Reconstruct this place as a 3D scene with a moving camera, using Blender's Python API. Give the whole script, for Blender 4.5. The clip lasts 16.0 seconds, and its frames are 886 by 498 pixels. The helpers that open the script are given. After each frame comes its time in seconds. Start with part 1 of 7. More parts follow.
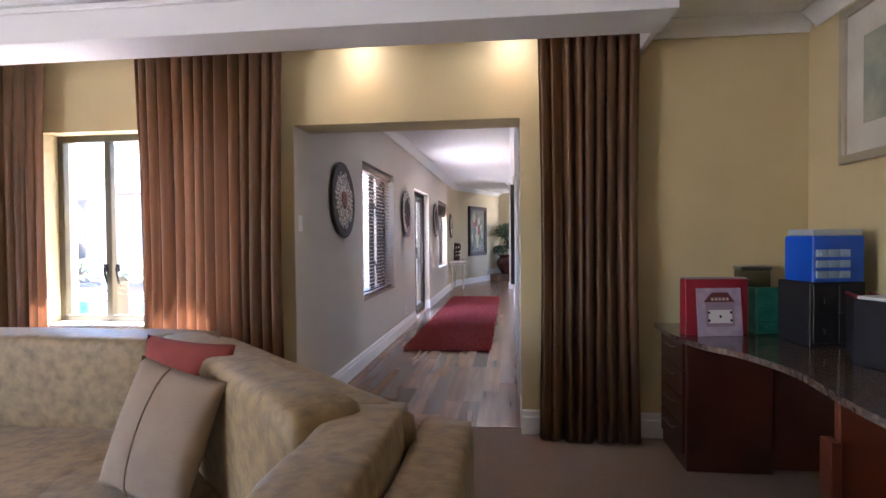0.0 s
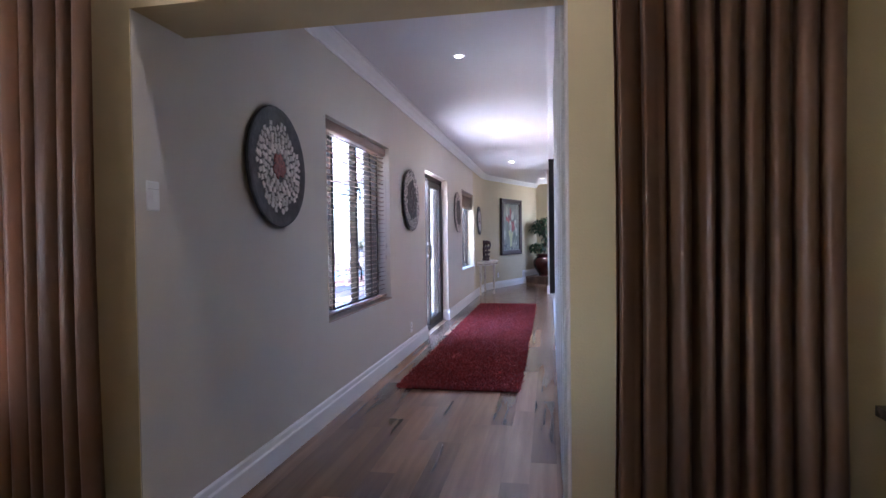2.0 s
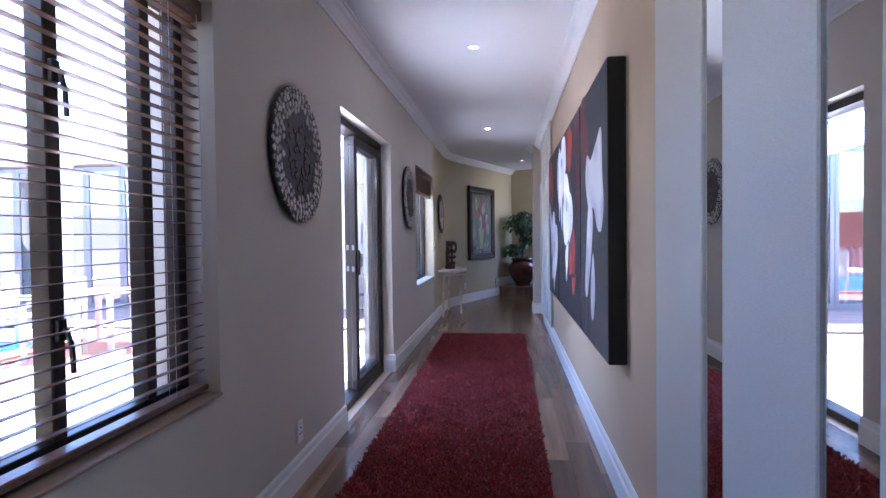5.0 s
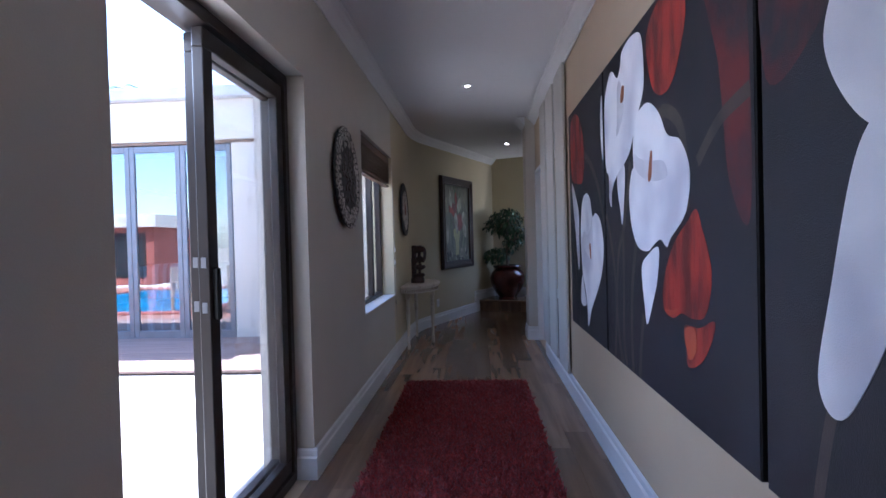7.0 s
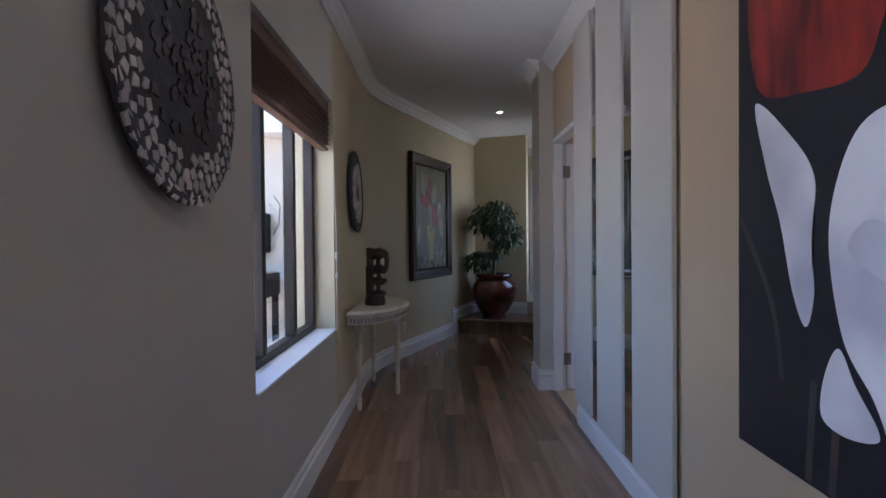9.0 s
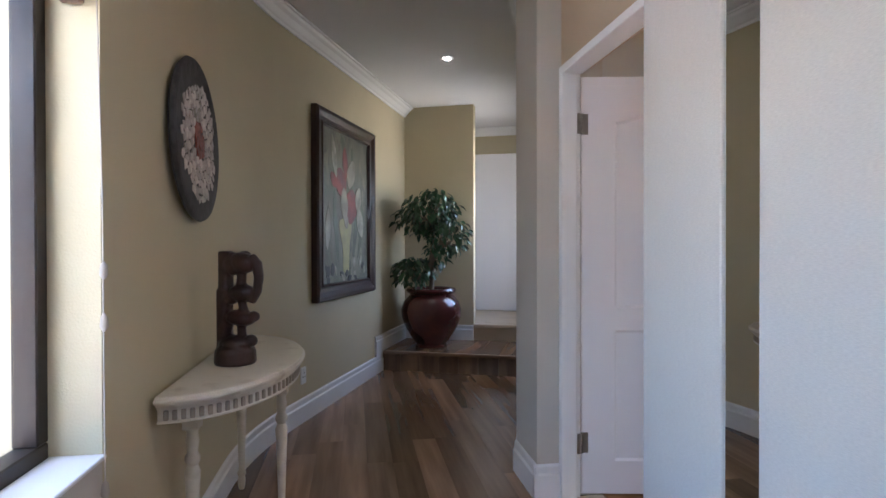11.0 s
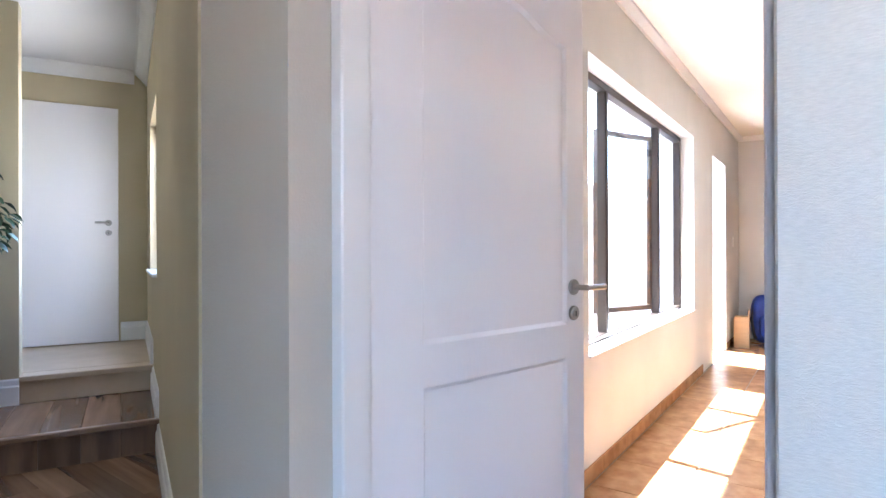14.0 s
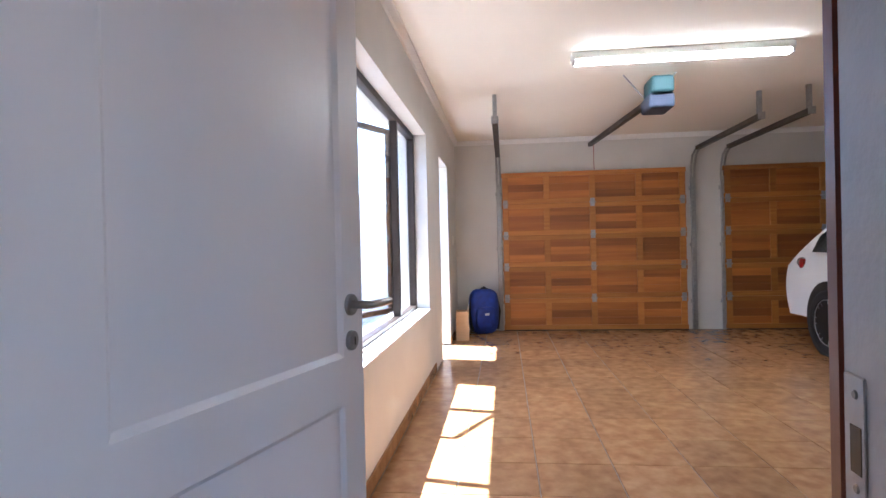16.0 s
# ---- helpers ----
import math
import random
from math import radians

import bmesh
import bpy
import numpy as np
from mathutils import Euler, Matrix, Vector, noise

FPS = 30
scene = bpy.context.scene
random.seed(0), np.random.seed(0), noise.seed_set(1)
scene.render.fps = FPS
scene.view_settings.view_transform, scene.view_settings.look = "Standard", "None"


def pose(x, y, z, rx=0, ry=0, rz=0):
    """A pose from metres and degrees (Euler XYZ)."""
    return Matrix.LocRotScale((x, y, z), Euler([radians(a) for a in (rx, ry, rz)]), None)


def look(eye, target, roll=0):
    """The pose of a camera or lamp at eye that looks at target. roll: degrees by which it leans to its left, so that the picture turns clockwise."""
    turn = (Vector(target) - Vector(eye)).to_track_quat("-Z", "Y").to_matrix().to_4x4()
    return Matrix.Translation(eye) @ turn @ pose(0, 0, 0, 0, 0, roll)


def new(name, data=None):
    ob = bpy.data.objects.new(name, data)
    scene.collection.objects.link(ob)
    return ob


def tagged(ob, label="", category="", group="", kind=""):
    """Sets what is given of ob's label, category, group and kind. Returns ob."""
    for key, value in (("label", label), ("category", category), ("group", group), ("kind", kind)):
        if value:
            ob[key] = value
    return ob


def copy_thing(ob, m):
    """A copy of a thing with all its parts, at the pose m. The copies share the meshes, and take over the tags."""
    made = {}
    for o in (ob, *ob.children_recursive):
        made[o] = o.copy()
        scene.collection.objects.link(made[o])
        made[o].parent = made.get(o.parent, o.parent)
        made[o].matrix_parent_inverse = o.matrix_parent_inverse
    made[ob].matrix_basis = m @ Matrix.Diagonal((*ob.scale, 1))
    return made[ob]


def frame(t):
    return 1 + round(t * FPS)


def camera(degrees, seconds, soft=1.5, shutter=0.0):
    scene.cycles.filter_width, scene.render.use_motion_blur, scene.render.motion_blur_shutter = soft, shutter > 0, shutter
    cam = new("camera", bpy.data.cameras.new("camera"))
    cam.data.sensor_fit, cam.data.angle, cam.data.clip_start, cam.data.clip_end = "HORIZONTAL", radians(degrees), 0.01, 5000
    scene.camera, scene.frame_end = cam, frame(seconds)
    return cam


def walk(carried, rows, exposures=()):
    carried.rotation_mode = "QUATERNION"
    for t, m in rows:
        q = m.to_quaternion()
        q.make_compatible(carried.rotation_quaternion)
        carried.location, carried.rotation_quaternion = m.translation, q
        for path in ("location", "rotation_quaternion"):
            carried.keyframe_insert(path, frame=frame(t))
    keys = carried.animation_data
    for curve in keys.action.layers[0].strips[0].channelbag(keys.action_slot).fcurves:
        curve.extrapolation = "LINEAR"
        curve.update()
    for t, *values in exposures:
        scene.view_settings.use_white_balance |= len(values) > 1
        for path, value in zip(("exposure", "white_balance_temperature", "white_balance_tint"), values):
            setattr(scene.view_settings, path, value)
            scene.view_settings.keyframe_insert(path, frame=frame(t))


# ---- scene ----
cam = camera(76.5, 16.0)
PATH = [
    (0, (0.039, 0.824, 1.356), (-0.199, 2.81, 1.314), -0.5),
    (0.5, (0.085, 1.295, 1.352), (-0.214, 3.272, 1.308), -0.5),
    (1, (0.116, 1.802, 1.317), (-0.218, 3.774, 1.272), -0.6),
    (1.5, (0.106, 2.301, 1.285), (-0.253, 4.268, 1.246), -0.7),
    (2, (0.046, 2.832, 1.288), (-0.326, 4.797, 1.246), -0.8),
    (2.5, (-0.023, 3.355, 1.269), (-0.4, 5.318, 1.227), -0.7),
    (3, (-0.162, 3.879, 1.255), (-0.537, 5.843, 1.211), -0.7),
    (3.5, (-0.269, 4.423, 1.244), (-0.624, 6.391, 1.202), -0.5),
    (4, (-0.346, 4.988, 1.234), (-0.658, 6.963, 1.192), -0.5),
    (4.5, (-0.398, 5.599, 1.257), (-0.662, 7.581, 1.21), -0.6),
    (5, (-0.412, 6.188, 1.283), (-0.64, 8.175, 1.237), -0.7),
    (7.5, (-0.666, 9.041, 1.26), (-0.761, 11.039, 1.229), -1.3),
    (8, (-0.733, 9.614, 1.281), (-0.793, 11.613, 1.247), -0.9),
    (10.5, (-0.842, 12.425, 1.226), (-0.654, 14.416, 1.205), -0.3),
    (11, (-0.857, 12.865, 1.231), (-0.549, 14.841, 1.216), -0.1),
    (11.5, (-0.868, 13.259, 1.23), (-0.378, 15.198, 1.218), -0.1),
    (12, (-0.86, 13.606, 1.211), (-0.148, 15.475, 1.204), -0.1),
    (12.5, (-0.848, 13.887, 1.19), (0.062, 15.668, 1.185), -0.2),
    (13, (-0.836, 14.135, 1.183), (0.294, 15.785, 1.181), -0.3),
    (13.5, (-0.767, 14.342, 1.176), (0.608, 15.795, 1.175), -0.3),
    (14, (-0.697, 14.507, 1.167), (0.865, 15.756, 1.169), -0.2),
    (14.5, (-0.606, 14.646, 1.17), (1.099, 15.691, 1.17), -0.5),
    (15, (-0.505, 14.731, 1.165), (1.309, 15.572, 1.166), -0.7),
    (15.5, (-0.38, 14.809, 1.173), (1.53, 15.403, 1.169), -1.0),
    (16, (-0.258, 14.871, 1.175), (1.71, 15.227, 1.166), -1.3),
]
walk(cam, [(t, look(eye, target, roll)) for t, eye, target, roll in PATH],
     [(0.0, 4.6, 5750, 22), (1.0, 4.68, 5650, 22), (2.0, 4.4, 5200, 23), (3.0, 4.03, 5200, 23), (3.5, 3.86, 5100, 24), (5.0, 3.52, 5100, 22), (7.5, 2.4, 5250, 18), (8.2, 2.45, 5350, 18), (10.5, 3.43, 5800, 15),
      (11.5, 4.0, 5850, 15), (12.5, 4.42, 5800, 15), (13.0, 4.68, 5800, 15), (13.5, 4.66, 5750, 14), (14.5, 4.4, 5350, 13), (15.5, 3.93, 5350, 14), (16.0, 3.55, 5350, 14)])

# ---- light ----
SUN_ELEV, SUN_TURN = radians(69), radians(8)
world = bpy.data.worlds.new("sky")
scene.world = world
world.use_nodes = True
wn = world.node_tree
sky = wn.nodes.new("ShaderNodeTexSky")
sky.sky_type = "NISHITA"
sky.sun_disc = False
sky.sun_elevation = SUN_ELEV
sky.sun_rotation = SUN_TURN
wn.links.new(sky.outputs[0], wn.nodes["Background"].inputs[0])
wn.nodes["Background"].inputs[1].default_value = 0.15
sun = new("sun", bpy.data.lights.new("sun", "SUN"))
sun.data.energy, sun.data.angle, sun.data.color = 5.0, radians(0.6), (1.0, 0.95, 0.88)
sx, sy, sz = math.sin(SUN_TURN) * math.cos(SUN_ELEV), math.cos(SUN_TURN) * math.cos(SUN_ELEV), math.sin(SUN_ELEV)
sun.matrix_world = look((sx * 50, sy * 50, sz * 50), (0, 0, 0))


def window_light(name, eye, target, w, h, power, colour=(0.86, 0.93, 1.0)):
    """The sky's light, in a window's opening."""
    la = new(name, bpy.data.lights.new(name, "AREA"))
    la.data.shape, la.data.size, la.data.size_y, la.data.energy, la.data.color = "RECTANGLE", w, h, power, colour
    la.matrix_world = look(eye, target)
    return la


def lamp_light(name, eye, target, power, colour, size=0.03, angle=80):
    la = new(name, bpy.data.lights.new(name, "SPOT"))
    la.data.energy, la.data.color, la.data.shadow_soft_size, la.data.spot_size, la.data.spot_blend = power, colour, size, radians(angle), 0.9
    la.matrix_world = look(eye, target)
    return la


# ---- materials ----
def mat(name, col, rough=0.6, metal=0.0, col2=None, scale=4.0, detail=5.0, mix=(0.35, 0.7), bump=0.0, bscale=120.0,
        stretch=(1, 1, 1), rnd=0.0, rnd_isl=0.0, sheen=0.0, coat=0.0, rvar=0.0, spec=0.5, emit=None, power=0.0):
    m = bpy.data.materials.new(name)
    m.use_nodes = True
    nt = m.node_tree
    N, L = nt.nodes, nt.links
    b = N["Principled BSDF"]
    b.inputs["Roughness"].default_value = rough
    b.inputs["Metallic"].default_value = metal
    b.inputs["Sheen Weight"].default_value = sheen
    b.inputs["Coat Weight"].default_value = coat
    b.inputs["Specular IOR Level"].default_value = spec
    tc = N.new("ShaderNodeTexCoord")
    mp = N.new("ShaderNodeMapping")
    mp.inputs["Scale"].default_value = stretch
    L.new(tc.outputs["Object"], mp.inputs["Vector"])
    nz = N.new("ShaderNodeTexNoise")
    nz.inputs["Scale"].default_value, nz.inputs["Detail"].default_value = scale, detail
    L.new(mp.outputs[0], nz.inputs["Vector"])
    rp = N.new("ShaderNodeValToRGB")
    c2 = col2 or tuple(c * 0.86 for c in col)
    rp.color_ramp.elements[0].position, rp.color_ramp.elements[1].position = mix
    rp.color_ramp.elements[0].color, rp.color_ramp.elements[1].color = (*c2, 1), (*col, 1)
    L.new(nz.outputs[0], rp.inputs[0])
    out = rp.outputs[0]
    if rnd or rnd_isl:
        src = N.new("ShaderNodeObjectInfo").outputs["Random"] if rnd else N.new("ShaderNodeNewGeometry").outputs["Random Per Island"]
        amt = rnd or rnd_isl
        mr = N.new("ShaderNodeMapRange")
        mr.inputs["To Min"].default_value, mr.inputs["To Max"].default_value = 1 - amt, 1 + amt
        L.new(src, mr.inputs["Value"])
        sh = N.new("ShaderNodeMath")
        sh.operation, sh.inputs[1].default_value = "MULTIPLY", 61.7
        L.new(src, sh.inputs[0])
        L.new(sh.outputs[0], mp.inputs["Location"])
        hs = N.new("ShaderNodeHueSaturation")
        L.new(out, hs.inputs["Color"])
        L.new(mr.outputs[0], hs.inputs["Value"])
        out = hs.outputs[0]
    L.new(out, b.inputs["Base Color"])
    if rvar:
        mr2 = N.new("ShaderNodeMapRange")
        mr2.inputs["To Min"].default_value, mr2.inputs["To Max"].default_value = rough - rvar, rough + rvar
        L.new(nz.outputs[0], mr2.inputs["Value"])
        L.new(mr2.outputs[0], b.inputs["Roughness"])
    if bump:
        n2 = N.new("ShaderNodeTexNoise")
        n2.inputs["Scale"].default_value, n2.inputs["Detail"].default_value = bscale, 3.0
        L.new(mp.outputs[0], n2.inputs["Vector"])
        bp = N.new("ShaderNodeBump")
        bp.inputs["Strength"].default_value, bp.inputs["Distance"].default_value = bump, 0.01
        L.new(n2.outputs[0], bp.inputs["Height"])
        L.new(bp.outputs[0], b.inputs["Normal"])
    if emit:
        b.inputs["Emission Color"].default_value, b.inputs["Emission Strength"].default_value = (*emit, 1), power
    return m


def glass_mat(name, tint=(1, 1, 1), gloss=0.03):
    m = bpy.data.materials.new(name)
    m.use_nodes = True
    N, L = m.node_tree.nodes, m.node_tree.links
    N.remove(N["Principled BSDF"])
    t, g, mx, f = N.new("ShaderNodeBsdfTransparent"), N.new("ShaderNodeBsdfGlossy"), N.new("ShaderNodeMixShader"), N.new("ShaderNodeLayerWeight")
    t.inputs[0].default_value = (*tint, 1)
    g.inputs["Roughness"].default_value = 0.0
    pw, ml = N.new("ShaderNodeMath"), N.new("ShaderNodeMath")
    pw.operation, pw.inputs[1].default_value = "POWER", 4.0
    ml.operation, ml.inputs[1].default_value, ml.inputs[2].default_value = "MULTIPLY_ADD", 0.55, gloss
    f.inputs[0].default_value = 0.5
    L.new(f.outputs["Facing"], pw.inputs[0])
    L.new(pw.outputs[0], ml.inputs[0])
    L.new(ml.outputs[0], mx.inputs[0])
    L.new(t.outputs[0], mx.inputs[1])
    L.new(g.outputs[0], mx.inputs[2])
    L.new(mx.outputs[0], N["Material Output"].inputs[0])
    return m


M_WALL = mat("greige wall paint", (0.57, 0.525, 0.45), 0.75, col2=(0.54, 0.495, 0.42), scale=1.5, bump=0.12, bscale=160)
M_WALL_B = mat("tan wall paint", (0.54, 0.42, 0.28), 0.75, col2=(0.50, 0.39, 0.26), scale=1.5, bump=0.12, bscale=160)
# same paint as M_WALL; the bend's warmer light is put into the colour
M_WALL_Y = mat("wall paint yellowed for the light", (0.56, 0.485, 0.32), 0.75, col2=(0.52, 0.45, 0.295), scale=1.5, bump=0.12, bscale=160)
# the living room's warm light is put into this yellower paint
M_WALL_L = mat("living room paint with warm light tint", (0.60, 0.49, 0.27), 0.75, col2=(0.56, 0.455, 0.25), scale=1.5, bump=0.12, bscale=160)
M_CEIL = mat("white ceiling paint", (0.76, 0.76, 0.765), 0.85, col2=(0.73, 0.73, 0.735), scale=1.2, bump=0.05, bscale=90)
M_TRIM = mat("white gloss trim paint", (0.78, 0.78, 0.77), 0.4, col2=(0.74, 0.74, 0.73), scale=3, bump=0.03, bscale=60, rvar=0.08)
M_DOOR = mat("white satin door paint", (0.80, 0.78, 0.78), 0.38, col2=(0.77, 0.755, 0.755), scale=2, bump=0.04, bscale=80, stretch=(1, 1, 0.2))
M_GAR = mat("pale grey garage wall paint", (0.62, 0.61, 0.58), 0.8, col2=(0.57, 0.56, 0.53), scale=2, bump=0.15, bscale=120)
M_EXT = mat("cream outside plaster", (0.72, 0.66, 0.55), 0.85, col2=(0.66, 0.60, 0.49), scale=2, bump=0.25, bscale=80)
M_PLANK = mat("laminate oak plank", (0.265, 0.163, 0.099), 0.22, col2=(0.13, 0.077, 0.047), scale=2.2, detail=4, mix=(0.28, 0.72), stretch=(7, 0.45, 1), rnd=0.42, bump=0.02, bscale=60, rvar=0.05)
M_GROUT = mat("dark joint", (0.06, 0.04, 0.028), 0.9, bump=0.1)
M_CARPET = mat("brown carpet", (0.23, 0.145, 0.085), 0.95, col2=(0.17, 0.10, 0.06), scale=30, bump=0.6, bscale=350, sheen=0.3)
M_RUG = mat("red shag pile", (0.38, 0.034, 0.028), 0.9, col2=(0.20, 0.015, 0.014), scale=14, rnd_isl=0.38, sheen=0.25)
M_ALU = mat("dark bronze aluminium", (0.032, 0.023, 0.018), 0.42, metal=0.0, scale=8, bump=0.02, spec=0.3)
M_ALU_G = mat("grey aluminium", (0.22, 0.22, 0.23), 0.4, metal=0.4, scale=8)
M_STEEL = mat("brushed steel", (0.36, 0.35, 0.33), 0.32, metal=1.0, scale=60, stretch=(1, 8, 8), bump=0.02)
M_GALV = mat("galvanised steel", (0.42, 0.42, 0.41), 0.45, metal=0.9, col2=(0.33, 0.33, 0.33), scale=30)
M_GLASS = glass_mat("clear glass")
M_MIRROR = mat("mirror silver", (0.86, 0.88, 0.88), 0.015, metal=1.0, col2=(0.86, 0.88, 0.88))
M_PANEL = mat("woven pale wallcovering", (0.60, 0.585, 0.53), 0.8, col2=(0.50, 0.49, 0.45), scale=20, detail=8, stretch=(1, 4, 26), mix=(0.3, 0.75), bump=0.35, bscale=60, sheen=0.1)
M_WPLASTIC = mat("white plastic", (0.78, 0.78, 0.76), 0.35, col2=(0.76, 0.76, 0.74))
M_BLIND = mat("dark timber blind", (0.19, 0.095, 0.055), 0.4, col2=(0.10, 0.045, 0.025), scale=6, stretch=(12, 0.6, 12), detail=8)
M_CORD = mat("blind cord", (0.5, 0.45, 0.38), 0.8)
M_BLACKIRON = mat("black iron", (0.02, 0.02, 0.02), 0.45, metal=0.5)


# ---- mesh helpers ----
def quad_box(bm, x0, y0, z0, x1, y1, z1, bevel=0.0, m=None):
    vs = [bm.verts.new((x, y, z)) for z in (z0, z1) for x, y in ((x0, y0), (x1, y0), (x1, y1), (x0, y1))]
    fs = [bm.faces.new([vs[i] for i in f]) for f in ((3, 2, 1, 0), (4, 5, 6, 7), (0, 1, 5, 4), (1, 2, 6, 5), (2, 3, 7, 6), (3, 0, 4, 7))]
    if bevel:
        es = list({e for f in fs for e in f.edges})
        r = bmesh.ops.bevel(bm, geom=es, offset=bevel, segments=2 if bevel > 0.006 else 1, affect="EDGES", profile=0.5)
        vs = list({v for v in vs if v.is_valid} | set(r["verts"]))
    if m is not None:
        bmesh.ops.transform(bm, matrix=m, verts=vs)
    return vs


def box_bm(x0, y0, z0, x1, y1, z1, bevel=0.0):
    bm = bmesh.new()
    quad_box(bm, x0, y0, z0, x1, y1, z1, bevel)
    return bm


def lathe(bm, prof, seg=24, m=None, cap=True):
    """A turned shape round z; prof: (radius, height) pairs from below."""
    rings = []
    vs = []
    for r, z in prof:
        ring = [bm.verts.new((r * math.cos(2 * math.pi * i / seg), r * math.sin(2 * math.pi * i / seg), z)) for i in range(seg)]
        rings.append(ring)
        vs += ring
    for a, b in zip(rings, rings[1:]):
        for i in range(seg):
            bm.faces.new((a[i], a[(i + 1) % seg], b[(i + 1) % seg], b[i]))
    if cap:
        bm.faces.new(rings[0][::-1])
        bm.faces.new(rings[-1])
    if m is not None:
        bmesh.ops.transform(bm, matrix=m, verts=vs)
    return vs


def tube(bm, pts, r, seg=8, r1=None):
    """A round bar along a line of points."""
    pts = [Vector(p) for p in pts]
    rings = []
    for i, p in enumerate(pts):
        d = (pts[min(i + 1, len(pts) - 1)] - pts[max(i - 1, 0)]).normalized()
        a = d.orthogonal().normalized() if i == 0 else (rings_a - d * rings_a.dot(d)).normalized()
        rings_a = a
        b = d.cross(a)
        rr = r if r1 is None else r + (r1 - r) * i / (len(pts) - 1)
        rings.append([bm.verts.new(p + (a * math.cos(2 * math.pi * k / seg) + b * math.sin(2 * math.pi * k / seg)) * rr) for k in range(seg)])
    for u, v in zip(rings, rings[1:]):
        for k in range(seg):
            bm.faces.new((u[k], u[(k + 1) % seg], v[(k + 1) % seg], v[k]))
    bm.faces.new(rings[0][::-1])
    bm.faces.new(rings[-1])


def extrude_profile(bm, prof, p0, p1, out, up=(0, 0, 1)):
    """A moulding: prof holds (outwards, up) pairs, run from p0 to p1."""
    p0, p1, out, up = Vector(p0), Vector(p1), Vector(out).normalized(), Vector(up)
    a = [bm.verts.new(p0 + out * o + up * u) for o, u in prof]
    b = [bm.verts.new(p1 + out * o + up * u) for o, u in prof]
    n = len(prof)
    for i in range(n):
        bm.faces.new((a[i], a[(i + 1) % n], b[(i + 1) % n], b[i]))
    bm.faces.new(a[::-1])
    bm.faces.new(b)


def finish(name, bm, material, smooth=False, angle=40):
    bmesh.ops.recalc_face_normals(bm, faces=bm.faces)
    me = bpy.data.meshes.new(name)
    bm.to_mesh(me)
    bm.free()
    me.materials.append(material)
    if smooth:
        me.polygons.foreach_set("use_smooth", [True] * len(me.polygons))
        me.set_sharp_from_angle(angle=radians(angle))
    return me


def part(name, bm, material, parent=None, label="", smooth=False, m=None, angle=40):
    ob = new(name, finish(name, bm, material, smooth, angle))
    if parent is not None:
        ob.parent = parent
    if m is not None:
        ob.matrix_basis = m
    return tagged(ob, label)


def structure(name, bm, material, label, category="", m=None, smooth=False):
    ob = part(name, bm, material, None, label, smooth, m)
    return tagged(ob, "", category or name.split("_")[0], "", "structure")


def thing(name, label, category, m=None, group=""):
    ob = new(name)
    ob.empty_display_size = 0.1
    if m is not None:
        ob.matrix_basis = m
    return tagged(ob, label, category, group)


def wall_y(bm, x0, x1, y0, y1, z1, holes=(), z0=0.0):
    """A wall that runs along y, with holes (y0, y1, z0, z1) through it."""
    y = y0
    for a, b, c, d in sorted(holes):
        if a > y:
            quad_box(bm, x0, y, z0, x1, a, z1)
        if c > z0:
            quad_box(bm, x0, a, z0, x1, b, c)
        if d < z1:
            quad_box(bm, x0, a, d, x1, b, z1)
        y = b
    if y < y1:
        quad_box(bm, x0, y, z0, x1, y1, z1)


def wall_x(bm, y0, y1, x0, x1, z1, holes=(), z0=0.0):
    x = x0
    for a, b, c, d in sorted(holes):
        if a > x:
            quad_box(bm, x, y0, z0, a, y1, z1)
        if c > z0:
            quad_box(bm, a, y0, z0, b, y1, c)
        if d < z1:
            quad_box(bm, a, y0, d, b, y1, z1)
        x = b
    if x < x1:
        quad_box(bm, x, y0, z0, x1, y1, z1)


def prism(bm, outline, z0, z1):
    a = [bm.verts.new((x, y, z0)) for x, y in outline]
    b = [bm.verts.new((x, y, z1)) for x, y in outline]
    n = len(a)
    bm.faces.new(a[::-1])
    bm.faces.new(b)
    for i in range(n):
        bm.faces.new((a[i], a[(i + 1) % n], b[(i + 1) % n], b[i]))


# ---- plan ----
LW, LWO, RW, RWO = -1.50, -1.78, 0.13, 0.28
LIV, CEIL, CORN = 4.71, 2.75, 2.65
BEND = pose(0, 0, 0, 0, 0, -22)
BL, BR, B_STEP, B_BACK = -7.46, -5.92, 16.85, 17.63
GAR = pose(0.337, 15.58, 0, 0, 0, 4)
G_LEN, G_W = 7.15, 7.2
W1 = (6.60, 8.20, 0.69, 2.17)
D1 = (9.82, 11.42, 0.0, 2.155)
W2 = (12.87, 14.42, 0.685, 2.15)

# walls of the corridor
bm = bmesh.new()
wall_y(bm, LWO, LW, LIV + 0.332, 14.42, 3.0, [W1, D1, W2])
structure("wall_west", bm, M_WALL, "greige painted corridor wall with windows and a glass door")
# past window 2 the paint itself carries the warmer light
bm = bmesh.new()
wall_y(bm, LWO, LW, 14.42, 16.19, 3.0)
structure("wall_west_end", bm, M_WALL_Y, "painted wall behind the console table, yellowed for its warmer light")
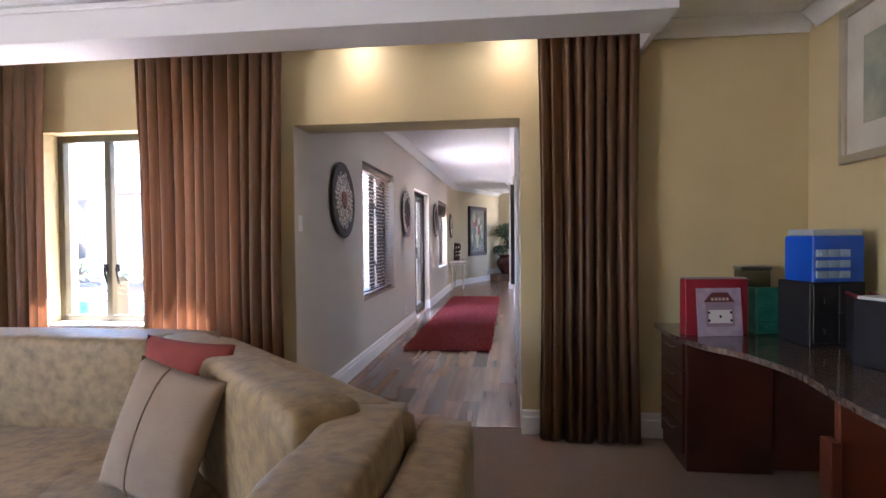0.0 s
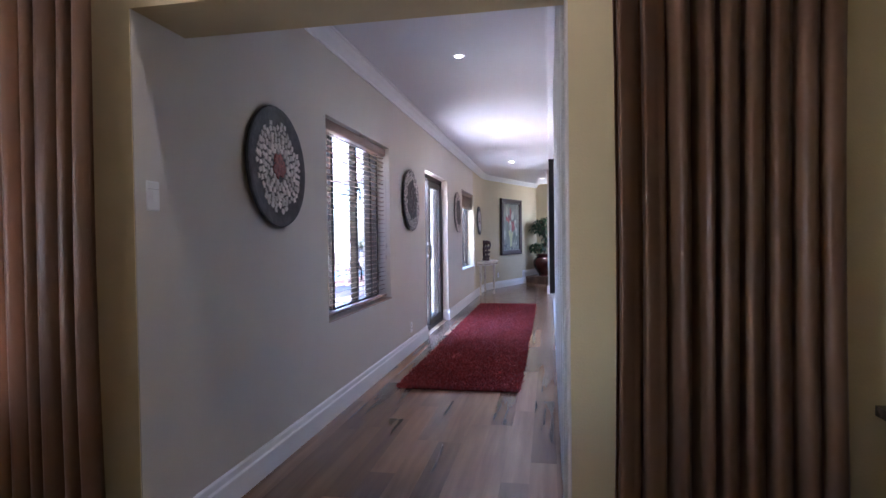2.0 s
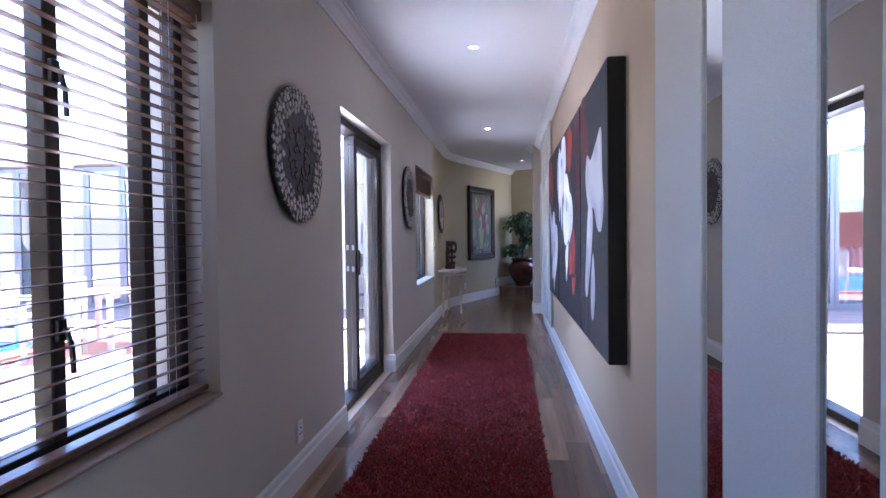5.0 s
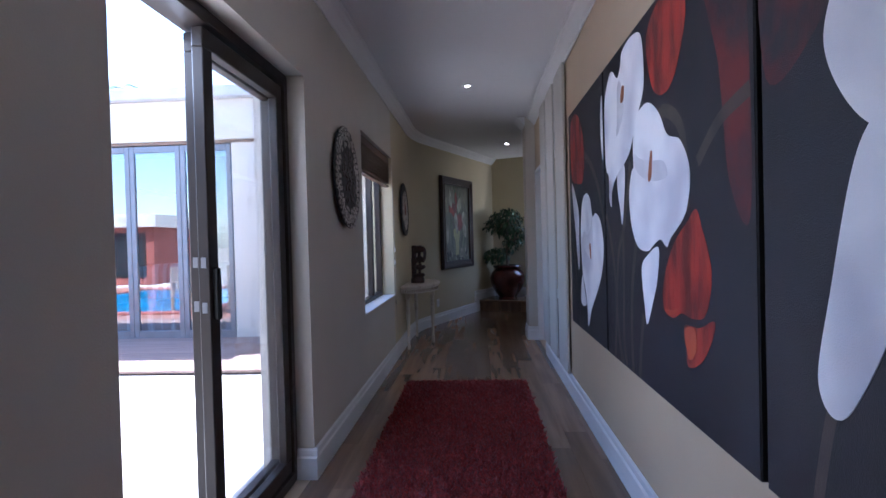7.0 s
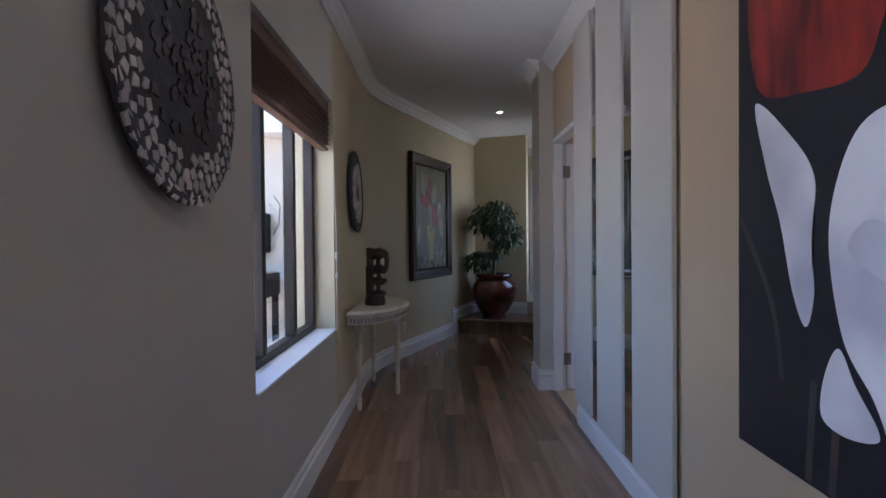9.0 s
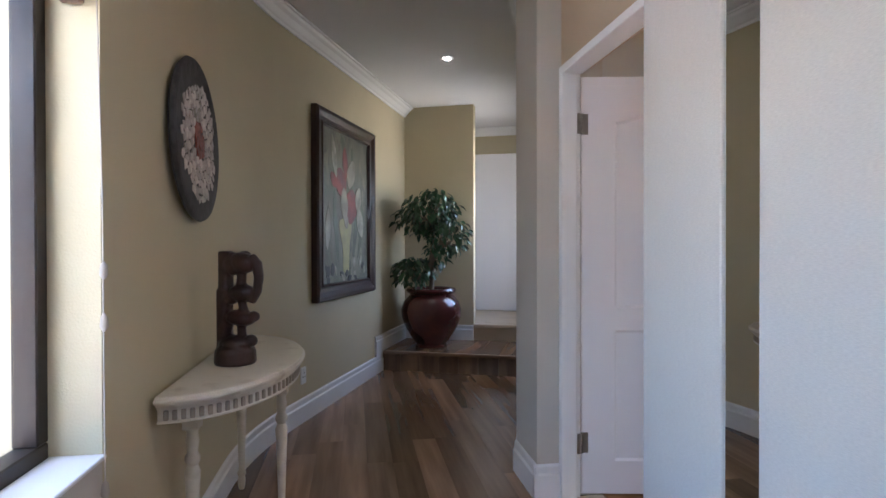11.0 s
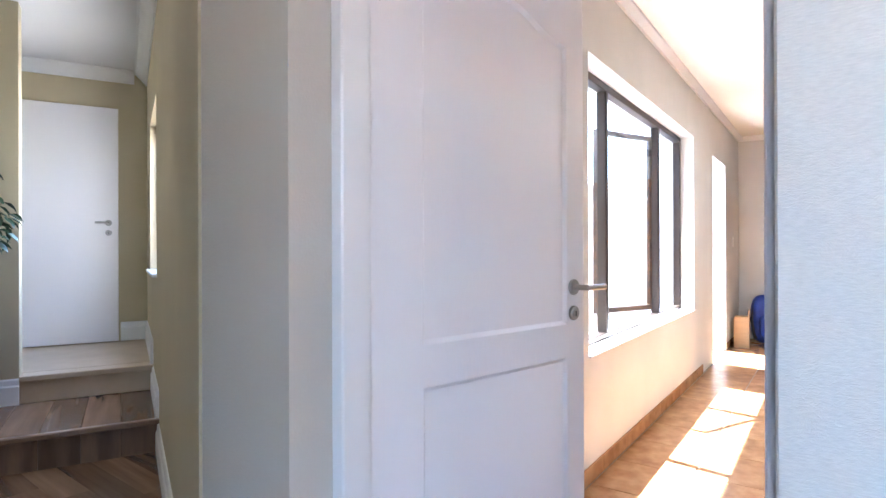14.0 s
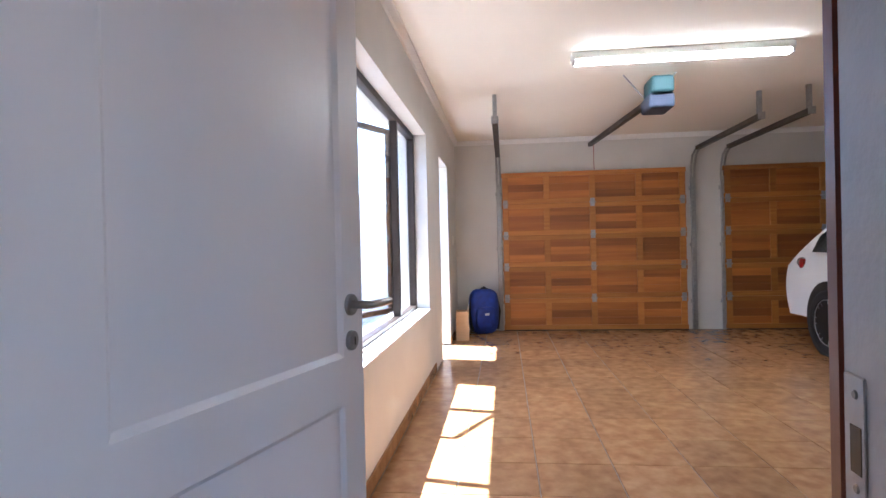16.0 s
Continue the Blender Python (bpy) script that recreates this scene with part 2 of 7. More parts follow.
# the wall sweeps round into the bend without an edge
CURVE_R, CURVE_Y = 2.4, 16.20 - 2.4 * math.tan(radians(11))
CURVE = [(LW + CURVE_R * (1 - math.cos(radians(22 * i / 10))), CURVE_Y + CURVE_R * math.sin(radians(22 * i / 10))) for i in range(11)]
bm = bmesh.new()
prism(bm, [(LW - 0.06, CURVE_Y)] + CURVE + [(CURVE[-1][0] - 0.06, CURVE[-1][1] + 0.02), (LW - 0.06, 16.20)], 0.0, 3.0)
structure("wall_west_curve", bm, M_WALL_Y, "plastered wall sweeping round the bend, yellowed for its warmer light", smooth=True)
bm = bmesh.new()
wall_y(bm, RW, RWO, LIV + 0.332, 15.47, 3.0, [(14.62, 15.47, 0, 2.09)])
structure("wall_east", bm, M_WALL_B, "tan painted corridor wall with a doorway")
bm = bmesh.new()
quad_box(bm, 0.01, 15.48, 0, 0.345, 15.83, 3.0)
structure("wall_stub", bm, M_WALL, "greige painted wall end beside the doorway")
# bend: painting wall, plant alcove, right wall with window, far wall
bm = bmesh.new()
wall_y(bm, BL - 0.28, BL, 14.46, B_BACK, 3.0)
wall_x(bm, B_BACK, B_BACK + 0.12, BL - 0.28, -6.68, 3.0)
structure("wall_bend_west", bm, M_WALL_Y, "painted wall with plant alcove, yellowed for its warmer light", m=BEND)
bm = bmesh.new()
wall_y(bm, BR, BR + 0.14, 14.76, 20.0, 3.0, [(17.1, 18.2, 1.02, 2.15)])
wall_x(bm, 18.92, 19.06, BL - 0.3, BR, 3.0)
wall_y(bm, BL - 0.44, BL - 0.3, B_BACK, 19.06, 3.0)
structure("wall_bend_east", bm, M_WALL_Y, "painted wall round the landing, yellowed for its warmer light", m=BEND)
# living room walls
bm = bmesh.new()
LWIN = (-3.48, -1.95, 0.72, 2.17)
wall_x(bm, LIV, LIV + 0.33, -5.2, 2.2, 3.0, [LWIN, (LW, 0.112, 0, 2.165)])
structure("wall_living_north", bm, M_WALL_L, "living room wall with wide opening, warm light tinted into its paint")
bm = bmesh.new()
wall_y(bm, 1.95, 2.2, -3.2, LIV, 3.0)
structure("wall_living_east", bm, M_WALL_L, "living room wall, warm light tinted into its mustard cream paint")
# unseen wall; its opening is added to let light into the room
bm = bmesh.new()
wall_y(bm, -5.2, -4.95, -3.2, LIV, 3.0, [(-1.2, 1.4, 0.7, 2.1)])
structure("wall_living_west", bm, M_WALL_L, "living room wall, paint tinted warm, with an unseen opening added for light")
bm = bmesh.new()
wall_x(bm, -3.45, -3.2, -5.2, 2.2, 3.0)
structure("wall_living_south", bm, M_WALL_L, "plain wall, warm light tinted into its paint")
# added panels; their greige stands in for cool corridor light on the reveals
bm = bmesh.new()
quad_box(bm, 0.108, LIV + 0.004, 0, 0.1125, LIV + 0.329, 2.1645)
quad_box(bm, LW - 0.001, LIV + 0.004, 0, LW + 0.004, LIV + 0.331, 2.1645)
structure("trim_opening", bm, M_WALL, "thin greige panels that tint the opening's sides for corridor light", "wall")
# ceilings
bm = bmesh.new()
quad_box(bm, -5.2, -3.45, CEIL, 2.2, LIV, CEIL + 0.1)
structure("ceiling_living", bm, M_CEIL, "white painted ceiling", "ceiling")
bm = bmesh.new()
quad_box(bm, LWO, LIV + 0.001, CEIL, RWO, 16.6, CEIL + 0.1)
structure("ceiling_corridor", bm, M_CEIL, "white painted corridor ceiling", "ceiling")
bm = bmesh.new()
quad_box(bm, BL - 0.44, 14.3, CEIL + 0.004, BR + 0.14, 19.06, CEIL + 0.1)
structure("ceiling_bend", bm, M_CEIL, "white painted corridor ceiling", "ceiling", BEND)
# floors
bm = bmesh.new()
quad_box(bm, -5.2, -3.45, -0.12, 2.2, LIV + 0.10, -0.004)
structure("floor_living", bm, M_CARPET, "brown carpeted floor", "floor")
bm = bmesh.new()
quad_box(bm, LWO, LIV + 0.10, -0.12, RWO + 0.03, 15.6, -0.006)
quad_box(bm, -2.2, 15.6, -0.12, 2.2, 20.8, -0.0065)
floor_c = structure("floor_corridor", bm, M_GROUT, "brown laminate plank floor", "floor")
# garage
bm = bmesh.new()
G_WIN, G_DOOR = (1.62, 4.25, 0.62, 2.16), (5.2, 6.05, 0.0, 2.12)
wall_x(bm, 0, 0.25, 0.0, G_LEN + 0.25, 3.0, [G_WIN, G_DOOR])
structure("wall_garage_north", bm, M_GAR, "pale grey garage wall with window", m=GAR)
bm = bmesh.new()
GD1, GD2 = (0.67, 3.04), (3.57, 5.97)
wall_y(bm, G_LEN, G_LEN + 0.25, -G_W, 0, 3.0, [(-GD1[1], -GD1[0], 0, 2.13), (-GD2[1], -GD2[0], 0, 2.13)])
structure("wall_garage_east", bm, M_GAR, "pale grey garage wall with two garage doors", m=GAR)
bm = bmesh.new()
wall_x(bm, -G_W - 0.25, -G_W, -0.53, G_LEN + 0.25, 3.0)
structure("wall_garage_south", bm, M_GAR, "plain pale grey garage wall", m=GAR)
bm = bmesh.new()
prism(bm, [(-0.06, -0.001), (G_LEN, -0.001), (G_LEN, -G_W), (-0.55, -G_W)], 2.62, 2.72)
# warm light bounced off the floor is put into the ceiling's cream colour
structure("ceiling_garage", bm, mat("ceiling paint with warm bounce tint", (0.82, 0.78, 0.69), 0.85, col2=(0.79, 0.75, 0.66), scale=1.2, bump=0.05, bscale=90), "garage ceiling, warm bounce light tinted into its cream paint", "ceiling", m=GAR)
bm = bmesh.new()
prism(bm, [(-0.03, 0.25), (G_LEN + 0.25, 0.25), (G_LEN + 0.25, -G_W), (-0.55, -G_W)], -0.14, -0.006)
floor_g = structure("floor_garage", bm, mat("tile grout", (0.25, 0.19, 0.13), 0.9, bump=0.2), "terracotta tiled garage floor", "floor", m=GAR)
# ground
bm = bmesh.new()
quad_box(bm, -300, -300, -0.4, 300, 300, -0.16)
structure("ground", bm, mat("dry ground", (0.35, 0.31, 0.24), 0.95, scale=0.5, bump=0.4), "pale dry ground", "ground")
bm = bmesh.new()
quad_box(bm, -16.0, -6, -0.3, LWO, 14.15, -0.075)
structure("pavement_courtyard", bm, mat("pale courtyard paving", (0.50, 0.48, 0.44), 0.8, col2=(0.43, 0.41, 0.37), scale=3, bump=0.2), "pale sunlit courtyard paving", "pavement")

# ---- mouldings ----
SKIRT = [(0, 0), (0.02, 0), (0.02, 0.115), (0.012, 0.125), (0.012, 0.155), (0.006, 0.165), (0, 0.165)]
CROWN = [(0, -0.10), (0.012, -0.10), (0.018, -0.085), (0.03, -0.075), (0.055, -0.045), (0.075, -0.03), (0.085, -0.015), (0.10, -0.012), (0.10, 0), (0, 0)]


def moulding(name, prof, runs, z, label, category, m=None, material=None):
    bm = bmesh.new()
    for (x0, y0), (x1, y1), out in runs:
        extrude_profile(bm, prof, (x0, y0, z), (x1, y1, z), (*out, 0))
    return structure(name, bm, material or M_TRIM, label, category, m)


moulding("baseboard_west", SKIRT, [((LW, 4.71), (LW, D1[0]), (1, 0)), ((LW, D1[1]), (LW, CURVE_Y), (1, 0)),
         ((LWO + 0.13, D1[1] - 0.0015), (LW + 0.02, D1[1] - 0.0015), (0, -1))], 0, "white painted skirting board", "baseboard")
CURVE_RUNS = [(CURVE[i], CURVE[i + 1], (math.cos(radians(22 * (i + 0.5) / 10)), -math.sin(radians(22 * (i + 0.5) / 10)))) for i in range(10)]
moulding("baseboard_curve", SKIRT, CURVE_RUNS, 0, "white painted skirting board", "baseboard")
moulding("trim_cornice_curve", CROWN, CURVE_RUNS, CEIL, "white plaster cornice", "cornice")
moulding("baseboard_east", SKIRT, [((RW, 5.05), (RW, 14.62), (-1, 0))], 0, "white painted skirting board", "baseboard")
moulding("baseboard_stub", SKIRT, [((0.01, 15.46), (0.01, 15.83), (-1, 0)), ((-0.01, 15.48), (0.135, 15.48), (0, -1))], 0, "white painted skirting board", "baseboard")
moulding("baseboard_bend", SKIRT, [((BL, 14.92), (BL, B_STEP - 0.001), (1, 0)), ((BR, 14.78), (BR, B_STEP - 0.001), (-1, 0))], 0, "white painted skirting board", "baseboard", BEND)
moulding("baseboard_platform", SKIRT, [((BL, B_STEP - 0.20), (BL, B_BACK), (1, 0)), ((BL + 0.02, B_BACK), (-6.68, B_BACK), (0, -1)), ((BR, B_STEP), (BR, B_BACK), (-1, 0))], 0.192, "white painted skirting board", "baseboard", BEND)
moulding("baseboard_landing", SKIRT, [((BL - 0.3, 18.92), (-6.93, 18.92), (0, -1)), ((-6.13, 18.92), (BR, 18.92), (0, -1)), ((BR, B_BACK), (BR, 18.90), (-1, 0))], 0.372, "white painted skirting board", "baseboard", BEND)
moulding("baseboard_living", SKIRT, [((-4.95, LIV), (LW, LIV), (0, -1)), ((0.112, LIV), (1.95, LIV), (0, -1)), ((1.95, -3.2), (1.95, LIV - 0.02), (-1, 0))], 0, "white painted skirting board", "baseboard")
moulding("trim_cornice_west", CROWN, [((LW, 5.043), (LW, CURVE_Y), (1, 0)), ((RW, 5.043), (RW, 15.47), (-1, 0)), ((LW + 0.1, 5.042), (RW - 0.1, 5.042), (0, 1)), ((0.01, 15.46), (0.01, 15.85), (-1, 0))], CEIL, "white plaster cornice", "cornice")
moulding("trim_cornice_bend", CROWN, [((BL, 14.92), (BL, B_BACK), (1, 0)), ((BR, 14.76), (BR, 18.92), (-1, 0)),
         ((BL - 0.3, 18.92), (BR - 0.1, 18.92), (0, -1))], CEIL, "white plaster cornice", "cornice", BEND)
moulding("trim_cornice_living", CROWN, [((0.95, LIV), (1.95, LIV), (0, -1)), ((1.95, -3.2), (1.95, LIV - 0.1), (-1, 0))], CEIL, "white plaster cornice", "cornice")
moulding("trim_cornice_garage", [(0, -0.06), (0.02, -0.06), (0.05, -0.02), (0.05, 0), (0, 0)], [((G_LEN, -G_W), (G_LEN, 0), (-1, 0)), ((0.2, 0), (G_LEN, 0), (0, -1))], 2.62, "white plaster cornice", "cornice", GAR)
structure("baseboard_block", box_bm(BL, B_STEP - 0.20, 0.1652, BL + 0.02, B_STEP - 0.022, 0.1925), M_TRIM, "white painted skirting block at the step", "baseboard", BEND)
# dropped band in front of the curtain pocket
bm = bmesh.new()
quad_box(bm, -4.95, 3.72, 2.47, 0.87, 4.06, CEIL - 0.002, 0.004)
for z, d in ((2.72, 0.07), (2.69, 0.045), (2.655, 0.02)):
    quad_box(bm, -4.95, 3.72 - d, z - 0.022, 0.87, 3.722, z + 0.012, 0.004)
quad_box(bm, 0.871, 4.02, 2.55, 0.91, LIV, 2.70, 0.004)
structure("trim_bulkhead", bm, M_CEIL, "white dropped ceiling band with stepped moulding", "bulkhead")

# ---- steps at the end ----
M_TREAD = mat("brown laminate step", (0.235, 0.143, 0.086), 0.25, col2=(0.115, 0.067, 0.04), scale=2.2, detail=4, stretch=(7, 0.6, 1), mix=(0.28, 0.72), rnd=0.4, bump=0.02)
M_BEIGET = mat("beige stone tile", (0.55, 0.44, 0.32), 0.35, col2=(0.47, 0.37, 0.26), scale=6, bump=0.05)
steps = thing("platform_step", "brown laminate platform step with a nosing below a beige landing", "step", BEND)
steps["kind"] = "structure"
n = 8
for i in range(n):
    x0, x1 = BL + (BR - BL) * i / n, BL + (BR - BL) * (i + 1) / n
    part("riser_board", box_bm(x0 + 0.001, B_STEP, -0.004, x1 - 0.001, B_STEP + 0.03, 0.165, 0.002), mat("riser plank", (0.26, 0.16, 0.10), 0.45, col2=(0.09, 0.055, 0.035), scale=3, detail=4, stretch=(3, 1, 0.4), rnd=0.45) if i == 0 else bpy.data.materials["riser plank"], steps)
    part("tread_board", box_bm(x0 + 0.001, B_STEP + 0.02, 0.165, x1 - 0.001, B_BACK + 0.1, 0.19, 0.002), M_TREAD, steps)
part("nosing", box_bm(BL, B_STEP - 0.02, 0.163, BR, B_STEP + 0.02, 0.194, 0.005), mat("brown nosing", (0.20, 0.12, 0.07), 0.35), steps)
landing = thing("landing_step", "beige tiled landing step below a white door", "step", BEND)
landing["kind"] = "structure"
part("riser", box_bm(-6.68, B_BACK, 0.191, BR, B_BACK + 0.04, 0.33, 0.003), M_BEIGET, landing)
part("tread", box_bm(-6.68, B_BACK - 0.02, 0.33, BR, B_BACK + 0.12, 0.37, 0.008), M_BEIGET, landing)
part("landing_floor", box_bm(BL - 0.3, B_BACK + 0.12, -0.05, BR, 18.92, 0.37), M_BEIGET, landing)


# ---- windows and glass doors ----
def glazed_frame(name, w, h, bars, label, category, m, t=0.05, d=0.06, material=M_ALU, kind="structure", rails=(), pane=True):
    """A frame in its own plane: x along, z up, centred in depth."""
    ob = thing(name, label, category, m)
    if kind:
        ob["kind"] = kind
    for x0, x1 in [(0, t), (w - t, w)] + [(b - t * 0.5, b + t * 0.5) for b in bars]:
        part("window_frame", box_bm(x0, -d / 2, t, x1, d / 2, h - t, 0.004), material, ob)
    for z0, z1 in [(0, t), (h - t, h)]:
        part("window_frame", box_bm(0, -d / 2, z0, w, d / 2, z1, 0.004), material, ob)
    xs = [t] + [v for b in bars for v in (b - t / 2, b + t / 2)] + [w - t]
    for x0, x1 in zip(xs[0::2], xs[1::2]):
        for z in rails:
            part("window_rail", box_bm(x0, -d / 2, z - t / 2, x1, d / 2, z + t / 2, 0.004), material, ob)
        if pane:
            g = part("pane", box_bm(x0 - 0.004, -0.003, t - 0.004, x1 + 0.004, 0.003, h - t + 0.004), M_GLASS, ob)
            g.visible_shadow = False
    return ob


def casement_handle(parent, x, z, side=1):
    bm = bmesh.new()
    tube(bm, [(x, -0.03, z), (x, -0.055, z), (x + side * 0.01, -0.06, z - 0.05), (x + side * 0.02, -0.055, z - 0.12)], 0.008, 6)
    quad_box(bm, x - 0.015, -0.045, z - 0.03, x + 0.015, -0.028, z + 0.03, 0.003)
    return part("casement_handle", bm, M_BLACKIRON, parent, "", True)


FRX = -1.655
win1 = glazed_frame("window_1", W1[1] - W1[0], W1[3] - W1[2], (0.42, 0.98, 1.38), "dark bronze aluminium casement window", "window", pose(FRX, W1[0], W1[2], 0, 0, 90))
for z in (0.35, 1.05):
    casement_handle(win1, 0.98, z)
win2 = glazed_frame("window_2", W2[1] - W2[0], W2[3] - W2[2], (0.52, 1.07), "dark bronze aluminium casement window with an open sash", "window", pose(FRX, W2[0], W2[2], 0, 0, 90))
sash = glazed_frame("window_sash", 0.62, 1.34, (), "dark bronze open casement sash swung outwards", "window", pose(FRX - 0.03, W2[0] + 0.54, W2[2] + 0.06, 0, 0, 140), t=0.045, d=0.04)
for z in (0.3, 0.95):
    bm = bmesh.new()
    tube(bm, [(0.02, -0.02, z), (0.25, -0.09, z + 0.03), (0.42, -0.03, z)], 0.008, 6)
    part("stay_bar", bm, M_BLACKIRON, sash, "", True)
sill2 = structure("sill_window_2", box_bm(FRX + 0.03, W2[0], W2[2] - 0.0, LW + 0.012, W2[1], W2[2] + 0.012, 0.003), M_TRIM, "white painted window sill", "sill")
sill1 = structure("sill_window_1", box_bm(FRX + 0.03, W1[0], W1[2], LW + 0.012, W1[1], W1[2] + 0.012, 0.003), mat("brown sill paint", (0.30, 0.22, 0.15), 0.5), "brown painted window sill", "sill")
# sliding door: a fixed leaf and one slid behind it
door1 = glazed_frame("door_1", D1[1] - D1[0] - 0.004, D1[3] - 0.002, (), "dark bronze aluminium frame of a sliding glass door", "door", pose(FRX, D1[0] + 0.002, 0.001, 0, 0, 90), t=0.055, d=0.13, pane=False)
for k, (x0, dy) in enumerate(((0.755, 0.03), (0.70, -0.03))):
    leaf = glazed_frame("door_leaf", 0.84, D1[3] - 0.13, (), "dark bronze sliding glass door leaf standing half open", "door", pose(FRX - dy, D1[0] + x0, 0.06, 0, 0, 90), t=0.075, d=0.045)
    for z in (0.95, 1.12):
        part("keeper", box_bm(-0.003, -0.010, z, 0.004, 0.010, z + 0.04, 0.001), M_ALU_G, leaf)
    part("pull_handle", box_bm(0.02, -0.045, 0.92, 0.05, -0.02, 1.12, 0.006), M_BLACKIRON, leaf)
structure("threshold_door_1", box_bm(LWO - 0.02, D1[0], -0.08, LW, D1[1], -0.001, 0.003), M_BEIGET, "pale door threshold", "threshold")

# the sky's light at the heads of the glass door and the far window
window_light("door sky", (-1.77, 10.5, 1.97), (0.1, 10.7, 0.6), 1.1, 0.22, 1.1)
window_light("window sky", (-1.76, 13.62, 1.80), (0.1, 15.0, 0.9), 1.35, 0.24, 0.75)


def venetian(name, w, drop, n, tilt, label, m, stacked=0, slat_w=0.05):
    """A timber blind: x along, hanging from z = 0 down."""
    ob = thing(name, label, "blind", m)
    part("headrail", box_bm(0, -0.03, -0.075, w, 0.035, 0, 0.006), M_BLIND, ob, "dark timber pelmet")
    bm = bmesh.new()
    quad_box(bm, 0.006, -slat_w / 2, -0.0015, w - 0.006, slat_w / 2, 0.0015)
    me = finish("slat", bm, M_BLIND)
    z = -0.10
    step = (drop - 0.13) / max(n, 1)
    for i in range(n):
        o = new("slat", me)
        o.parent = ob
        o.matrix_basis = pose(0, 0, z - step * i, tilt + 2.5 * math.sin(i * 12.9898), 0, 0.12 * math.sin(i * 4.1))
    for i in range(stacked):
        o = new("slat", me)
        o.parent = ob
        o.matrix_basis = pose(0, 0, -0.082 - i * 0.0075, 0, 0, 0.25 * math.sin(i * 7.7))
    part("bottom_rail", box_bm(0.004, -0.027, -drop, w - 0.004, 0.027, -drop + 0.022, 0.004), M_BLIND, ob)
    for f in (0.12, 0.88) if n else ():
        bm = bmesh.new()
        for dy in (-slat_w / 2, slat_w / 2):
            tube(bm, [(w * f, dy, -0.07), (w * f, dy, -drop + 0.01)], 0.0012, 5)
        part("ladder_cord", bm, M_CORD, ob)
    return ob


blind1 = venetian("venetian_blind", W1[1] - W1[0] - 0.02, W1[3] - W1[2] - 0.03, 31, -3, "dark timber venetian blind with lowered open slats", pose(-1.565, W1[0] + 0.01, W1[3] - 0.004, 0, 0, 90), slat_w=0.026)
bm = bmesh.new()
tube(bm, [(1.52, -0.04, -0.07), (1.525, -0.045, -0.6), (1.52, -0.04, -1.05)], 0.002, 5)
lathe(bm, [(0.004, 0), (0.011, 0.012), (0.009, 0.035), (0.003, 0.045)], 8, pose(1.52, -0.04, -1.09))
lathe(bm, [(0.004, 0), (0.011, 0.012), (0.009, 0.035), (0.003, 0.045)], 8, pose(1.53, -0.04, -0.98))
part("pull_cord", bm, M_CORD, blind1, "", True)
blind2 = venetian("venetian_blind", W2[1] - W2[0] - 0.02, 0.31, 0, 0, "dark timber venetian blind drawn up to its pelmet", pose(-1.555, W2[0] + 0.01, W2[3] - 0.004, 0, 0, 90), stacked=26, slat_w=0.06)
bm = bmesh.new()
tube(bm, [(1.50, -0.06, -0.07), (1.50, -0.075, -0.8), (1.505, -0.075, -1.47), (1.505, -0.085, -1.95)], 0.0022, 5)
for z in (-1.0, -1.13, -1.55):
    lathe(bm, [(0.004, 0), (0.011, 0.012), (0.009, 0.035), (0.003, 0.045)], 8, pose(1.502, -0.077, z))
part("pull_cord", bm, M_CORD, blind2, "", True)


# ---- corridor fixtures ----
def wall_plate(name, label, category, m, w=0.075, h=0.118, kind="switch"):
    ob = thing(name, label, category, m)
    part("plate", box_bm(-w / 2, -0.009, -h / 2, w / 2, 0, h / 2, 0.004), M_WPLASTIC, ob)
    if kind == "switch":
        part("rocker", box_bm(-0.012, -0.014, -0.02, 0.012, -0.008, 0.02, 0.002), M_WPLASTIC, ob)
        part("seam", box_bm(-w / 2 + 0.008, -0.0105, 0.026, w / 2 - 0.008, -0.0085, 0.028), mat("plate seam", (0.5, 0.5, 0.48), 0.5), ob)
    else:
        # holes are black pegs; the shade inside is their colour
        for x, z in ((0, 0.02), (-0.014, -0.01), (0.014, -0.01)):
            bm = bmesh.new()
            lathe(bm, [(0.0045, 0), (0.0045, 0.003)], 10, pose(x, -0.0085, z, 90))
            part("socket_hole", bm, M_BLACKIRON, ob)
        part("rocker", box_bm(-0.01, -0.013, 0.036, 0.01, -0.008, 0.05, 0.002), M_WPLASTIC, ob)
    return ob


wall_plate("light_switch", "white plastic light switch on the greige wall", "switch", pose(LW, 4.81, 1.467, 0, 0, 90))
wall_plate("power_socket", "white plastic power socket above the skirting board", "socket", pose(LW, 8.99, 0.275, 0, 0, 90), kind="socket")
wall_plate("power_socket", "white plastic power socket beside the console table", "socket", BEND @ pose(BL, 15.2, 0.32, 0, 0, 90), kind="socket")


def downlight(x, y, z=CEIL, r=0.048):
    ob = thing("downlight", "round recessed ceiling downlight with pale rim", "ceiling light", pose(x, y, z), "corridor downlights")
    bm = bmesh.new()
    lathe(bm, [(r * 0.42, -0.0005), (r, -0.0005), (r, -0.006), (r * 0.85, -0.009), (r * 0.62, -0.006), (r * 0.44, -0.002)], 24, cap=False)
    part("rim", bm, M_TRIM, ob, "", True)
    bm = bmesh.new()
    lathe(bm, [(r * 0.43, -0.001), (r * 0.42, -0.005), (r * 0.2, -0.007)], 20)
    part("bulb", bm, bpy.data.materials.get("lit bulb") or mat("lit bulb", (0.9, 0.9, 0.85), 0.4, emit=(1.0, 0.93, 0.82), power=24.0), ob)
    return ob


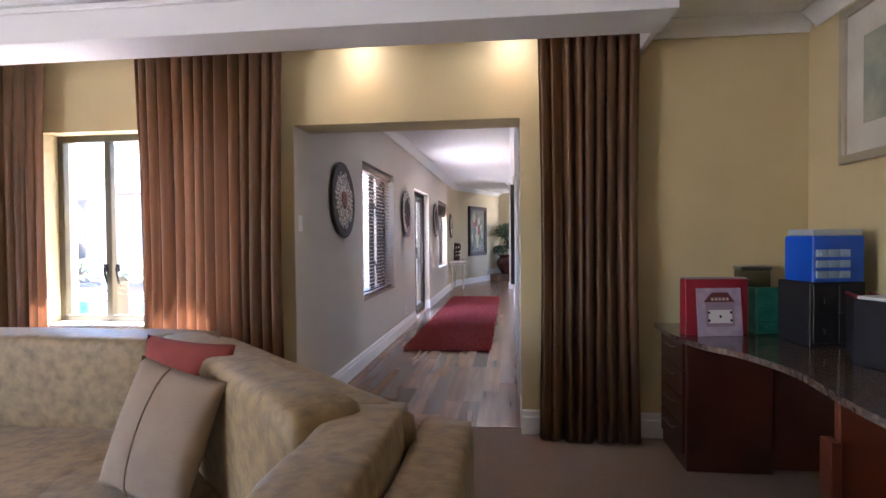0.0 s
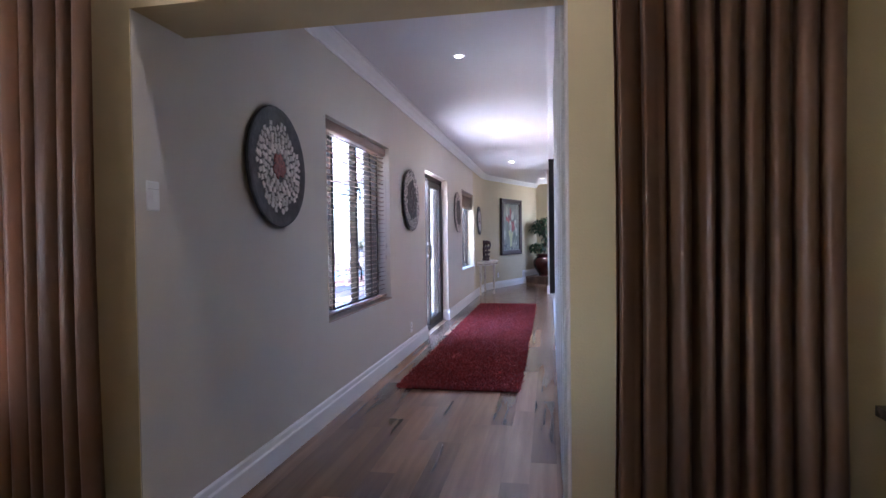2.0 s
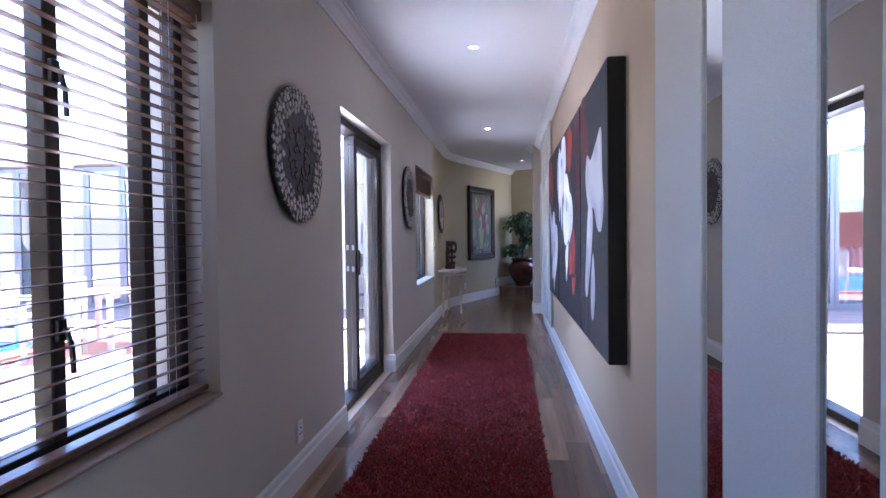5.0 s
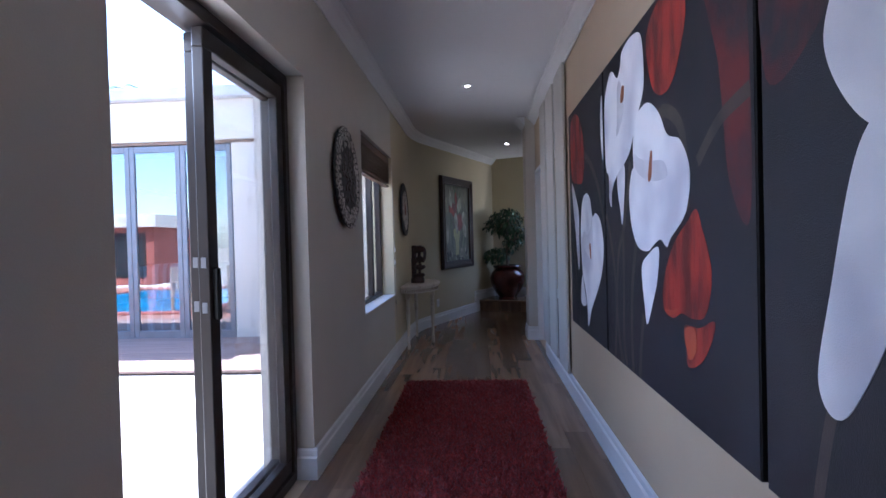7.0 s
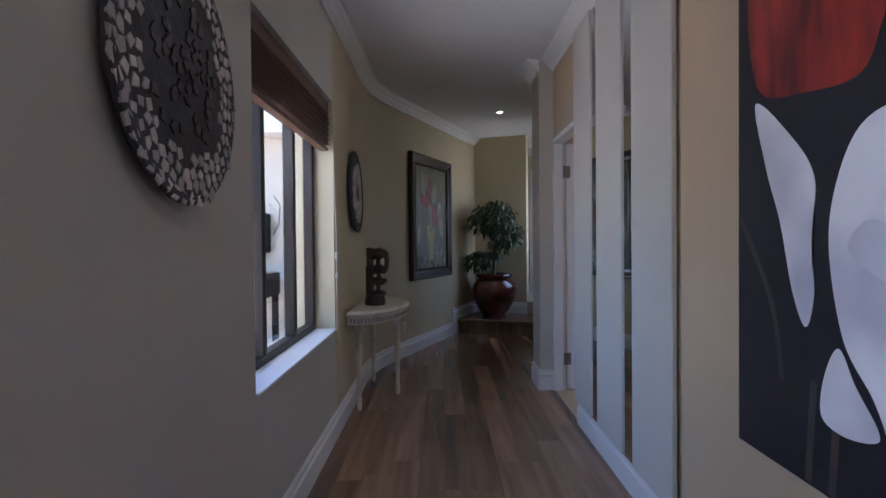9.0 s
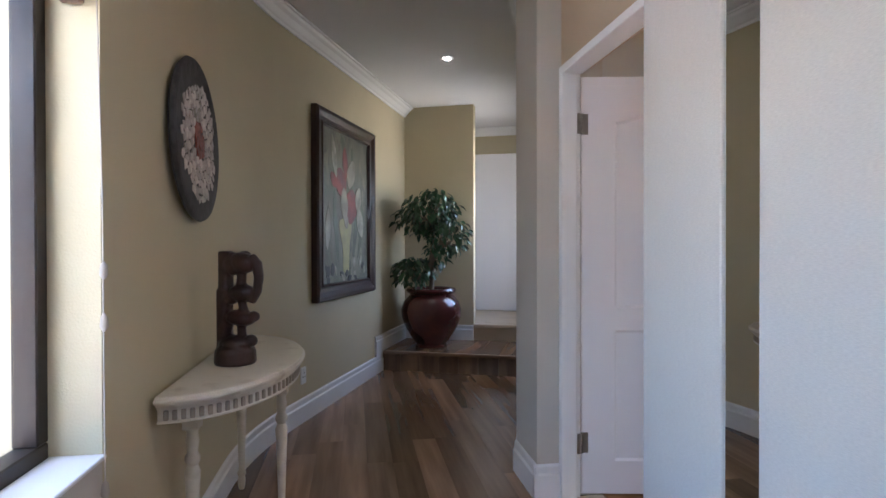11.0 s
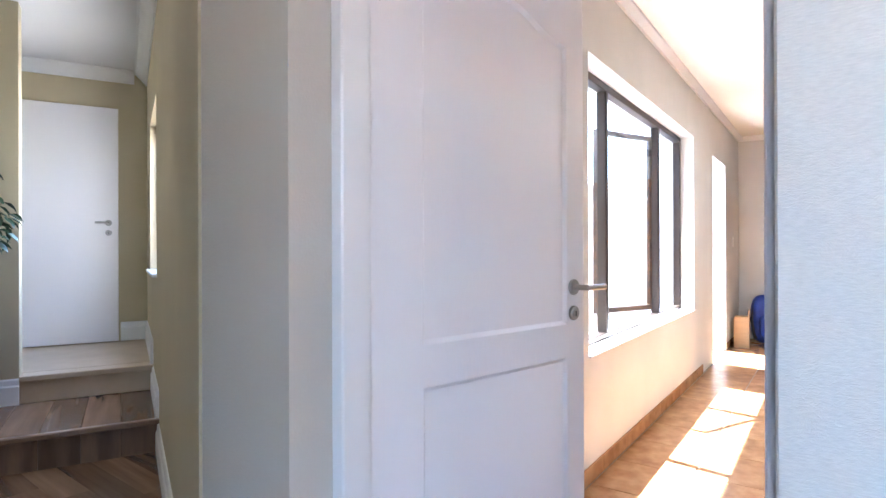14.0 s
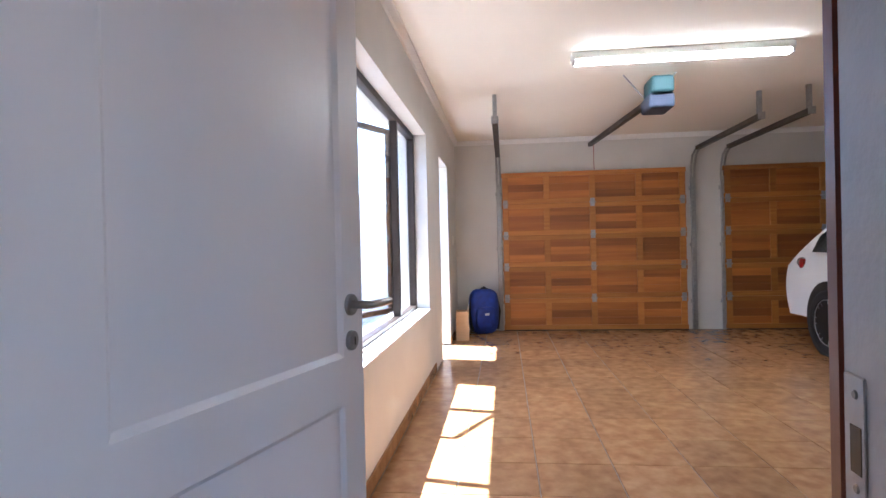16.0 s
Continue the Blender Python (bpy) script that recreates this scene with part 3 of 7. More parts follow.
for x, y in ((-0.655, 7.35), (-0.66, 10.6), (-0.665, 13.95), (-0.11, 17.4)):
    downlight(x, y)
    lamp_light("downlight lamp", (x, y, CEIL - 0.02), (x, y, 0), 1.4, (1.0, 0.87, 0.7), 0.04, 95)

# ---- mirror strips between fabric panels ----
for a, b, edges in ((5.045, 8.217, [(8.19, 7.735), (7.59, 7.175), (7.02, 6.60), (6.44, 5.985), (5.83, 5.43), (5.255, 5.046)]),
                    (13.02, 14.62, [(14.62, 14.215), (14.075, 13.62), (13.465, 13.0)])):
    gaps = [(edges[i + 1][0], edges[i][1]) for i in range(len(edges) - 1)]
    for g0, g1 in gaps:
        mo = thing("mirror_strip", "tall narrow mirror strip between fabric wall panels", "mirror", None, "mirror strips")
        part("mirror_glass", box_bm(0.1025, g0 + 0.0006, 0.17, 0.129, g1 - 0.0006, 2.62, 0.0), M_MIRROR, mo)
    for y1, y0 in edges:
        po = thing("wall_panel", "tall panel covered in pale woven wallcovering", "wall panel", None, "fabric wall panels")
        part("board", box_bm(0.094, y0, 0.168, 0.1175, y1, CORN - 0.002, 0.004), M_PANEL, po)

# ---- mosaic discs ----
M_DISC = mat("slate grey plaster rim", (0.075, 0.07, 0.07), 0.7, col2=(0.04, 0.038, 0.038), scale=20, bump=0.3, bscale=60)
M_CHIP = mat("pale mosaic chip", (0.55, 0.50, 0.46), 0.35, col2=(0.42, 0.37, 0.33), scale=30, rnd_isl=0.35)
M_CHIP_R = mat("rust mosaic chip", (0.22, 0.05, 0.035), 0.45, rnd_isl=0.4)


def chip(bm, r, a, w, h, z, rng):
    """One broken tile, a rough four- or five-sided chip lying on the disc."""
    k = rng.choice((4, 4, 5))
    ph = rng.uniform(0, 6.28)
    c = Vector((r * math.cos(a), r * math.sin(a), 0))
    top, bot = [], []
    for i in range(k):
        an = ph + 2 * math.pi * i / k + rng.uniform(-0.25, 0.25)
        q = Vector((math.cos(an) * w, math.sin(an) * h, 0)) * rng.uniform(0.8, 1.15)
        q.rotate(Euler((0, 0, a)))
        bot.append(bm.verts.new(c + q + Vector((0, 0, z))))
        top.append(bm.verts.new(c + q * 0.86 + Vector((0, 0, z + rng.uniform(0.004, 0.007)))))
    bm.faces.new(top)
    for i in range(k):
        bm.faces.new((bot[i], bot[(i + 1) % k], top[(i + 1) % k], top[i]))


def mosaic_disc(y, z, m, style, seed, R=0.345):
    rng = random.Random(seed)
    ob = thing("mosaic_disc", "round slate wall disc with pale mosaic ring and dark centre" if style else "round slate wall disc with pale mosaic and rust red centre", "wall art", m, "mosaic wall discs")
    bm = bmesh.new()
    lathe(bm, [(R * 0.7, 0.0), (R * 0.97, 0.012), (R, 0.024), (R * 0.985, 0.034), (R * 0.95, 0.037), (R * 0.9, 0.0345), (0.001, 0.030)], 56)
    part("disc", bm, M_DISC, ob, "", True)
    bm, bc = bmesh.new(), bmesh.new()
    if style:
        rings = [(R * f, 0.024) for f in (0.95, 0.86, 0.76, 0.66)]
        inner = 0.55
    else:
        rings = [(R * f, 0.0255) for f in (0.72, 0.63, 0.54, 0.45, 0.36, 0.28)]
        inner = 0.2
    for r, s in rings:
        n = int(2 * math.pi * r / (s * (1.75 if style else 1.62)))
        off = rng.uniform(0, 1)
        for i in range(n):
            if style and r < R * 0.7 and rng.random() < 0.35:
                continue
            if not style and r > R * 0.65 and rng.random() < 0.45:
                continue
            chip(bm, r + rng.uniform(-0.006, 0.006), 2 * math.pi * (i + off) / n, s * rng.uniform(0.7, 1.05), s * rng.uniform(0.75, 1.1), 0.031, rng)
    k = 60 if style else 44
    for i in range(k):
        chip(bc, R * inner * math.sqrt(rng.random()), rng.uniform(0, 6.28), 0.022, 0.022, 0.031, rng)
    part("mosaic", bm, M_CHIP, ob, "pale broken tile mosaic")["kind"] = "stuff"
    part("centre_mosaic", bc, M_CHIP_R if not style else mat("dark brown chips", (0.05, 0.03, 0.03), 0.4, rnd_isl=0.4), ob, "dark centre chips")["kind"] = "stuff"
    return ob


for k, (y, z, st) in enumerate(((5.82, 1.70, 0), (8.98, 1.705, 1), (12.25, 1.70, 1), (15.20, 1.64, 0))):
    mosaic_disc(y, z, pose(LW, y, z, 0, 90 - 1.5, 0) @ pose(0, 0, 0.004, 0, 0, 40 * k), st, 11 + k, 0.318 if k == 3 else 0.345)

# ---- red shag rug ----
RX0, RX1, RY0, RY1 = -1.245, -0.205, 7.45, 13.4
rug = thing("runner_rug", "long deep red shag runner on the laminate floor", "rug")
rng = random.Random(4)
rb = bmesh.new()
quad_box(rb, RX0 + 0.01, RY0 + 0.01, 0.001, RX1 - 0.01, RY1 - 0.01, 0.014)
part("backing", rb, mat("red rug backing", (0.16, 0.014, 0.012), 0.95, scale=30), rug)
verts, faces = [], []
for i in range(90000):
    y = RY0 + (RY1 - RY0) * rng.random() ** 1.25
    x = rng.uniform(RX0, RX1) + 0.006 * math.sin(y * 9) * (rng.random() < 0.1)
    h, a, w = rng.uniform(0.014, 0.026), rng.uniform(0, 6.283), rng.uniform(0.0035, 0.0065)
    lx, ly = rng.gauss(0, 0.011), rng.gauss(0, 0.011)
    cx, cy = math.cos(a) * w, math.sin(a) * w
    n0 = len(verts)
    verts += [(x - cx, y - cy, 0.010), (x + cx, y + cy, 0.010), (x + lx + cx * 0.6, y + ly + cy * 0.6, 0.010 + h), (x + lx - cx * 0.6, y + ly - cy * 0.6, 0.010 + h)]
    faces.append((n0, n0 + 1, n0 + 2, n0 + 3))
pm = bpy.data.meshes.new("pile")
pm.from_pydata(verts, [], faces)
pm.materials.append(M_RUG)
pile = new("pile", pm)
pile.parent = rug
tagged(pile, "deep red shag pile", "", "", "stuff")


M_HINGE = mat("tarnished steel", (0.30, 0.28, 0.25), 0.4, metal=0.8, scale=40)
# ---- triptych of painted lilies ----
M_CANVAS = mat("near-black painted canvas", (0.018, 0.017, 0.026), 0.55, col2=(0.008, 0.008, 0.013), scale=3, bump=0.25, bscale=300)
M_CSIDE = mat("black canvas edge", (0.008, 0.008, 0.009), 0.6, bump=0.2, bscale=300)
M_PETAL = mat("painted white petal", (0.80, 0.80, 0.84), 0.5, col2=(0.52, 0.52, 0.60), scale=4.0, detail=1.5, mix=(0.30, 0.58), bump=0.2, bscale=300)
M_PETAL_S = mat("painted petal shade", (0.52, 0.52, 0.58), 0.5, col2=(0.74, 0.74, 0.79), scale=5.0, detail=1.5, bump=0.2, bscale=300)
M_PRED = mat("painted red petal", (0.36, 0.03, 0.018), 0.5, col2=(0.10, 0.006, 0.006), scale=7.0, stretch=(1, 2, 0.6), mix=(0.38, 0.62), bump=0.2, bscale=300)
M_STEM = mat("painted olive stem", (0.085, 0.064, 0.05), 0.55, col2=(0.045, 0.038, 0.034), scale=9, bump=0.2, bscale=300)
M_SPADIX = mat("painted orange spadix", (0.30, 0.08, 0.02), 0.5)
M_REDWASH = mat("dark red wash on canvas", (0.13, 0.012, 0.012), 0.55, col2=(0.018, 0.014, 0.02), scale=5, mix=(0.4, 0.6), bump=0.25, bscale=300)
M_PORG = mat("painted orange light", (0.42, 0.085, 0.03), 0.5, col2=(0.34, 0.035, 0.02), scale=9, bump=0.2, bscale=300)
CANV_X = 0.046


def spline(pts, n=8, closed=True):
    out, k = [], len(pts)
    for i in range(k if closed else k - 1):
        p0, p1, p2, p3 = (Vector(pts[(i + j - 1) % k] if closed else pts[min(max(i + j - 1, 0), k - 1)]) for j in range(4))
        for s in range(n):
            t = s / n
            out.append(0.5 * ((2 * p1) + (p2 - p0) * t + (2 * p0 - 5 * p1 + 4 * p2 - p3) * t * t + (3 * p1 - p0 - 3 * p2 + p3) * t ** 3))
    if not closed:
        out.append(Vector(pts[-1]))
    return out


def painted(name, parent, pts, material, lift=0.0015, y_lim=None):
    """A flat painted shape on a canvas whose face looks to -x; pts are (y, z)."""
    bm = bmesh.new()
    if y_lim:
        pts = [(min(max(p[0], y_lim[0]), y_lim[1]), p[1]) for p in spline(pts)]
    else:
        pts = spline(pts)
    f = [bm.verts.new((CANV_X - lift, p[0], p[1])) for p in pts]
    b = [bm.verts.new((CANV_X + 0.001, p[0], p[1])) for p in pts]
    c = bm.faces.new(f)
    n = len(f)
    for i in range(n):
        bm.faces.new((f[i], f[(i + 1) % n], b[(i + 1) % n], b[i]))
    bmesh.ops.triangulate(bm, faces=[c])
    return part(name, bm, material, parent)


def painted_stem(parent, pts, w):
    lift = 0.0009 + 0.00012 * len([c for c in parent.children if c.name.startswith("painted_stem")])
    bm = bmesh.new()
    cs = spline(pts, 8, False)
    prev = None
    for i, p in enumerate(cs):
        d = (cs[min(i + 1, len(cs) - 1)] - cs[max(i - 1, 0)]).normalized()
        q = Vector((-d[1], d[0])) * w
        pr = [bm.verts.new((CANV_X - lift, p[0] + s * q[0], p[1] + s * q[1])) for s in (-1, 1)]
        if prev:
            bm.faces.new((prev[0], prev[1], pr[1], pr[0]))
        prev = pr
    return part("painted_stem", bm, M_STEM, parent)


CZ0, CZ1 = 0.68, 2.09
canv = []
for y0, y1, lab in ((8.83, 9.78, "deep black canvas painted with a white lily"), (9.81, 11.33, "deep black canvas painted with white lilies and red tulips"), (11.36, 12.41, "deep black canvas painted with a small lily and red bloom")):
    ob = thing("canvas_painting", lab, "painting", None, "lily triptych")
    part("stretched_canvas", box_bm(CANV_X, y0, CZ0, RW - 0.001, y1, CZ1, 0.004), M_CSIDE, ob, "black deep-edge canvas")
    part("painted_ground", box_bm(CANV_X - 0.0006, y0 + 0.003, CZ0 + 0.003, CANV_X + 0.002, y1 - 0.003, CZ1 - 0.003), M_CANVAS, ob)
    canv.append(ob)
cA, cB, cC = canv
# panel with the small lily
for st, w in (([(11.90, 1.76), (11.69, 1.67), (11.52, 1.54), (11.43, 1.42), (11.38, 1.33)], 0.022), ([(12.0, 0.95), (12.02, 0.69)], 0.012), ([(12.08, 0.93), (12.1, 0.69)], 0.012), ([(12.4, 1.32), (12.25, 1.1), (12.2, 0.9)], 0.01)):
    painted_stem(cC, st, w)
painted("painted_bloom", cC, [(12.34, 1.99), (12.21, 2.05), (12.08, 2.03), (11.96, 1.95), (11.86, 1.79), (11.89, 1.66), (11.95, 1.59), (12.12, 1.60), (12.29, 1.64), (12.35, 1.79)], M_PRED)
painted("painted_petal", cC, [(12.32, 1.62), (12.18, 1.52), (12.08, 1.40), (12.09, 1.25), (12.08, 1.13), (12.11, 1.05), (12.16, 1.13), (12.21, 1.30), (12.27, 1.44)], M_PETAL)
painted("painted_petal", cC, [(12.0, 1.02), (11.95, 0.95), (11.89, 0.88), (11.90, 0.85), (11.99, 0.835), (12.055, 0.86), (12.045, 0.95)], M_PETAL_S)
painted("painted_petal", cC, [(12.03, 1.23), (12.01, 1.37), (11.94, 1.485), (11.825, 1.515), (11.725, 1.475), (11.68, 1.395), (11.65, 1.37), (11.58, 1.387), (11.50, 1.365), (11.435, 1.31), (11.40, 1.22), (11.415, 1.13), (11.48, 1.035), (11.60, 0.94), (11.735, 0.845), (11.84, 0.73), (11.86, 0.85), (11.90, 0.935), (11.985, 1.04)], M_PETAL, 0.002)
painted("painted_shade", cC, [(11.97, 1.23), (11.915, 1.295), (11.81, 1.27), (11.71, 1.32), (11.67, 1.36), (11.66, 1.235), (11.69, 1.165), (11.735, 1.14), (11.85, 1.165)], M_PETAL_S, 0.0028)
painted("painted_spadix", cC, [(11.735, 1.14), (11.755, 1.21), (11.72, 1.22), (11.71, 1.147)], M_SPADIX, 0.0036)
painted("painted_petal", cC, [(11.364, 1.95), (11.40, 1.94), (11.415, 1.80), (11.40, 1.70), (11.364, 1.66)], M_PETAL_S, 0.0016, (11.364, 12.4))
# wide panel
for st, w in (([(11.32, 1.37), (11.23, 1.23), (11.16, 1.06), (11.14, 0.91), (11.10, 0.77), (11.04, 0.69)], 0.02), ([(10.87, 1.57), (10.99, 1.30), (11.10, 1.16), (11.16, 0.84), (11.19, 0.69)], 0.018), ([(10.72, 0.95), (10.76, 0.8), (10.78, 0.69)], 0.018),
              ([(11.0, 1.32), (11.01, 1.02), (11.02, 0.80), (10.98, 0.69)], 0.018), ([(10.80, 1.24), (10.87, 1.05), (10.89, 0.84), (10.88, 0.69)], 0.02), ([(10.56, 1.66), (10.42, 1.68), (10.27, 1.58), (10.24, 1.34)], 0.024), ([(10.15, 1.47), (10.0, 1.56), (9.83, 1.6)], 0.02)):
    painted_stem(cB, st, w)
painted("painted_bloom", cB, [(10.62, 1.98), (10.56, 1.80), (10.44, 1.74), (10.32, 1.78), (10.22, 1.95), (10.34, 2.06), (10.52, 2.06)], M_PRED)
painted("painted_bloom", cB, [(10.430, 1.16), (10.350, 1.24), (10.245, 1.296), (10.170, 1.335), (10.125, 1.275), (10.085, 1.21), (10.065, 1.15), (10.080, 1.08), (10.125, 1.02), (10.220, 1.005), (10.300, 1.01), (10.380, 0.985), (10.465, 1.0), (10.480, 1.07)], M_PRED)
painted("painted_bloom", cB, [(10.275, 0.974), (10.160, 0.985), (10.055, 1.02), (10.065, 0.97), (10.140, 0.89), (10.245, 0.85), (10.270, 0.90)], M_PRED)
painted("painted_wash", cB, [(10.1, 2.0), (9.9, 2.07), (9.84, 1.8), (9.84, 1.3), (9.95, 1.4), (10.0, 1.7)], M_REDWASH, 0.0007)
painted("painted_petal", cB, [(11.07, 1.56), (10.96, 1.56), (10.975, 1.42), (11.015, 1.31), (11.045, 1.38), (11.085, 1.475)], M_PETAL_S)
painted("painted_petal", cB, [(11.0, 2.0), (10.96, 2.06), (10.80, 2.07), (10.68, 2.02), (10.66, 1.84), (10.72, 1.76), (10.80, 1.685), (10.86, 1.62), (10.945, 1.58), (11.095, 1.535), (11.19, 1.475), (11.21, 1.40), (11.25, 1.45), (11.23, 1.535), (11.30, 1.595), (11.32, 1.74), (11.31, 1.91), (11.25, 1.99), (11.16, 2.03), (11.06, 1.97)], M_PETAL, 0.0018, (9.815, 11.325))
painted("painted_shade", cB, [(11.02, 1.95), (10.97, 1.896), (10.95, 1.823), (11.0, 1.755), (11.085, 1.715), (11.055, 1.807), (11.06, 1.907)], M_PETAL_S, 0.0026)
painted("painted_spadix", cB, [(11.0, 1.85), (10.975, 1.907), (10.94, 1.90), (10.955, 1.845)], M_SPADIX, 0.0034)
painted("painted_highlight", cB, [(10.268, 0.965), (10.19, 0.975), (10.183, 0.913), (10.235, 0.875), (10.262, 0.91)], M_PORG, 0.0026)
painted("painted_highlight", cB, [(10.45, 1.006), (10.385, 1.008), (10.33, 1.02), (10.386, 0.993), (10.445, 0.995)], M_PORG, 0.0026)
painted("painted_petal", cB, [(10.730, 1.13), (10.650, 1.185), (10.520, 1.215), (10.540, 1.10), (10.590, 1.02), (10.670, 0.92), (10.700, 0.99)], M_PETAL)
painted("painted_petal", cB, [(10.810, 1.55), (10.820, 1.65), (10.760, 1.735), (10.620, 1.755), (10.490, 1.69), (10.410, 1.60), (10.290, 1.56), (10.220, 1.48), (10.215, 1.40), (10.260, 1.32), (10.390, 1.25), (10.430, 1.22), (10.490, 1.245), (10.560, 1.23), (10.650, 1.20), (10.780, 1.22), (10.865, 1.31), (10.890, 1.43), (10.850, 1.52)], M_PETAL, 0.002)
painted("painted_shade", cB, [(10.795, 1.54), (10.815, 1.60), (10.730, 1.565), (10.590, 1.535), (10.450, 1.515), (10.410, 1.46), (10.510, 1.453), (10.620, 1.467), (10.730, 1.498)], M_PETAL_S, 0.0028)
painted("painted_spadix", cB, [(10.590, 1.56), (10.570, 1.56), (10.580, 1.475), (10.620, 1.468)], M_SPADIX, 0.0036)
# near panel
painted("painted_wash", cA, [(9.76, 2.06), (9.5, 2.06), (9.42, 1.85), (9.55, 1.66), (9.76, 1.6)], M_REDWASH, 0.0007)
painted_stem(cA, [(9.46, 1.15), (9.55, 0.9), (9.6, 0.69)], 0.016)
painted_stem(cA, [(9.3, 0.95), (9.34, 0.8), (9.36, 0.69)], 0.014)
painted("painted_petal", cA, [(9.55, 1.62), (9.48, 1.73), (9.35, 1.69), (9.15, 1.76), (9.00, 1.80), (8.98, 1.6), (8.94, 1.42), (9.02, 1.30), (9.14, 1.32), (9.25, 1.42), (9.40, 1.42), (9.5, 1.5)], M_PETAL, 0.002)
painted("painted_petal", cA, [(9.46, 1.40), (9.36, 1.46), (9.28, 1.36), (9.36, 1.15), (9.5, 0.93), (9.58, 0.97), (9.54, 1.15)], M_PETAL, 0.0026)
painted("painted_petal", cA, [(9.28, 1.18), (9.22, 1.0), (9.28, 0.83), (9.35, 0.84), (9.36, 1.0)], M_PETAL_S, 0.002)

# ---- half-round console table ----
M_CREAM = mat("chipped cream paint", (0.62, 0.57, 0.48), 0.55, col2=(0.42, 0.36, 0.28), scale=9, mix=(0.22, 0.45), bump=0.15, bscale=60)
M_CREAM_D = mat("grey-brown carving", (0.33, 0.285, 0.23), 0.6, scale=20, bump=0.2)
TA, TB, TZ = 0.64, 0.40, 0.755
table = thing("console_table", "cream painted half-round console table with a carved apron", "table", pose(LW + 0.022, 15.36, 0))


def half_ellipse(a, b, n=40):
    return [(b * math.sin(math.pi * i / n), a * math.cos(math.pi * i / n)) for i in range(n + 1)]


bm = bmesh.new()
rings = [[bm.verts.new((x * f, y * f, z)) for x, y in half_ellipse(TA, TB)] for f, z in ((0.955, TZ - 0.036), (0.972, TZ - 0.034), (0.976, TZ - 0.026), (0.995, TZ - 0.022), (1.0, TZ - 0.016), (1.0, TZ - 0.010), (0.985, TZ - 0.006), (0.978, TZ))]
for a, b in zip(rings, rings[1:]):
    for i in range(len(a)):
        bm.faces.new((a[i], a[(i + 1) % len(a)], b[(i + 1) % len(b)], b[i]))
bm.faces.new(rings[0][::-1])
bm.faces.new(rings[-1])
part("tabletop", bm, M_CREAM, table)
bm = bmesh.new()
prism(bm, half_ellipse(TA * 0.94, TB * 0.93), TZ - 0.092, TZ - 0.034)
part("apron", bm, M_CREAM, table)
bm = bmesh.new()
prism(bm, half_ellipse(TA * 0.952, TB * 0.945), TZ - 0.090, TZ - 0.083)
prism(bm, half_ellipse(TA * 0.952, TB * 0.945), TZ - 0.046, TZ - 0.036)
part("apron_bead", bm, M_CREAM, table)
# flutes are a darker grey-brown than the apron
bm = bmesh.new()
quad_box(bm, -0.0075, -0.004, -0.016, 0.0075, 0.006, 0.016, 0.002)
flute = finish("carved_flute", bm, M_CREAM_D)
for i in range(1, 46):
    t = math.pi * i / 46
    o = new("carved_flute", flute)
    o.parent = table
    px, py = TB * 0.936 * math.sin(t), TA * 0.945 * math.cos(t)
    o.matrix_basis = pose(px, py, TZ - 0.0645, 0, 0, math.degrees(math.atan2(math.cos(t) / TA, math.sin(t) / TB)) + 90)
for x, y in ((0.05, -0.40), (0.30, 0.03), (0.05, 0.46)):
    bm = bmesh.new()
    quad_box(bm, x - 0.028, y - 0.028, TZ - 0.17, x + 0.028, y + 0.028, TZ - 0.085, 0.003)
    lathe(bm, [(0.012, 0), (0.017, 0.015), (0.019, 0.05), (0.015, 0.065), (0.021, 0.075), (0.021, 0.085), (0.014, 0.095), (0.017, 0.2), (0.024, 0.38), (0.027, 0.43), (0.018, 0.455),
               (0.026, 0.47), (0.026, 0.485), (0.017, 0.50), (0.023, 0.54), (0.018, 0.57), (0.026, 0.585)], 20, pose(x, y, 0.0))
    part("leg", bm, M_CREAM, table, "turned cream leg", True)
# ---- carved sculpture ----
M_CARVE = mat("dark carved hardwood", (0.055, 0.022, 0.018), 0.32, col2=(0.02, 0.009, 0.008), scale=14, detail=8, bump=0.35, bscale=40, coat=0.2)
bm = bmesh.new()


def carved_lump(c, r, turn=0):
    """A rounded carved mass: centre, three radii."""
    m = pose(*c, 0, turn, 0) @ Matrix.Diagonal((*r, 1.0))
    lathe(bm, [(math.sin(math.pi * i / 12) + 0.0005, -math.cos(math.pi * i / 12)) for i in range(13)], 18, m)


lathe(bm, [(0.078, 0), (0.082, 0.008), (0.080, 0.05), (0.072, 0.068), (0.04, 0.078)], 28)
quad_box(bm, -0.072, -0.032, 0.04, -0.030, 0.032, 0.30, 0.008)
quad_box(bm, -0.066, -0.028, 0.28, -0.024, 0.028, 0.452, 0.008)
for c, r, a in (((0.035, 0, 0.405), (0.066, 0.040, 0.042), 8), ((-0.01, 0, 0.40), (0.045, 0.036, 0.048), 0), ((0.03, 0, 0.285), (0.062, 0.042, 0.034), -6), ((-0.02, 0, 0.27), (0.04, 0.036, 0.034), 0),
                ((0.025, 0, 0.185), (0.070, 0.044, 0.033), 5), ((0.088, 0, 0.192), (0.026, 0.024, 0.022), 0), ((0.005, 0, 0.085), (0.078, 0.058, 0.030), 0), ((0.074, 0, 0.095), (0.028, 0.026, 0.025), 0), ((0.03, 0.02, 0.435), (0.03, 0.022, 0.018), 0)):
    carved_lump(c, r, a)
tube(bm, [(0.075, 0, 0.425), (0.105, 0, 0.40), (0.114, 0, 0.35), (0.106, 0, 0.29), (0.085, 0, 0.255), (0.06, 0, 0.262)], 0.024, 10, 0.014)
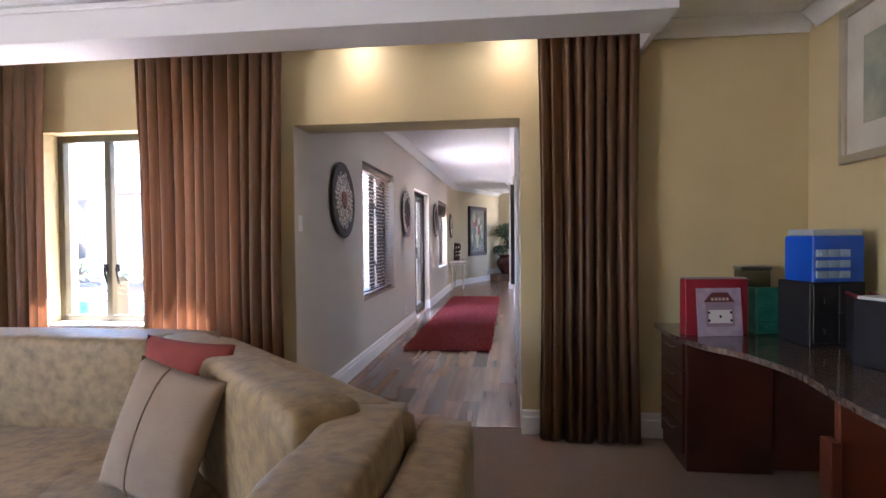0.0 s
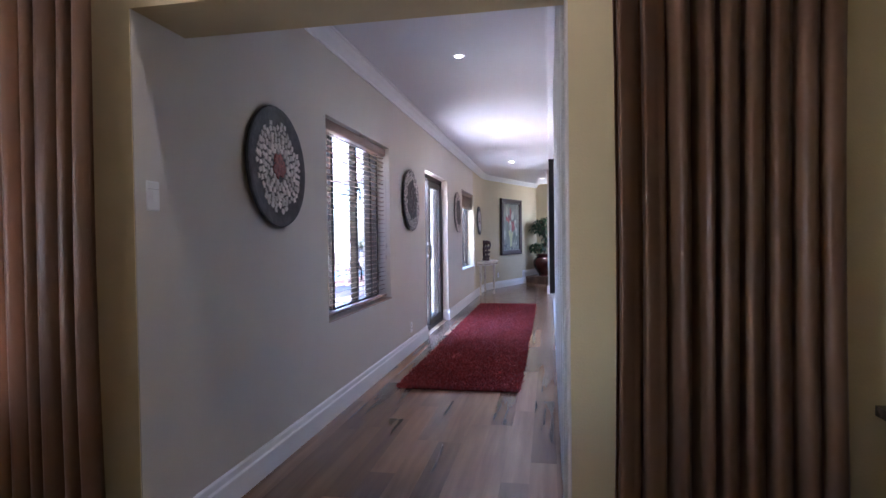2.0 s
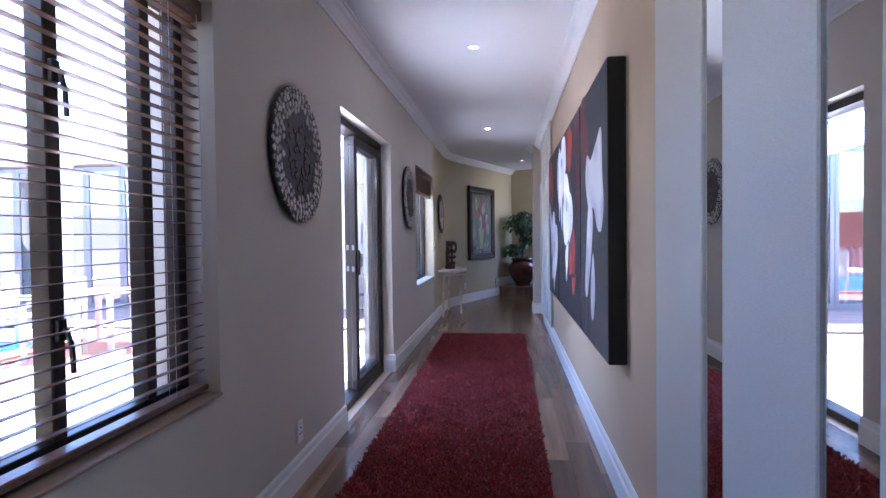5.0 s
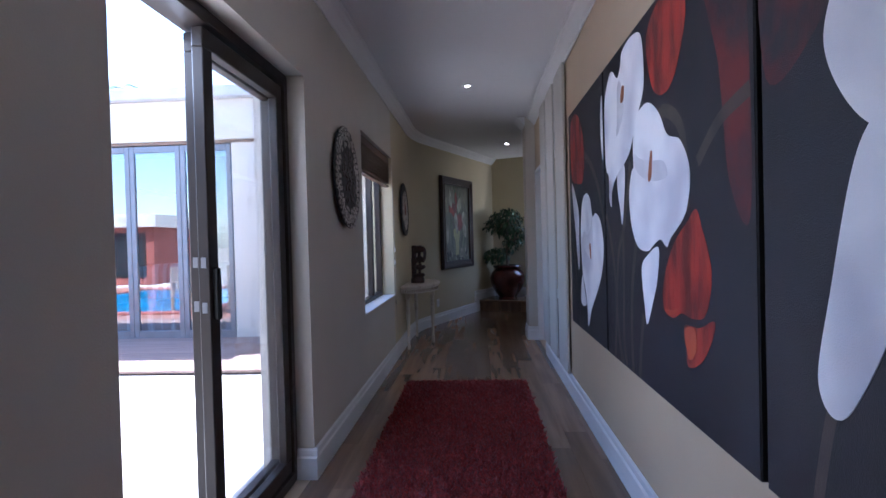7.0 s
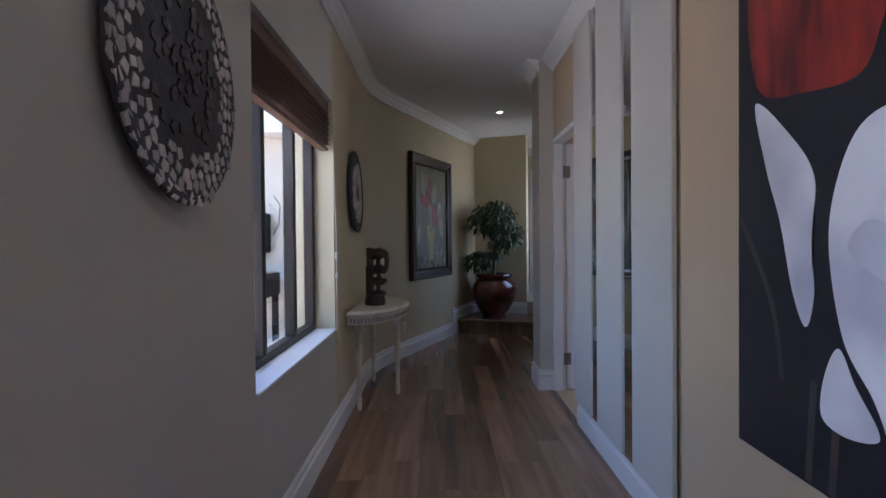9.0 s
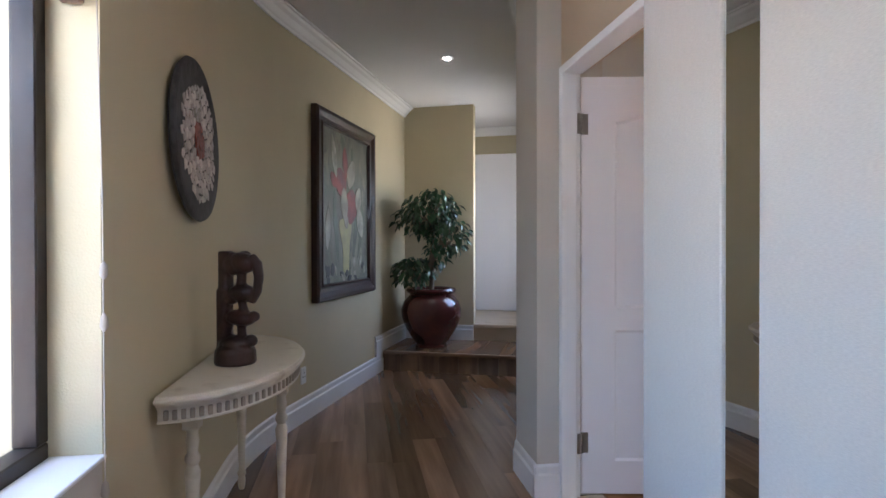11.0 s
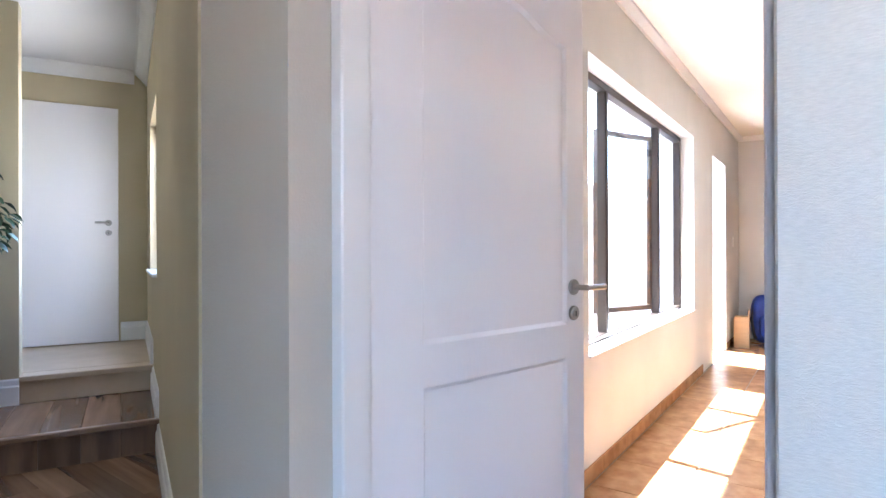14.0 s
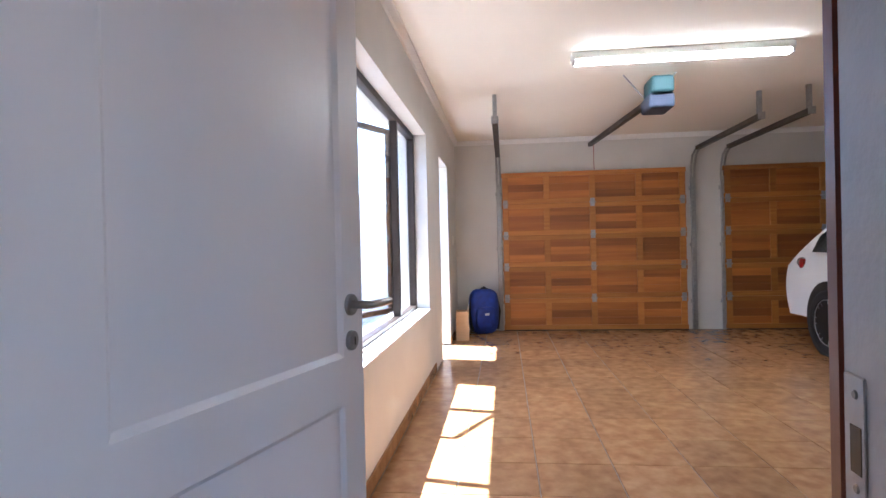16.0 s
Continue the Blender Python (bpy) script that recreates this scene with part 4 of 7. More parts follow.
tube(bm, [(0.035, 0, 0.38), (0.028, 0, 0.30)], 0.018, 8, 0.022)
tube(bm, [(0.03, 0, 0.26), (0.045, 0, 0.20)], 0.016, 8, 0.02)
tube(bm, [(0.03, 0, 0.17), (0.034, 0, 0.08)], 0.017, 8, 0.020)
tube(bm, [(-0.02, 0, 0.20), (-0.045, 0, 0.12)], 0.022, 8, 0.022)
sc = part("carved_sculpture", bm, M_CARVE, None, "dark carved wooden sculpture of stacked animals on the console table", True, pose(-1.335, 15.225, TZ + 0.0005, 0, 0, -28), 60)
fuse = sc.modifiers.new("fuse", "REMESH")
fuse.mode, fuse.voxel_size, fuse.use_smooth_shade = "VOXEL", 0.006, True
tagged(sc, "", "sculpture")

# ---- framed flower painting ----
M_MAHO = mat("dark mahogany frame", (0.045, 0.014, 0.010), 0.3, col2=(0.022, 0.008, 0.006), scale=6, stretch=(1, 6, 1), detail=8, coat=0.3)
M_PGR = mat("grey-green oil ground", (0.17, 0.165, 0.115), 0.5, col2=(0.085, 0.085, 0.065), scale=3.5, mix=(0.35, 0.65), detail=8, stretch=(1, 1.6, 0.7), bump=0.3, bscale=90)
M_PWH = mat("oil white", (0.42, 0.40, 0.31), 0.5, col2=(0.17, 0.165, 0.12), scale=9, bump=0.3, bscale=90)
M_PRD = mat("oil red", (0.27, 0.04, 0.025), 0.5, col2=(0.10, 0.022, 0.018), scale=9, bump=0.3, bscale=90)
M_PYE = mat("oil yellow", (0.42, 0.38, 0.16), 0.5, col2=(0.30, 0.28, 0.14), scale=7, bump=0.3, bscale=90)
M_PGN = mat("oil green", (0.10, 0.13, 0.07), 0.5, col2=(0.05, 0.06, 0.04), scale=9, bump=0.3, bscale=90)
M_PBK = mat("oil black", (0.03, 0.03, 0.03), 0.5)
PA0, PA1, PZ0, PZ1, FW = 15.335, 16.535, 0.81, 2.25, 0.125
pic = thing("framed_painting", "mahogany framed oil painting of red and white lilies", "painting", BEND @ pose(BL, 0, 0))
for nm, outl in (("frame_side", [(PA0, PZ0), (PA0 + FW, PZ0 + FW), (PA0 + FW, PZ1 - FW), (PA0, PZ1)]), ("frame_side", [(PA1, PZ1), (PA1 - FW, PZ1 - FW), (PA1 - FW, PZ0 + FW), (PA1, PZ0)]),
                 ("frame_rail", [(PA0, PZ1), (PA0 + FW, PZ1 - FW), (PA1 - FW, PZ1 - FW), (PA1, PZ1)]), ("frame_rail", [(PA1, PZ0), (PA1 - FW, PZ0 + FW), (PA0 + FW, PZ0 + FW), (PA0, PZ0)])):
    bm = bmesh.new()
    cx, cz = (PA0 + PA1) / 2, (PZ0 + PZ1) / 2
    lay = []
    for h, ins in ((0.002, 0.0), (0.045, 0.0), (0.06, 0.012), (0.058, 0.035), (0.04, 0.07), (0.036, 0.10), (0.044, 0.108), (0.044, 0.118), (0.02, FW)):
        k = ins / FW
        p, q = (Vector(outl[0]).lerp(Vector(outl[1]), k), Vector(outl[3]).lerp(Vector(outl[2]), k))
        lay.append([bm.verts.new((h, *p)), bm.verts.new((h, *q))])
    for u, v in zip(lay, lay[1:]):
        bm.faces.new((u[0], u[1], v[1], v[0]))
    part(nm, bm, M_MAHO, pic, "dark mahogany moulding")
part("painted_board", box_bm(0.004, PA0 + FW - 0.01, PZ0 + FW - 0.01, 0.018, PA1 - FW + 0.01, PZ1 - FW + 0.01), M_PGR, pic, "grey-green oil ground")
PC = (PA0 + PA1) / 2


def oil(pts, material, lift):
    bm = bmesh.new()
    cs = spline(pts, 6)
    f = [bm.verts.new((0.018 + lift, PC + p[0], p[1])) for p in cs]
    b = [bm.verts.new((0.0175, PC + p[0], p[1])) for p in cs]
    c = bm.faces.new(f)
    for i in range(len(f)):
        bm.faces.new((f[i], f[(i + 1) % len(f)], b[(i + 1) % len(f)], b[i]))
    bmesh.ops.triangulate(bm, faces=[c])
    part("painted_shape", bm, material, pic)


def leaf_pts(x, z, w, h, a):
    ca, sa = math.cos(radians(a)), math.sin(radians(a))
    return [(x + u * ca - v * sa, z + u * sa + v * ca) for u, v in ((0, -h / 2), (w / 2, -h * 0.1), (w * 0.35, h * 0.3), (0, h / 2), (-w * 0.4, h * 0.25), (-w / 2, -h * 0.12))]


M_PMID = mat("oil grey-olive stroke", (0.23, 0.22, 0.15), 0.5, col2=(0.12, 0.115, 0.08), scale=8, bump=0.3, bscale=90)
M_PDRK = mat("oil umber stroke", (0.085, 0.07, 0.05), 0.5, col2=(0.13, 0.115, 0.08), scale=8, bump=0.3, bscale=90)
rng = random.Random(12)
for i in range(46):
    oil(leaf_pts(rng.uniform(-0.40, 0.40), rng.uniform(1.08, 2.05), rng.uniform(0.03, 0.08), rng.uniform(0.12, 0.30), rng.uniform(-35, 35)), (M_PMID, M_PDRK, M_PGN)[i % 3], 0.0003 + 0.00001 * i)
for x, z, w, h, a in ((-0.2, 1.35, 0.07, 0.5, 8), (0.05, 1.4, 0.08, 0.55, -4), (0.2, 1.35, 0.08, 0.5, -14), (0.32, 1.3, 0.06, 0.4, -22), (-0.05, 1.55, 0.07, 0.3, 5), (0.12, 1.7, 0.05, 0.3, -20)):
    oil(leaf_pts(x, z, w, h, a), M_PGN, 0.0008)
oil([(-0.14, 1.42), (0.10, 1.42), (0.06, 1.2), (0.05, 1.02), (-0.06, 1.02), (-0.07, 1.2)], M_PYE, 0.0014)
for x, z, w, h, a in ((-0.02, 1.90, 0.10, 0.26, 6), (-0.10, 1.73, 0.20, 0.26, 30), (0.10, 1.55, 0.26, 0.30, -12), (-0.24, 1.74, 0.10, 0.16, 50), (0.18, 1.58, 0.14, 0.16, 0)):
    oil(leaf_pts(x, z, w, h, a), M_PRD, 0.002)
for x, z, w, h, a in ((-0.24, 1.93, 0.09, 0.34, 14), (0.10, 1.82, 0.16, 0.26, -22), (-0.04, 1.56, 0.14, 0.28, 6), (0.26, 1.62, 0.13, 0.22, -10), (-0.36, 1.35, 0.09, 0.32, -4), (0.30, 1.42, 0.15, 0.26, 20), (0.0, 1.42, 0.08, 0.12, 0)):
    oil(leaf_pts(x, z, w, h, a), M_PWH, 0.0026)
rng = random.Random(3)
for i in range(26):
    oil(leaf_pts(rng.uniform(-0.4, 0.4), 0.975 + rng.uniform(-0.03, 0.12) * (1 - 0.3 * (i % 2)), rng.uniform(0.03, 0.06), rng.uniform(0.05, 0.10), rng.uniform(-70, 70)), M_PBK if i % 2 else M_PWH, 0.0012 + 0.0001 * i)

# ---- potted fig ----
POT = BEND @ pose(-7.05, 17.22, 0.1905)
pot = thing("plant_pot", "large glazed oxblood clay pot with a rolled rim", "pot", POT)
M_POT = mat("oxblood glaze", (0.10, 0.022, 0.020), 0.22, col2=(0.045, 0.010, 0.012), scale=5, detail=7, coat=0.4, bump=0.05, bscale=20)
bm = bmesh.new()
lathe(bm, [(0.15, 0), (0.165, 0.0), (0.165, 0.02), (0.155, 0.03), (0.20, 0.09), (0.265, 0.19), (0.305, 0.30), (0.31, 0.38), (0.285, 0.46), (0.235, 0.515), (0.218, 0.53), (0.222, 0.545), (0.25, 0.555),
           (0.258, 0.575), (0.25, 0.595), (0.225, 0.60), (0.205, 0.59), (0.20, 0.53), (0.20, 0.50)], 44)
part("body", bm, M_POT, pot, "", True)
bm = bmesh.new()
lathe(bm, [(0.196, 0.48), (0.2, 0.515), (0.1, 0.525), (0.01, 0.53)], 24)
part("soil", bm, mat("potting soil", (0.03, 0.022, 0.016), 0.95, bump=0.8, bscale=60), pot)
plant = thing("potted_fig", "leafy green weeping fig in an oxblood pot", "plant", BEND @ pose(-7.05, 17.22, 0.1905 + 0.5))
M_BARK = mat("pale fig bark", (0.16, 0.12, 0.08), 0.8, scale=20, bump=0.4, bscale=40)
M_LEAF = mat("dark green fig leaf", (0.030, 0.085, 0.028), 0.38, col2=(0.018, 0.05, 0.018), scale=12, rnd_isl=0.45, coat=0.15)
bm = bmesh.new()
tube(bm, [(0, 0, -0.02), (0.01, 0, 0.25), (0.03, 0.01, 0.55), (0.0, 0, 0.75), (-0.01, 0, 0.9)], 0.028, 10, 0.014)
tube(bm, [(0.02, 0.02, 0.0), (-0.03, 0.02, 0.3), (0.02, 0.0, 0.6)], 0.017, 8, 0.01)
part("trunk", bm, M_BARK, plant, "", True)
rng = random.Random(8)
clusters = (((0.0, 0, 0.90), (0.30, 0.30, 0.23), 280), ((0.18, 0, 0.64), (0.22, 0.24, 0.20), 160), ((-0.2, -0.05, 0.28), (0.25, 0.24, 0.14), 190), ((-0.12, 0, 0.82), (0.28, 0.26, 0.18), 120), ((0.05, 0.0, 0.45), (0.14, 0.14, 0.12), 45))
tb = bmesh.new()
for c, r, n in clusters:
    lv, lf = [], []
    for i in range(n):
        d = Vector((rng.gauss(0, 1), rng.gauss(0, 1), rng.gauss(0, 1))).normalized() * rng.uniform(0.35, 1.0) ** 0.5
        p = Vector((c[0] + d.x * r[0], c[1] + d.y * r[1], c[2] + d.z * r[2]))
        if p.x < -0.36:
            p.x = -0.36 + rng.uniform(0, 0.05)
        p.y = min(p.y, 0.36)
        L, W = rng.uniform(0.065, 0.11), rng.uniform(0.018, 0.028)
        q = Euler((rng.uniform(-0.9, 0.3) - 0.5, rng.uniform(-0.5, 0.5), math.atan2(d.y, d.x) - math.pi / 2 + rng.uniform(-0.6, 0.6)))
        n0 = len(lv)
        for u, v, h in ((0, 0, 0), (-W, L * 0.35, 0.006), (0, L * 0.4, -0.004), (W, L * 0.35, 0.006), (-W * 0.7, L * 0.68, 0.0), (0, L * 0.72, -0.008), (W * 0.7, L * 0.68, 0.0), (0, L, -0.02)):
            e = Vector((u, v, h))
            e.rotate(q)
            lv.append(p + e)
        lf += [tuple(n0 + k for k in f) for f in ((0, 2, 1), (0, 3, 2), (1, 2, 5, 4), (2, 3, 6, 5), (4, 5, 7), (5, 6, 7))]
        if i % 6 == 0:
            tube(tb, [(c[0] * 0.4, c[1] * 0.4, c[2] - r[2] * 0.7), p * 0.5 + Vector(c) * 0.5 - Vector((0, 0, 0.03)), p], 0.004, 5, 0.0015)
    me = bpy.data.meshes.new("foliage")
    me.from_pydata(lv, [], lf)
    me.materials.append(M_LEAF)
    me.polygons.foreach_set("use_smooth", [True] * len(me.polygons))
    o = new("foliage", me)
    o.parent = plant
    o["kind"] = "stuff"
part("twigs", tb, M_BARK, plant)["kind"] = "stuff"


# ---- doors inside ----
def lever(parent, x, y, z, way=1, side=-1):
    """A lever handle with its rose, and a lock rose below it."""
    h = new("door_handle")
    h.parent = parent
    for dz, r in ((0, 0.026), (-0.085, 0.024)):
        bm = bmesh.new()
        lathe(bm, [(r, 0), (r, 0.006), (r * 0.9, 0.009), (0.011, 0.009), (0.011, 0.012)], 24, pose(x, y, z + dz, 90 if side < 0 else -90))
        part("rose", bm, M_STEEL, h, "brushed steel rose", True)
    bm = bmesh.new()
    tube(bm, [(x, y, z), (x, y + side * 0.045, z), (x + way * 0.008, y + side * 0.055, z), (x + way * 0.03, y + side * 0.057, z), (x + way * 0.098, y + side * 0.057, z)], 0.0095, 12)
    part("lever", bm, M_STEEL, h, "brushed steel lever", True)
    # keyhole is a black block coloured like the dark inside it
    part("keyhole", box_bm(x - 0.003, y + side * 0.0125, z - 0.095, x + 0.003, y + side * 0.011, z - 0.077), M_BLACKIRON, h)
    return h


LL, LH = 0.858, 2.035
gleaf = thing("door_2", "white panelled door with an arched top panel standing open", "door", pose(0.231, 15.478, 0.012, 0, 0, -10.4))
part("slab", box_bm(0, 0.006, 0, LL, 0.040, LH, 0.002), M_DOOR, gleaf)
x0, x1 = 0.165, 0.768
ZT, ZM0, ZM1, ZB = 1.90, 0.80, 0.91, 0.16


def arch(x, inset=0.0):
    u = (x - x0) / (x1 - x0)
    return ZT - 0.085 - inset + 0.085 * (0.5 - 0.5 * math.cos(2 * math.pi * min(max(u, 0), 1))) 


bm = bmesh.new()
for outl in ([(0, 0), (x0, 0), (x0, LH), (0, LH)], [(x1, 0), (LL, 0), (LL, LH), (x1, LH)], [(x0, 0), (x1, 0), (x1, ZB), (x0, ZB)], [(x0, ZM0), (x1, ZM0), (x1, ZM1), (x0, ZM1)],
             [(x1, LH), (x0, LH)] + [(x0 + (x1 - x0) * i / 24, arch(x0 + (x1 - x0) * i / 24)) for i in range(25)]):
    f = [bm.verts.new((x, -0.004, z)) for x, z in outl]
    b = [bm.verts.new((x, 0.007, z)) for x, z in outl]
    bm.faces.new(f)
    for i in range(len(f)):
        bm.faces.new((f[i], f[(i + 1) % len(f)], b[(i + 1) % len(f)], b[i]))
part("stiles_and_rails", bm, M_DOOR, gleaf)
for top in (True, False):
    bm = bmesh.new()
    rings = []
    for ins, y in ((0.0, -0.0038), (0.012, 0.0055), (0.022, 0.0055), (0.05, -0.001)):
        if top:
            n = 24
            lo, hi = x0 + ins, x1 - ins
            ring = [(lo, ZM1 + ins), (hi, ZM1 + ins)] + [(hi + (lo - hi) * i / n, arch(x1 + (x0 - x1) * i / n) - ins) for i in range(n + 1)]
        else:
            ring = [(x0 + ins, ZB + ins), (x1 - ins, ZB + ins), (x1 - ins, ZM0 - ins), (x0 + ins, ZM0 - ins)]
        rings.append([bm.verts.new((x, y, z)) for x, z in ring])
    for u, v in zip(rings, rings[1:]):
        for i in range(len(u)):
            bm.faces.new((u[i], u[(i + 1) % len(u)], v[(i + 1) % len(v)], v[i]))
    bm.faces.new(rings[-1])
    part("panel", bm, M_DOOR, gleaf, "", True, angle=20)
lever(gleaf, 0.80, -0.004, 1.03, 1)
for z in (0.20, 1.755):
    bm = bmesh.new()
    quad_box(bm, -0.034, -0.029, z, -0.008, -0.025, z + 0.10, 0.001)
    quad_box(bm, 0.0, -0.0075, z, 0.036, -0.0035, z + 0.10, 0.001)
    for k in range(5):
        lathe(bm, [(0.0075, 0), (0.0088, 0.001), (0.0088, 0.0175), (0.0075, 0.0185)], 10, pose(-0.002, -0.018, z + 0.002 + k * 0.0195))
    for k in range(4):
        lathe(bm, [(0.004, 0), (0.003, 0.001)], 8, pose(0.012 + 0.01 * (k % 2), -0.0072, z + 0.015 + 0.022 * k, 90))
    part("hinge", bm, M_HINGE, gleaf, "worn steel butt hinge", True)
M_GREYF = mat("blue-grey painted steel frame", (0.56, 0.56, 0.59), 0.45, col2=(0.48, 0.48, 0.51), scale=6, bump=0.08)
fr = thing("door_frame", "white and grey painted door frame with a steel strike plate", "door frame")
fr["kind"] = "structure"
bm = bmesh.new()
quad_box(bm, 0.12, 15.44, 0, 0.20, 15.479, 2.09, 0.004)
quad_box(bm, 0.20, 15.455, 0, 0.222, 15.479, 2.09, 0.003)
part("hinge_jamb", bm, M_TRIM, fr)
part("head", box_bm(0.12, 14.632, 2.05, 0.222, 15.44, 2.089, 0.003), M_TRIM, fr)
bm = bmesh.new()
JE = RWO - 0.02
quad_box(bm, 0.131, 14.621, 0, JE - 0.065, 14.637, 2.089, 0.003)
quad_box(bm, JE - 0.065, 14.621, 0, JE, 14.629, 2.089, 0.002)
part("strike_jamb", bm, M_GREYF, fr)
part("jamb_edge", box_bm(JE, 14.621, 0, RWO + 0.002, 14.631, 2.088, 0.003), mat("red-brown varnished edge", (0.18, 0.035, 0.018), 0.4), fr)
part("strike_plate", box_bm(JE - 0.034, 14.6285, 0.90, JE - 0.004, 14.631, 1.065, 0.001), M_GREYF, fr)
# no cut-outs: black blocks draw the shade in the latch holes
for z in (0.925, 0.987):
    part("latch_hole", box_bm(JE - 0.030, 14.629, z, JE - 0.014, 14.6316, z + 0.038), M_BLACKIRON, fr)
for z in (0.911, 1.05, 0.975):
    bm = bmesh.new()
    lathe(bm, [(0.004, 0), (0.003, 0.0015)], 10, pose(JE - 0.022, 14.631, z, -90))
    part("screw", bm, M_GALV, fr)
ldoor = thing("door_3", "plain white flush door on the landing", "door", BEND @ pose(-6.92, 18.87, 0.378))
part("slab", box_bm(0, 0, 0, 0.775, 0.04, 2.03, 0.003), M_DOOR, ldoor)
lever(ldoor, 0.70, 0, 1.03, -1)
window_light("landing sky", BEND @ Vector((BR + 0.13, 17.65, 1.6)), BEND @ Vector((BR - 1.0, 17.65, 1.35)), 1.0, 1.05, 0.7)
# window beyond the bend
glazed_frame("window_3", 1.1, 1.13, (0.55,), "aluminium window at the landing", "window", BEND @ pose(BR + 0.09, 17.1, 1.02, 0, 0, 90))
structure("sill_window_3", box_bm(BR - 0.03, 17.08, 1.0, BR + 0.05, 18.22, 1.022, 0.004), M_TRIM, "white window sill", "sill", BEND)
part("frame_trim", box_bm(BR - 0.012, 17.06, 2.15, BR - 0.001, 18.24, 2.2, 0.002), M_TRIM)["kind"] = "structure"

# ---- garage ----
M_PINE = mat("varnished meranti", (0.44, 0.155, 0.026), 0.55, col2=(0.29, 0.092, 0.018), scale=2, detail=6, stretch=(1, 0.5, 9), mix=(0.3, 0.72), rnd=0.4, bump=0.05, bscale=40)
M_PINE2 = mat("varnished meranti rail", (0.46, 0.19, 0.035), 0.55, col2=(0.37, 0.135, 0.024), scale=3, detail=9, stretch=(1, 0.8, 12), rnd=0.2)


def garage_door(v0, v1, label):
    """A sectional timber door with framed boards and steel hinges, seen from inside."""
    v0, v1 = v0 - 0.03, v1 + 0.03
    w, H = v1 - v0, 2.15
    ob = thing("garage_door", label, "garage door", GAR @ pose(G_LEN - 0.052, -v1, 0.012), "sectional garage doors")
    rows, cols = 5, 4
    part("backing", box_bm(0.0345, 0.01, 0.0, 0.046, w - 0.01, H - 0.004), M_PINE2, ob)
    for r in range(rows):
        z0, z1 = H * r / rows, H * (r + 1) / rows - 0.006
        for c in range(cols):
            y0, y1 = w * c / cols, w * (c + 1) / cols
            b0, b1 = y0 + 0.05, y1 - 0.05
            nb = 3
            for k in range(nb):
                q0, q1 = z0 + 0.06 + (z1 - z0 - 0.12) * k / nb, z0 + 0.06 + (z1 - z0 - 0.12) * (k + 1) / nb
                part("board", box_bm(0.022, b0 - 0.01, q0 + 0.001, 0.034, b1 + 0.01, q1 - 0.001), M_PINE, ob)
        for z in (z0, z1 - 0.062):
            part("rail", box_bm(0.0, 0, z, 0.04, w, z + 0.062, 0.003), M_PINE2, ob)
        for c in range(cols + 1):
            yc = min(max(w * c / cols, 0.05), w - 0.05)
            part("stile", box_bm(-0.002, yc - 0.04, z0 + 0.062, 0.04, yc + 0.04, z1 - 0.062, 0.003), M_PINE2, ob)
    for r in range(1, rows):
        for yc in (0.05, w / 2, w - 0.05):
            bm = bmesh.new()
            z = H * r / rows - 0.003
            quad_box(bm, -0.006, yc - 0.03, z - 0.055, -0.002, yc + 0.03, z - 0.006, 0.001)
            quad_box(bm, -0.006, yc - 0.03, z + 0.006, -0.002, yc + 0.03, z + 0.055, 0.001)
            lathe(bm, [(0.009, -0.04), (0.009, 0.04)], 10, pose(-0.009, yc, z, 90))
            part("hinge", bm, M_GALV, ob, "galvanised hinge")
    part("bottom_seal", box_bm(0.0, 0, -0.012, 0.04, w, -0.0005), M_BLACKIRON, ob)
    return ob


garage_door(*GD1, "varnished timber sectional garage door, closed")
garage_door(*GD2, "varnished timber sectional garage door behind the white car")


def door_track(v, end, label):
    """An upright track, its bend and the ceiling track with its hanger at the end."""
    ob = thing("door_track", label, "door track", GAR, "garage door tracks")
    u = G_LEN - 0.0505
    bm = bmesh.new()
    quad_box(bm, u, -v - 0.03, 0.0, u + 0.045, -v + 0.03, 2.02, 0.004)
    part("upright_track", bm, M_GALV, ob)
    bm = bmesh.new()
    for dy in (-0.022, 0.022):
        tube(bm, [(u + 0.02, -v + dy, 2.0), (u + 0.01, -v + dy, 2.16), (u - 0.06, -v + dy, 2.30), (u - 0.22, -v + dy, 2.37)], 0.014, 8)
    part("curved_track", bm, M_GALV, ob, "", True)
    # the ceiling run is darker than the upright track
    part("ceiling_track", box_bm(end, -v - 0.03, 2.345, u - 0.2, -v + 0.03, 2.395, 0.004), M_TRACK, ob, "dark ceiling track")
    part("hanger", box_bm(end + 0.02, -v - 0.02, 2.396, end + 0.06, -v + 0.02, 2.62, 0.002), M_GALV, ob)
    part("end_plate", box_bm(end - 0.012, -v - 0.034, 2.335, end, -v + 0.034, 2.405, 0.003), M_GALV, ob)
    for z in (0.35, 1.1, 1.85):
        part("wall_bracket", box_bm(u + 0.045, -v - 0.045, z, u + 0.049, -v + 0.045, z + 0.05), M_GALV, ob)
    return ob


M_TRACK = mat("dark track steel", (0.10, 0.085, 0.07), 0.5, metal=0.6, col2=(0.05, 0.042, 0.035), scale=12)
for v, end in ((GD1[0] - 0.07, 4.75), (GD1[1] + 0.12, 5.1), (GD2[0] - 0.03, 4.95), (GD2[1] + 0.09, 4.95)):
    door_track(v, end, "galvanised garage door track bent under the ceiling")
opener = thing("door_opener", "garage door opener motor on a ceiling rail", "door opener", GAR)
vo = (GD1[0] + GD1[1]) / 2
bm = bmesh.new()
tube(bm, [(G_LEN - 0.05, -vo + 0.02, 2.50), (4.25, -vo - 0.08, 2.37)], 0.034, 4)
part("drive_rail", bm, M_TRACK, opener)
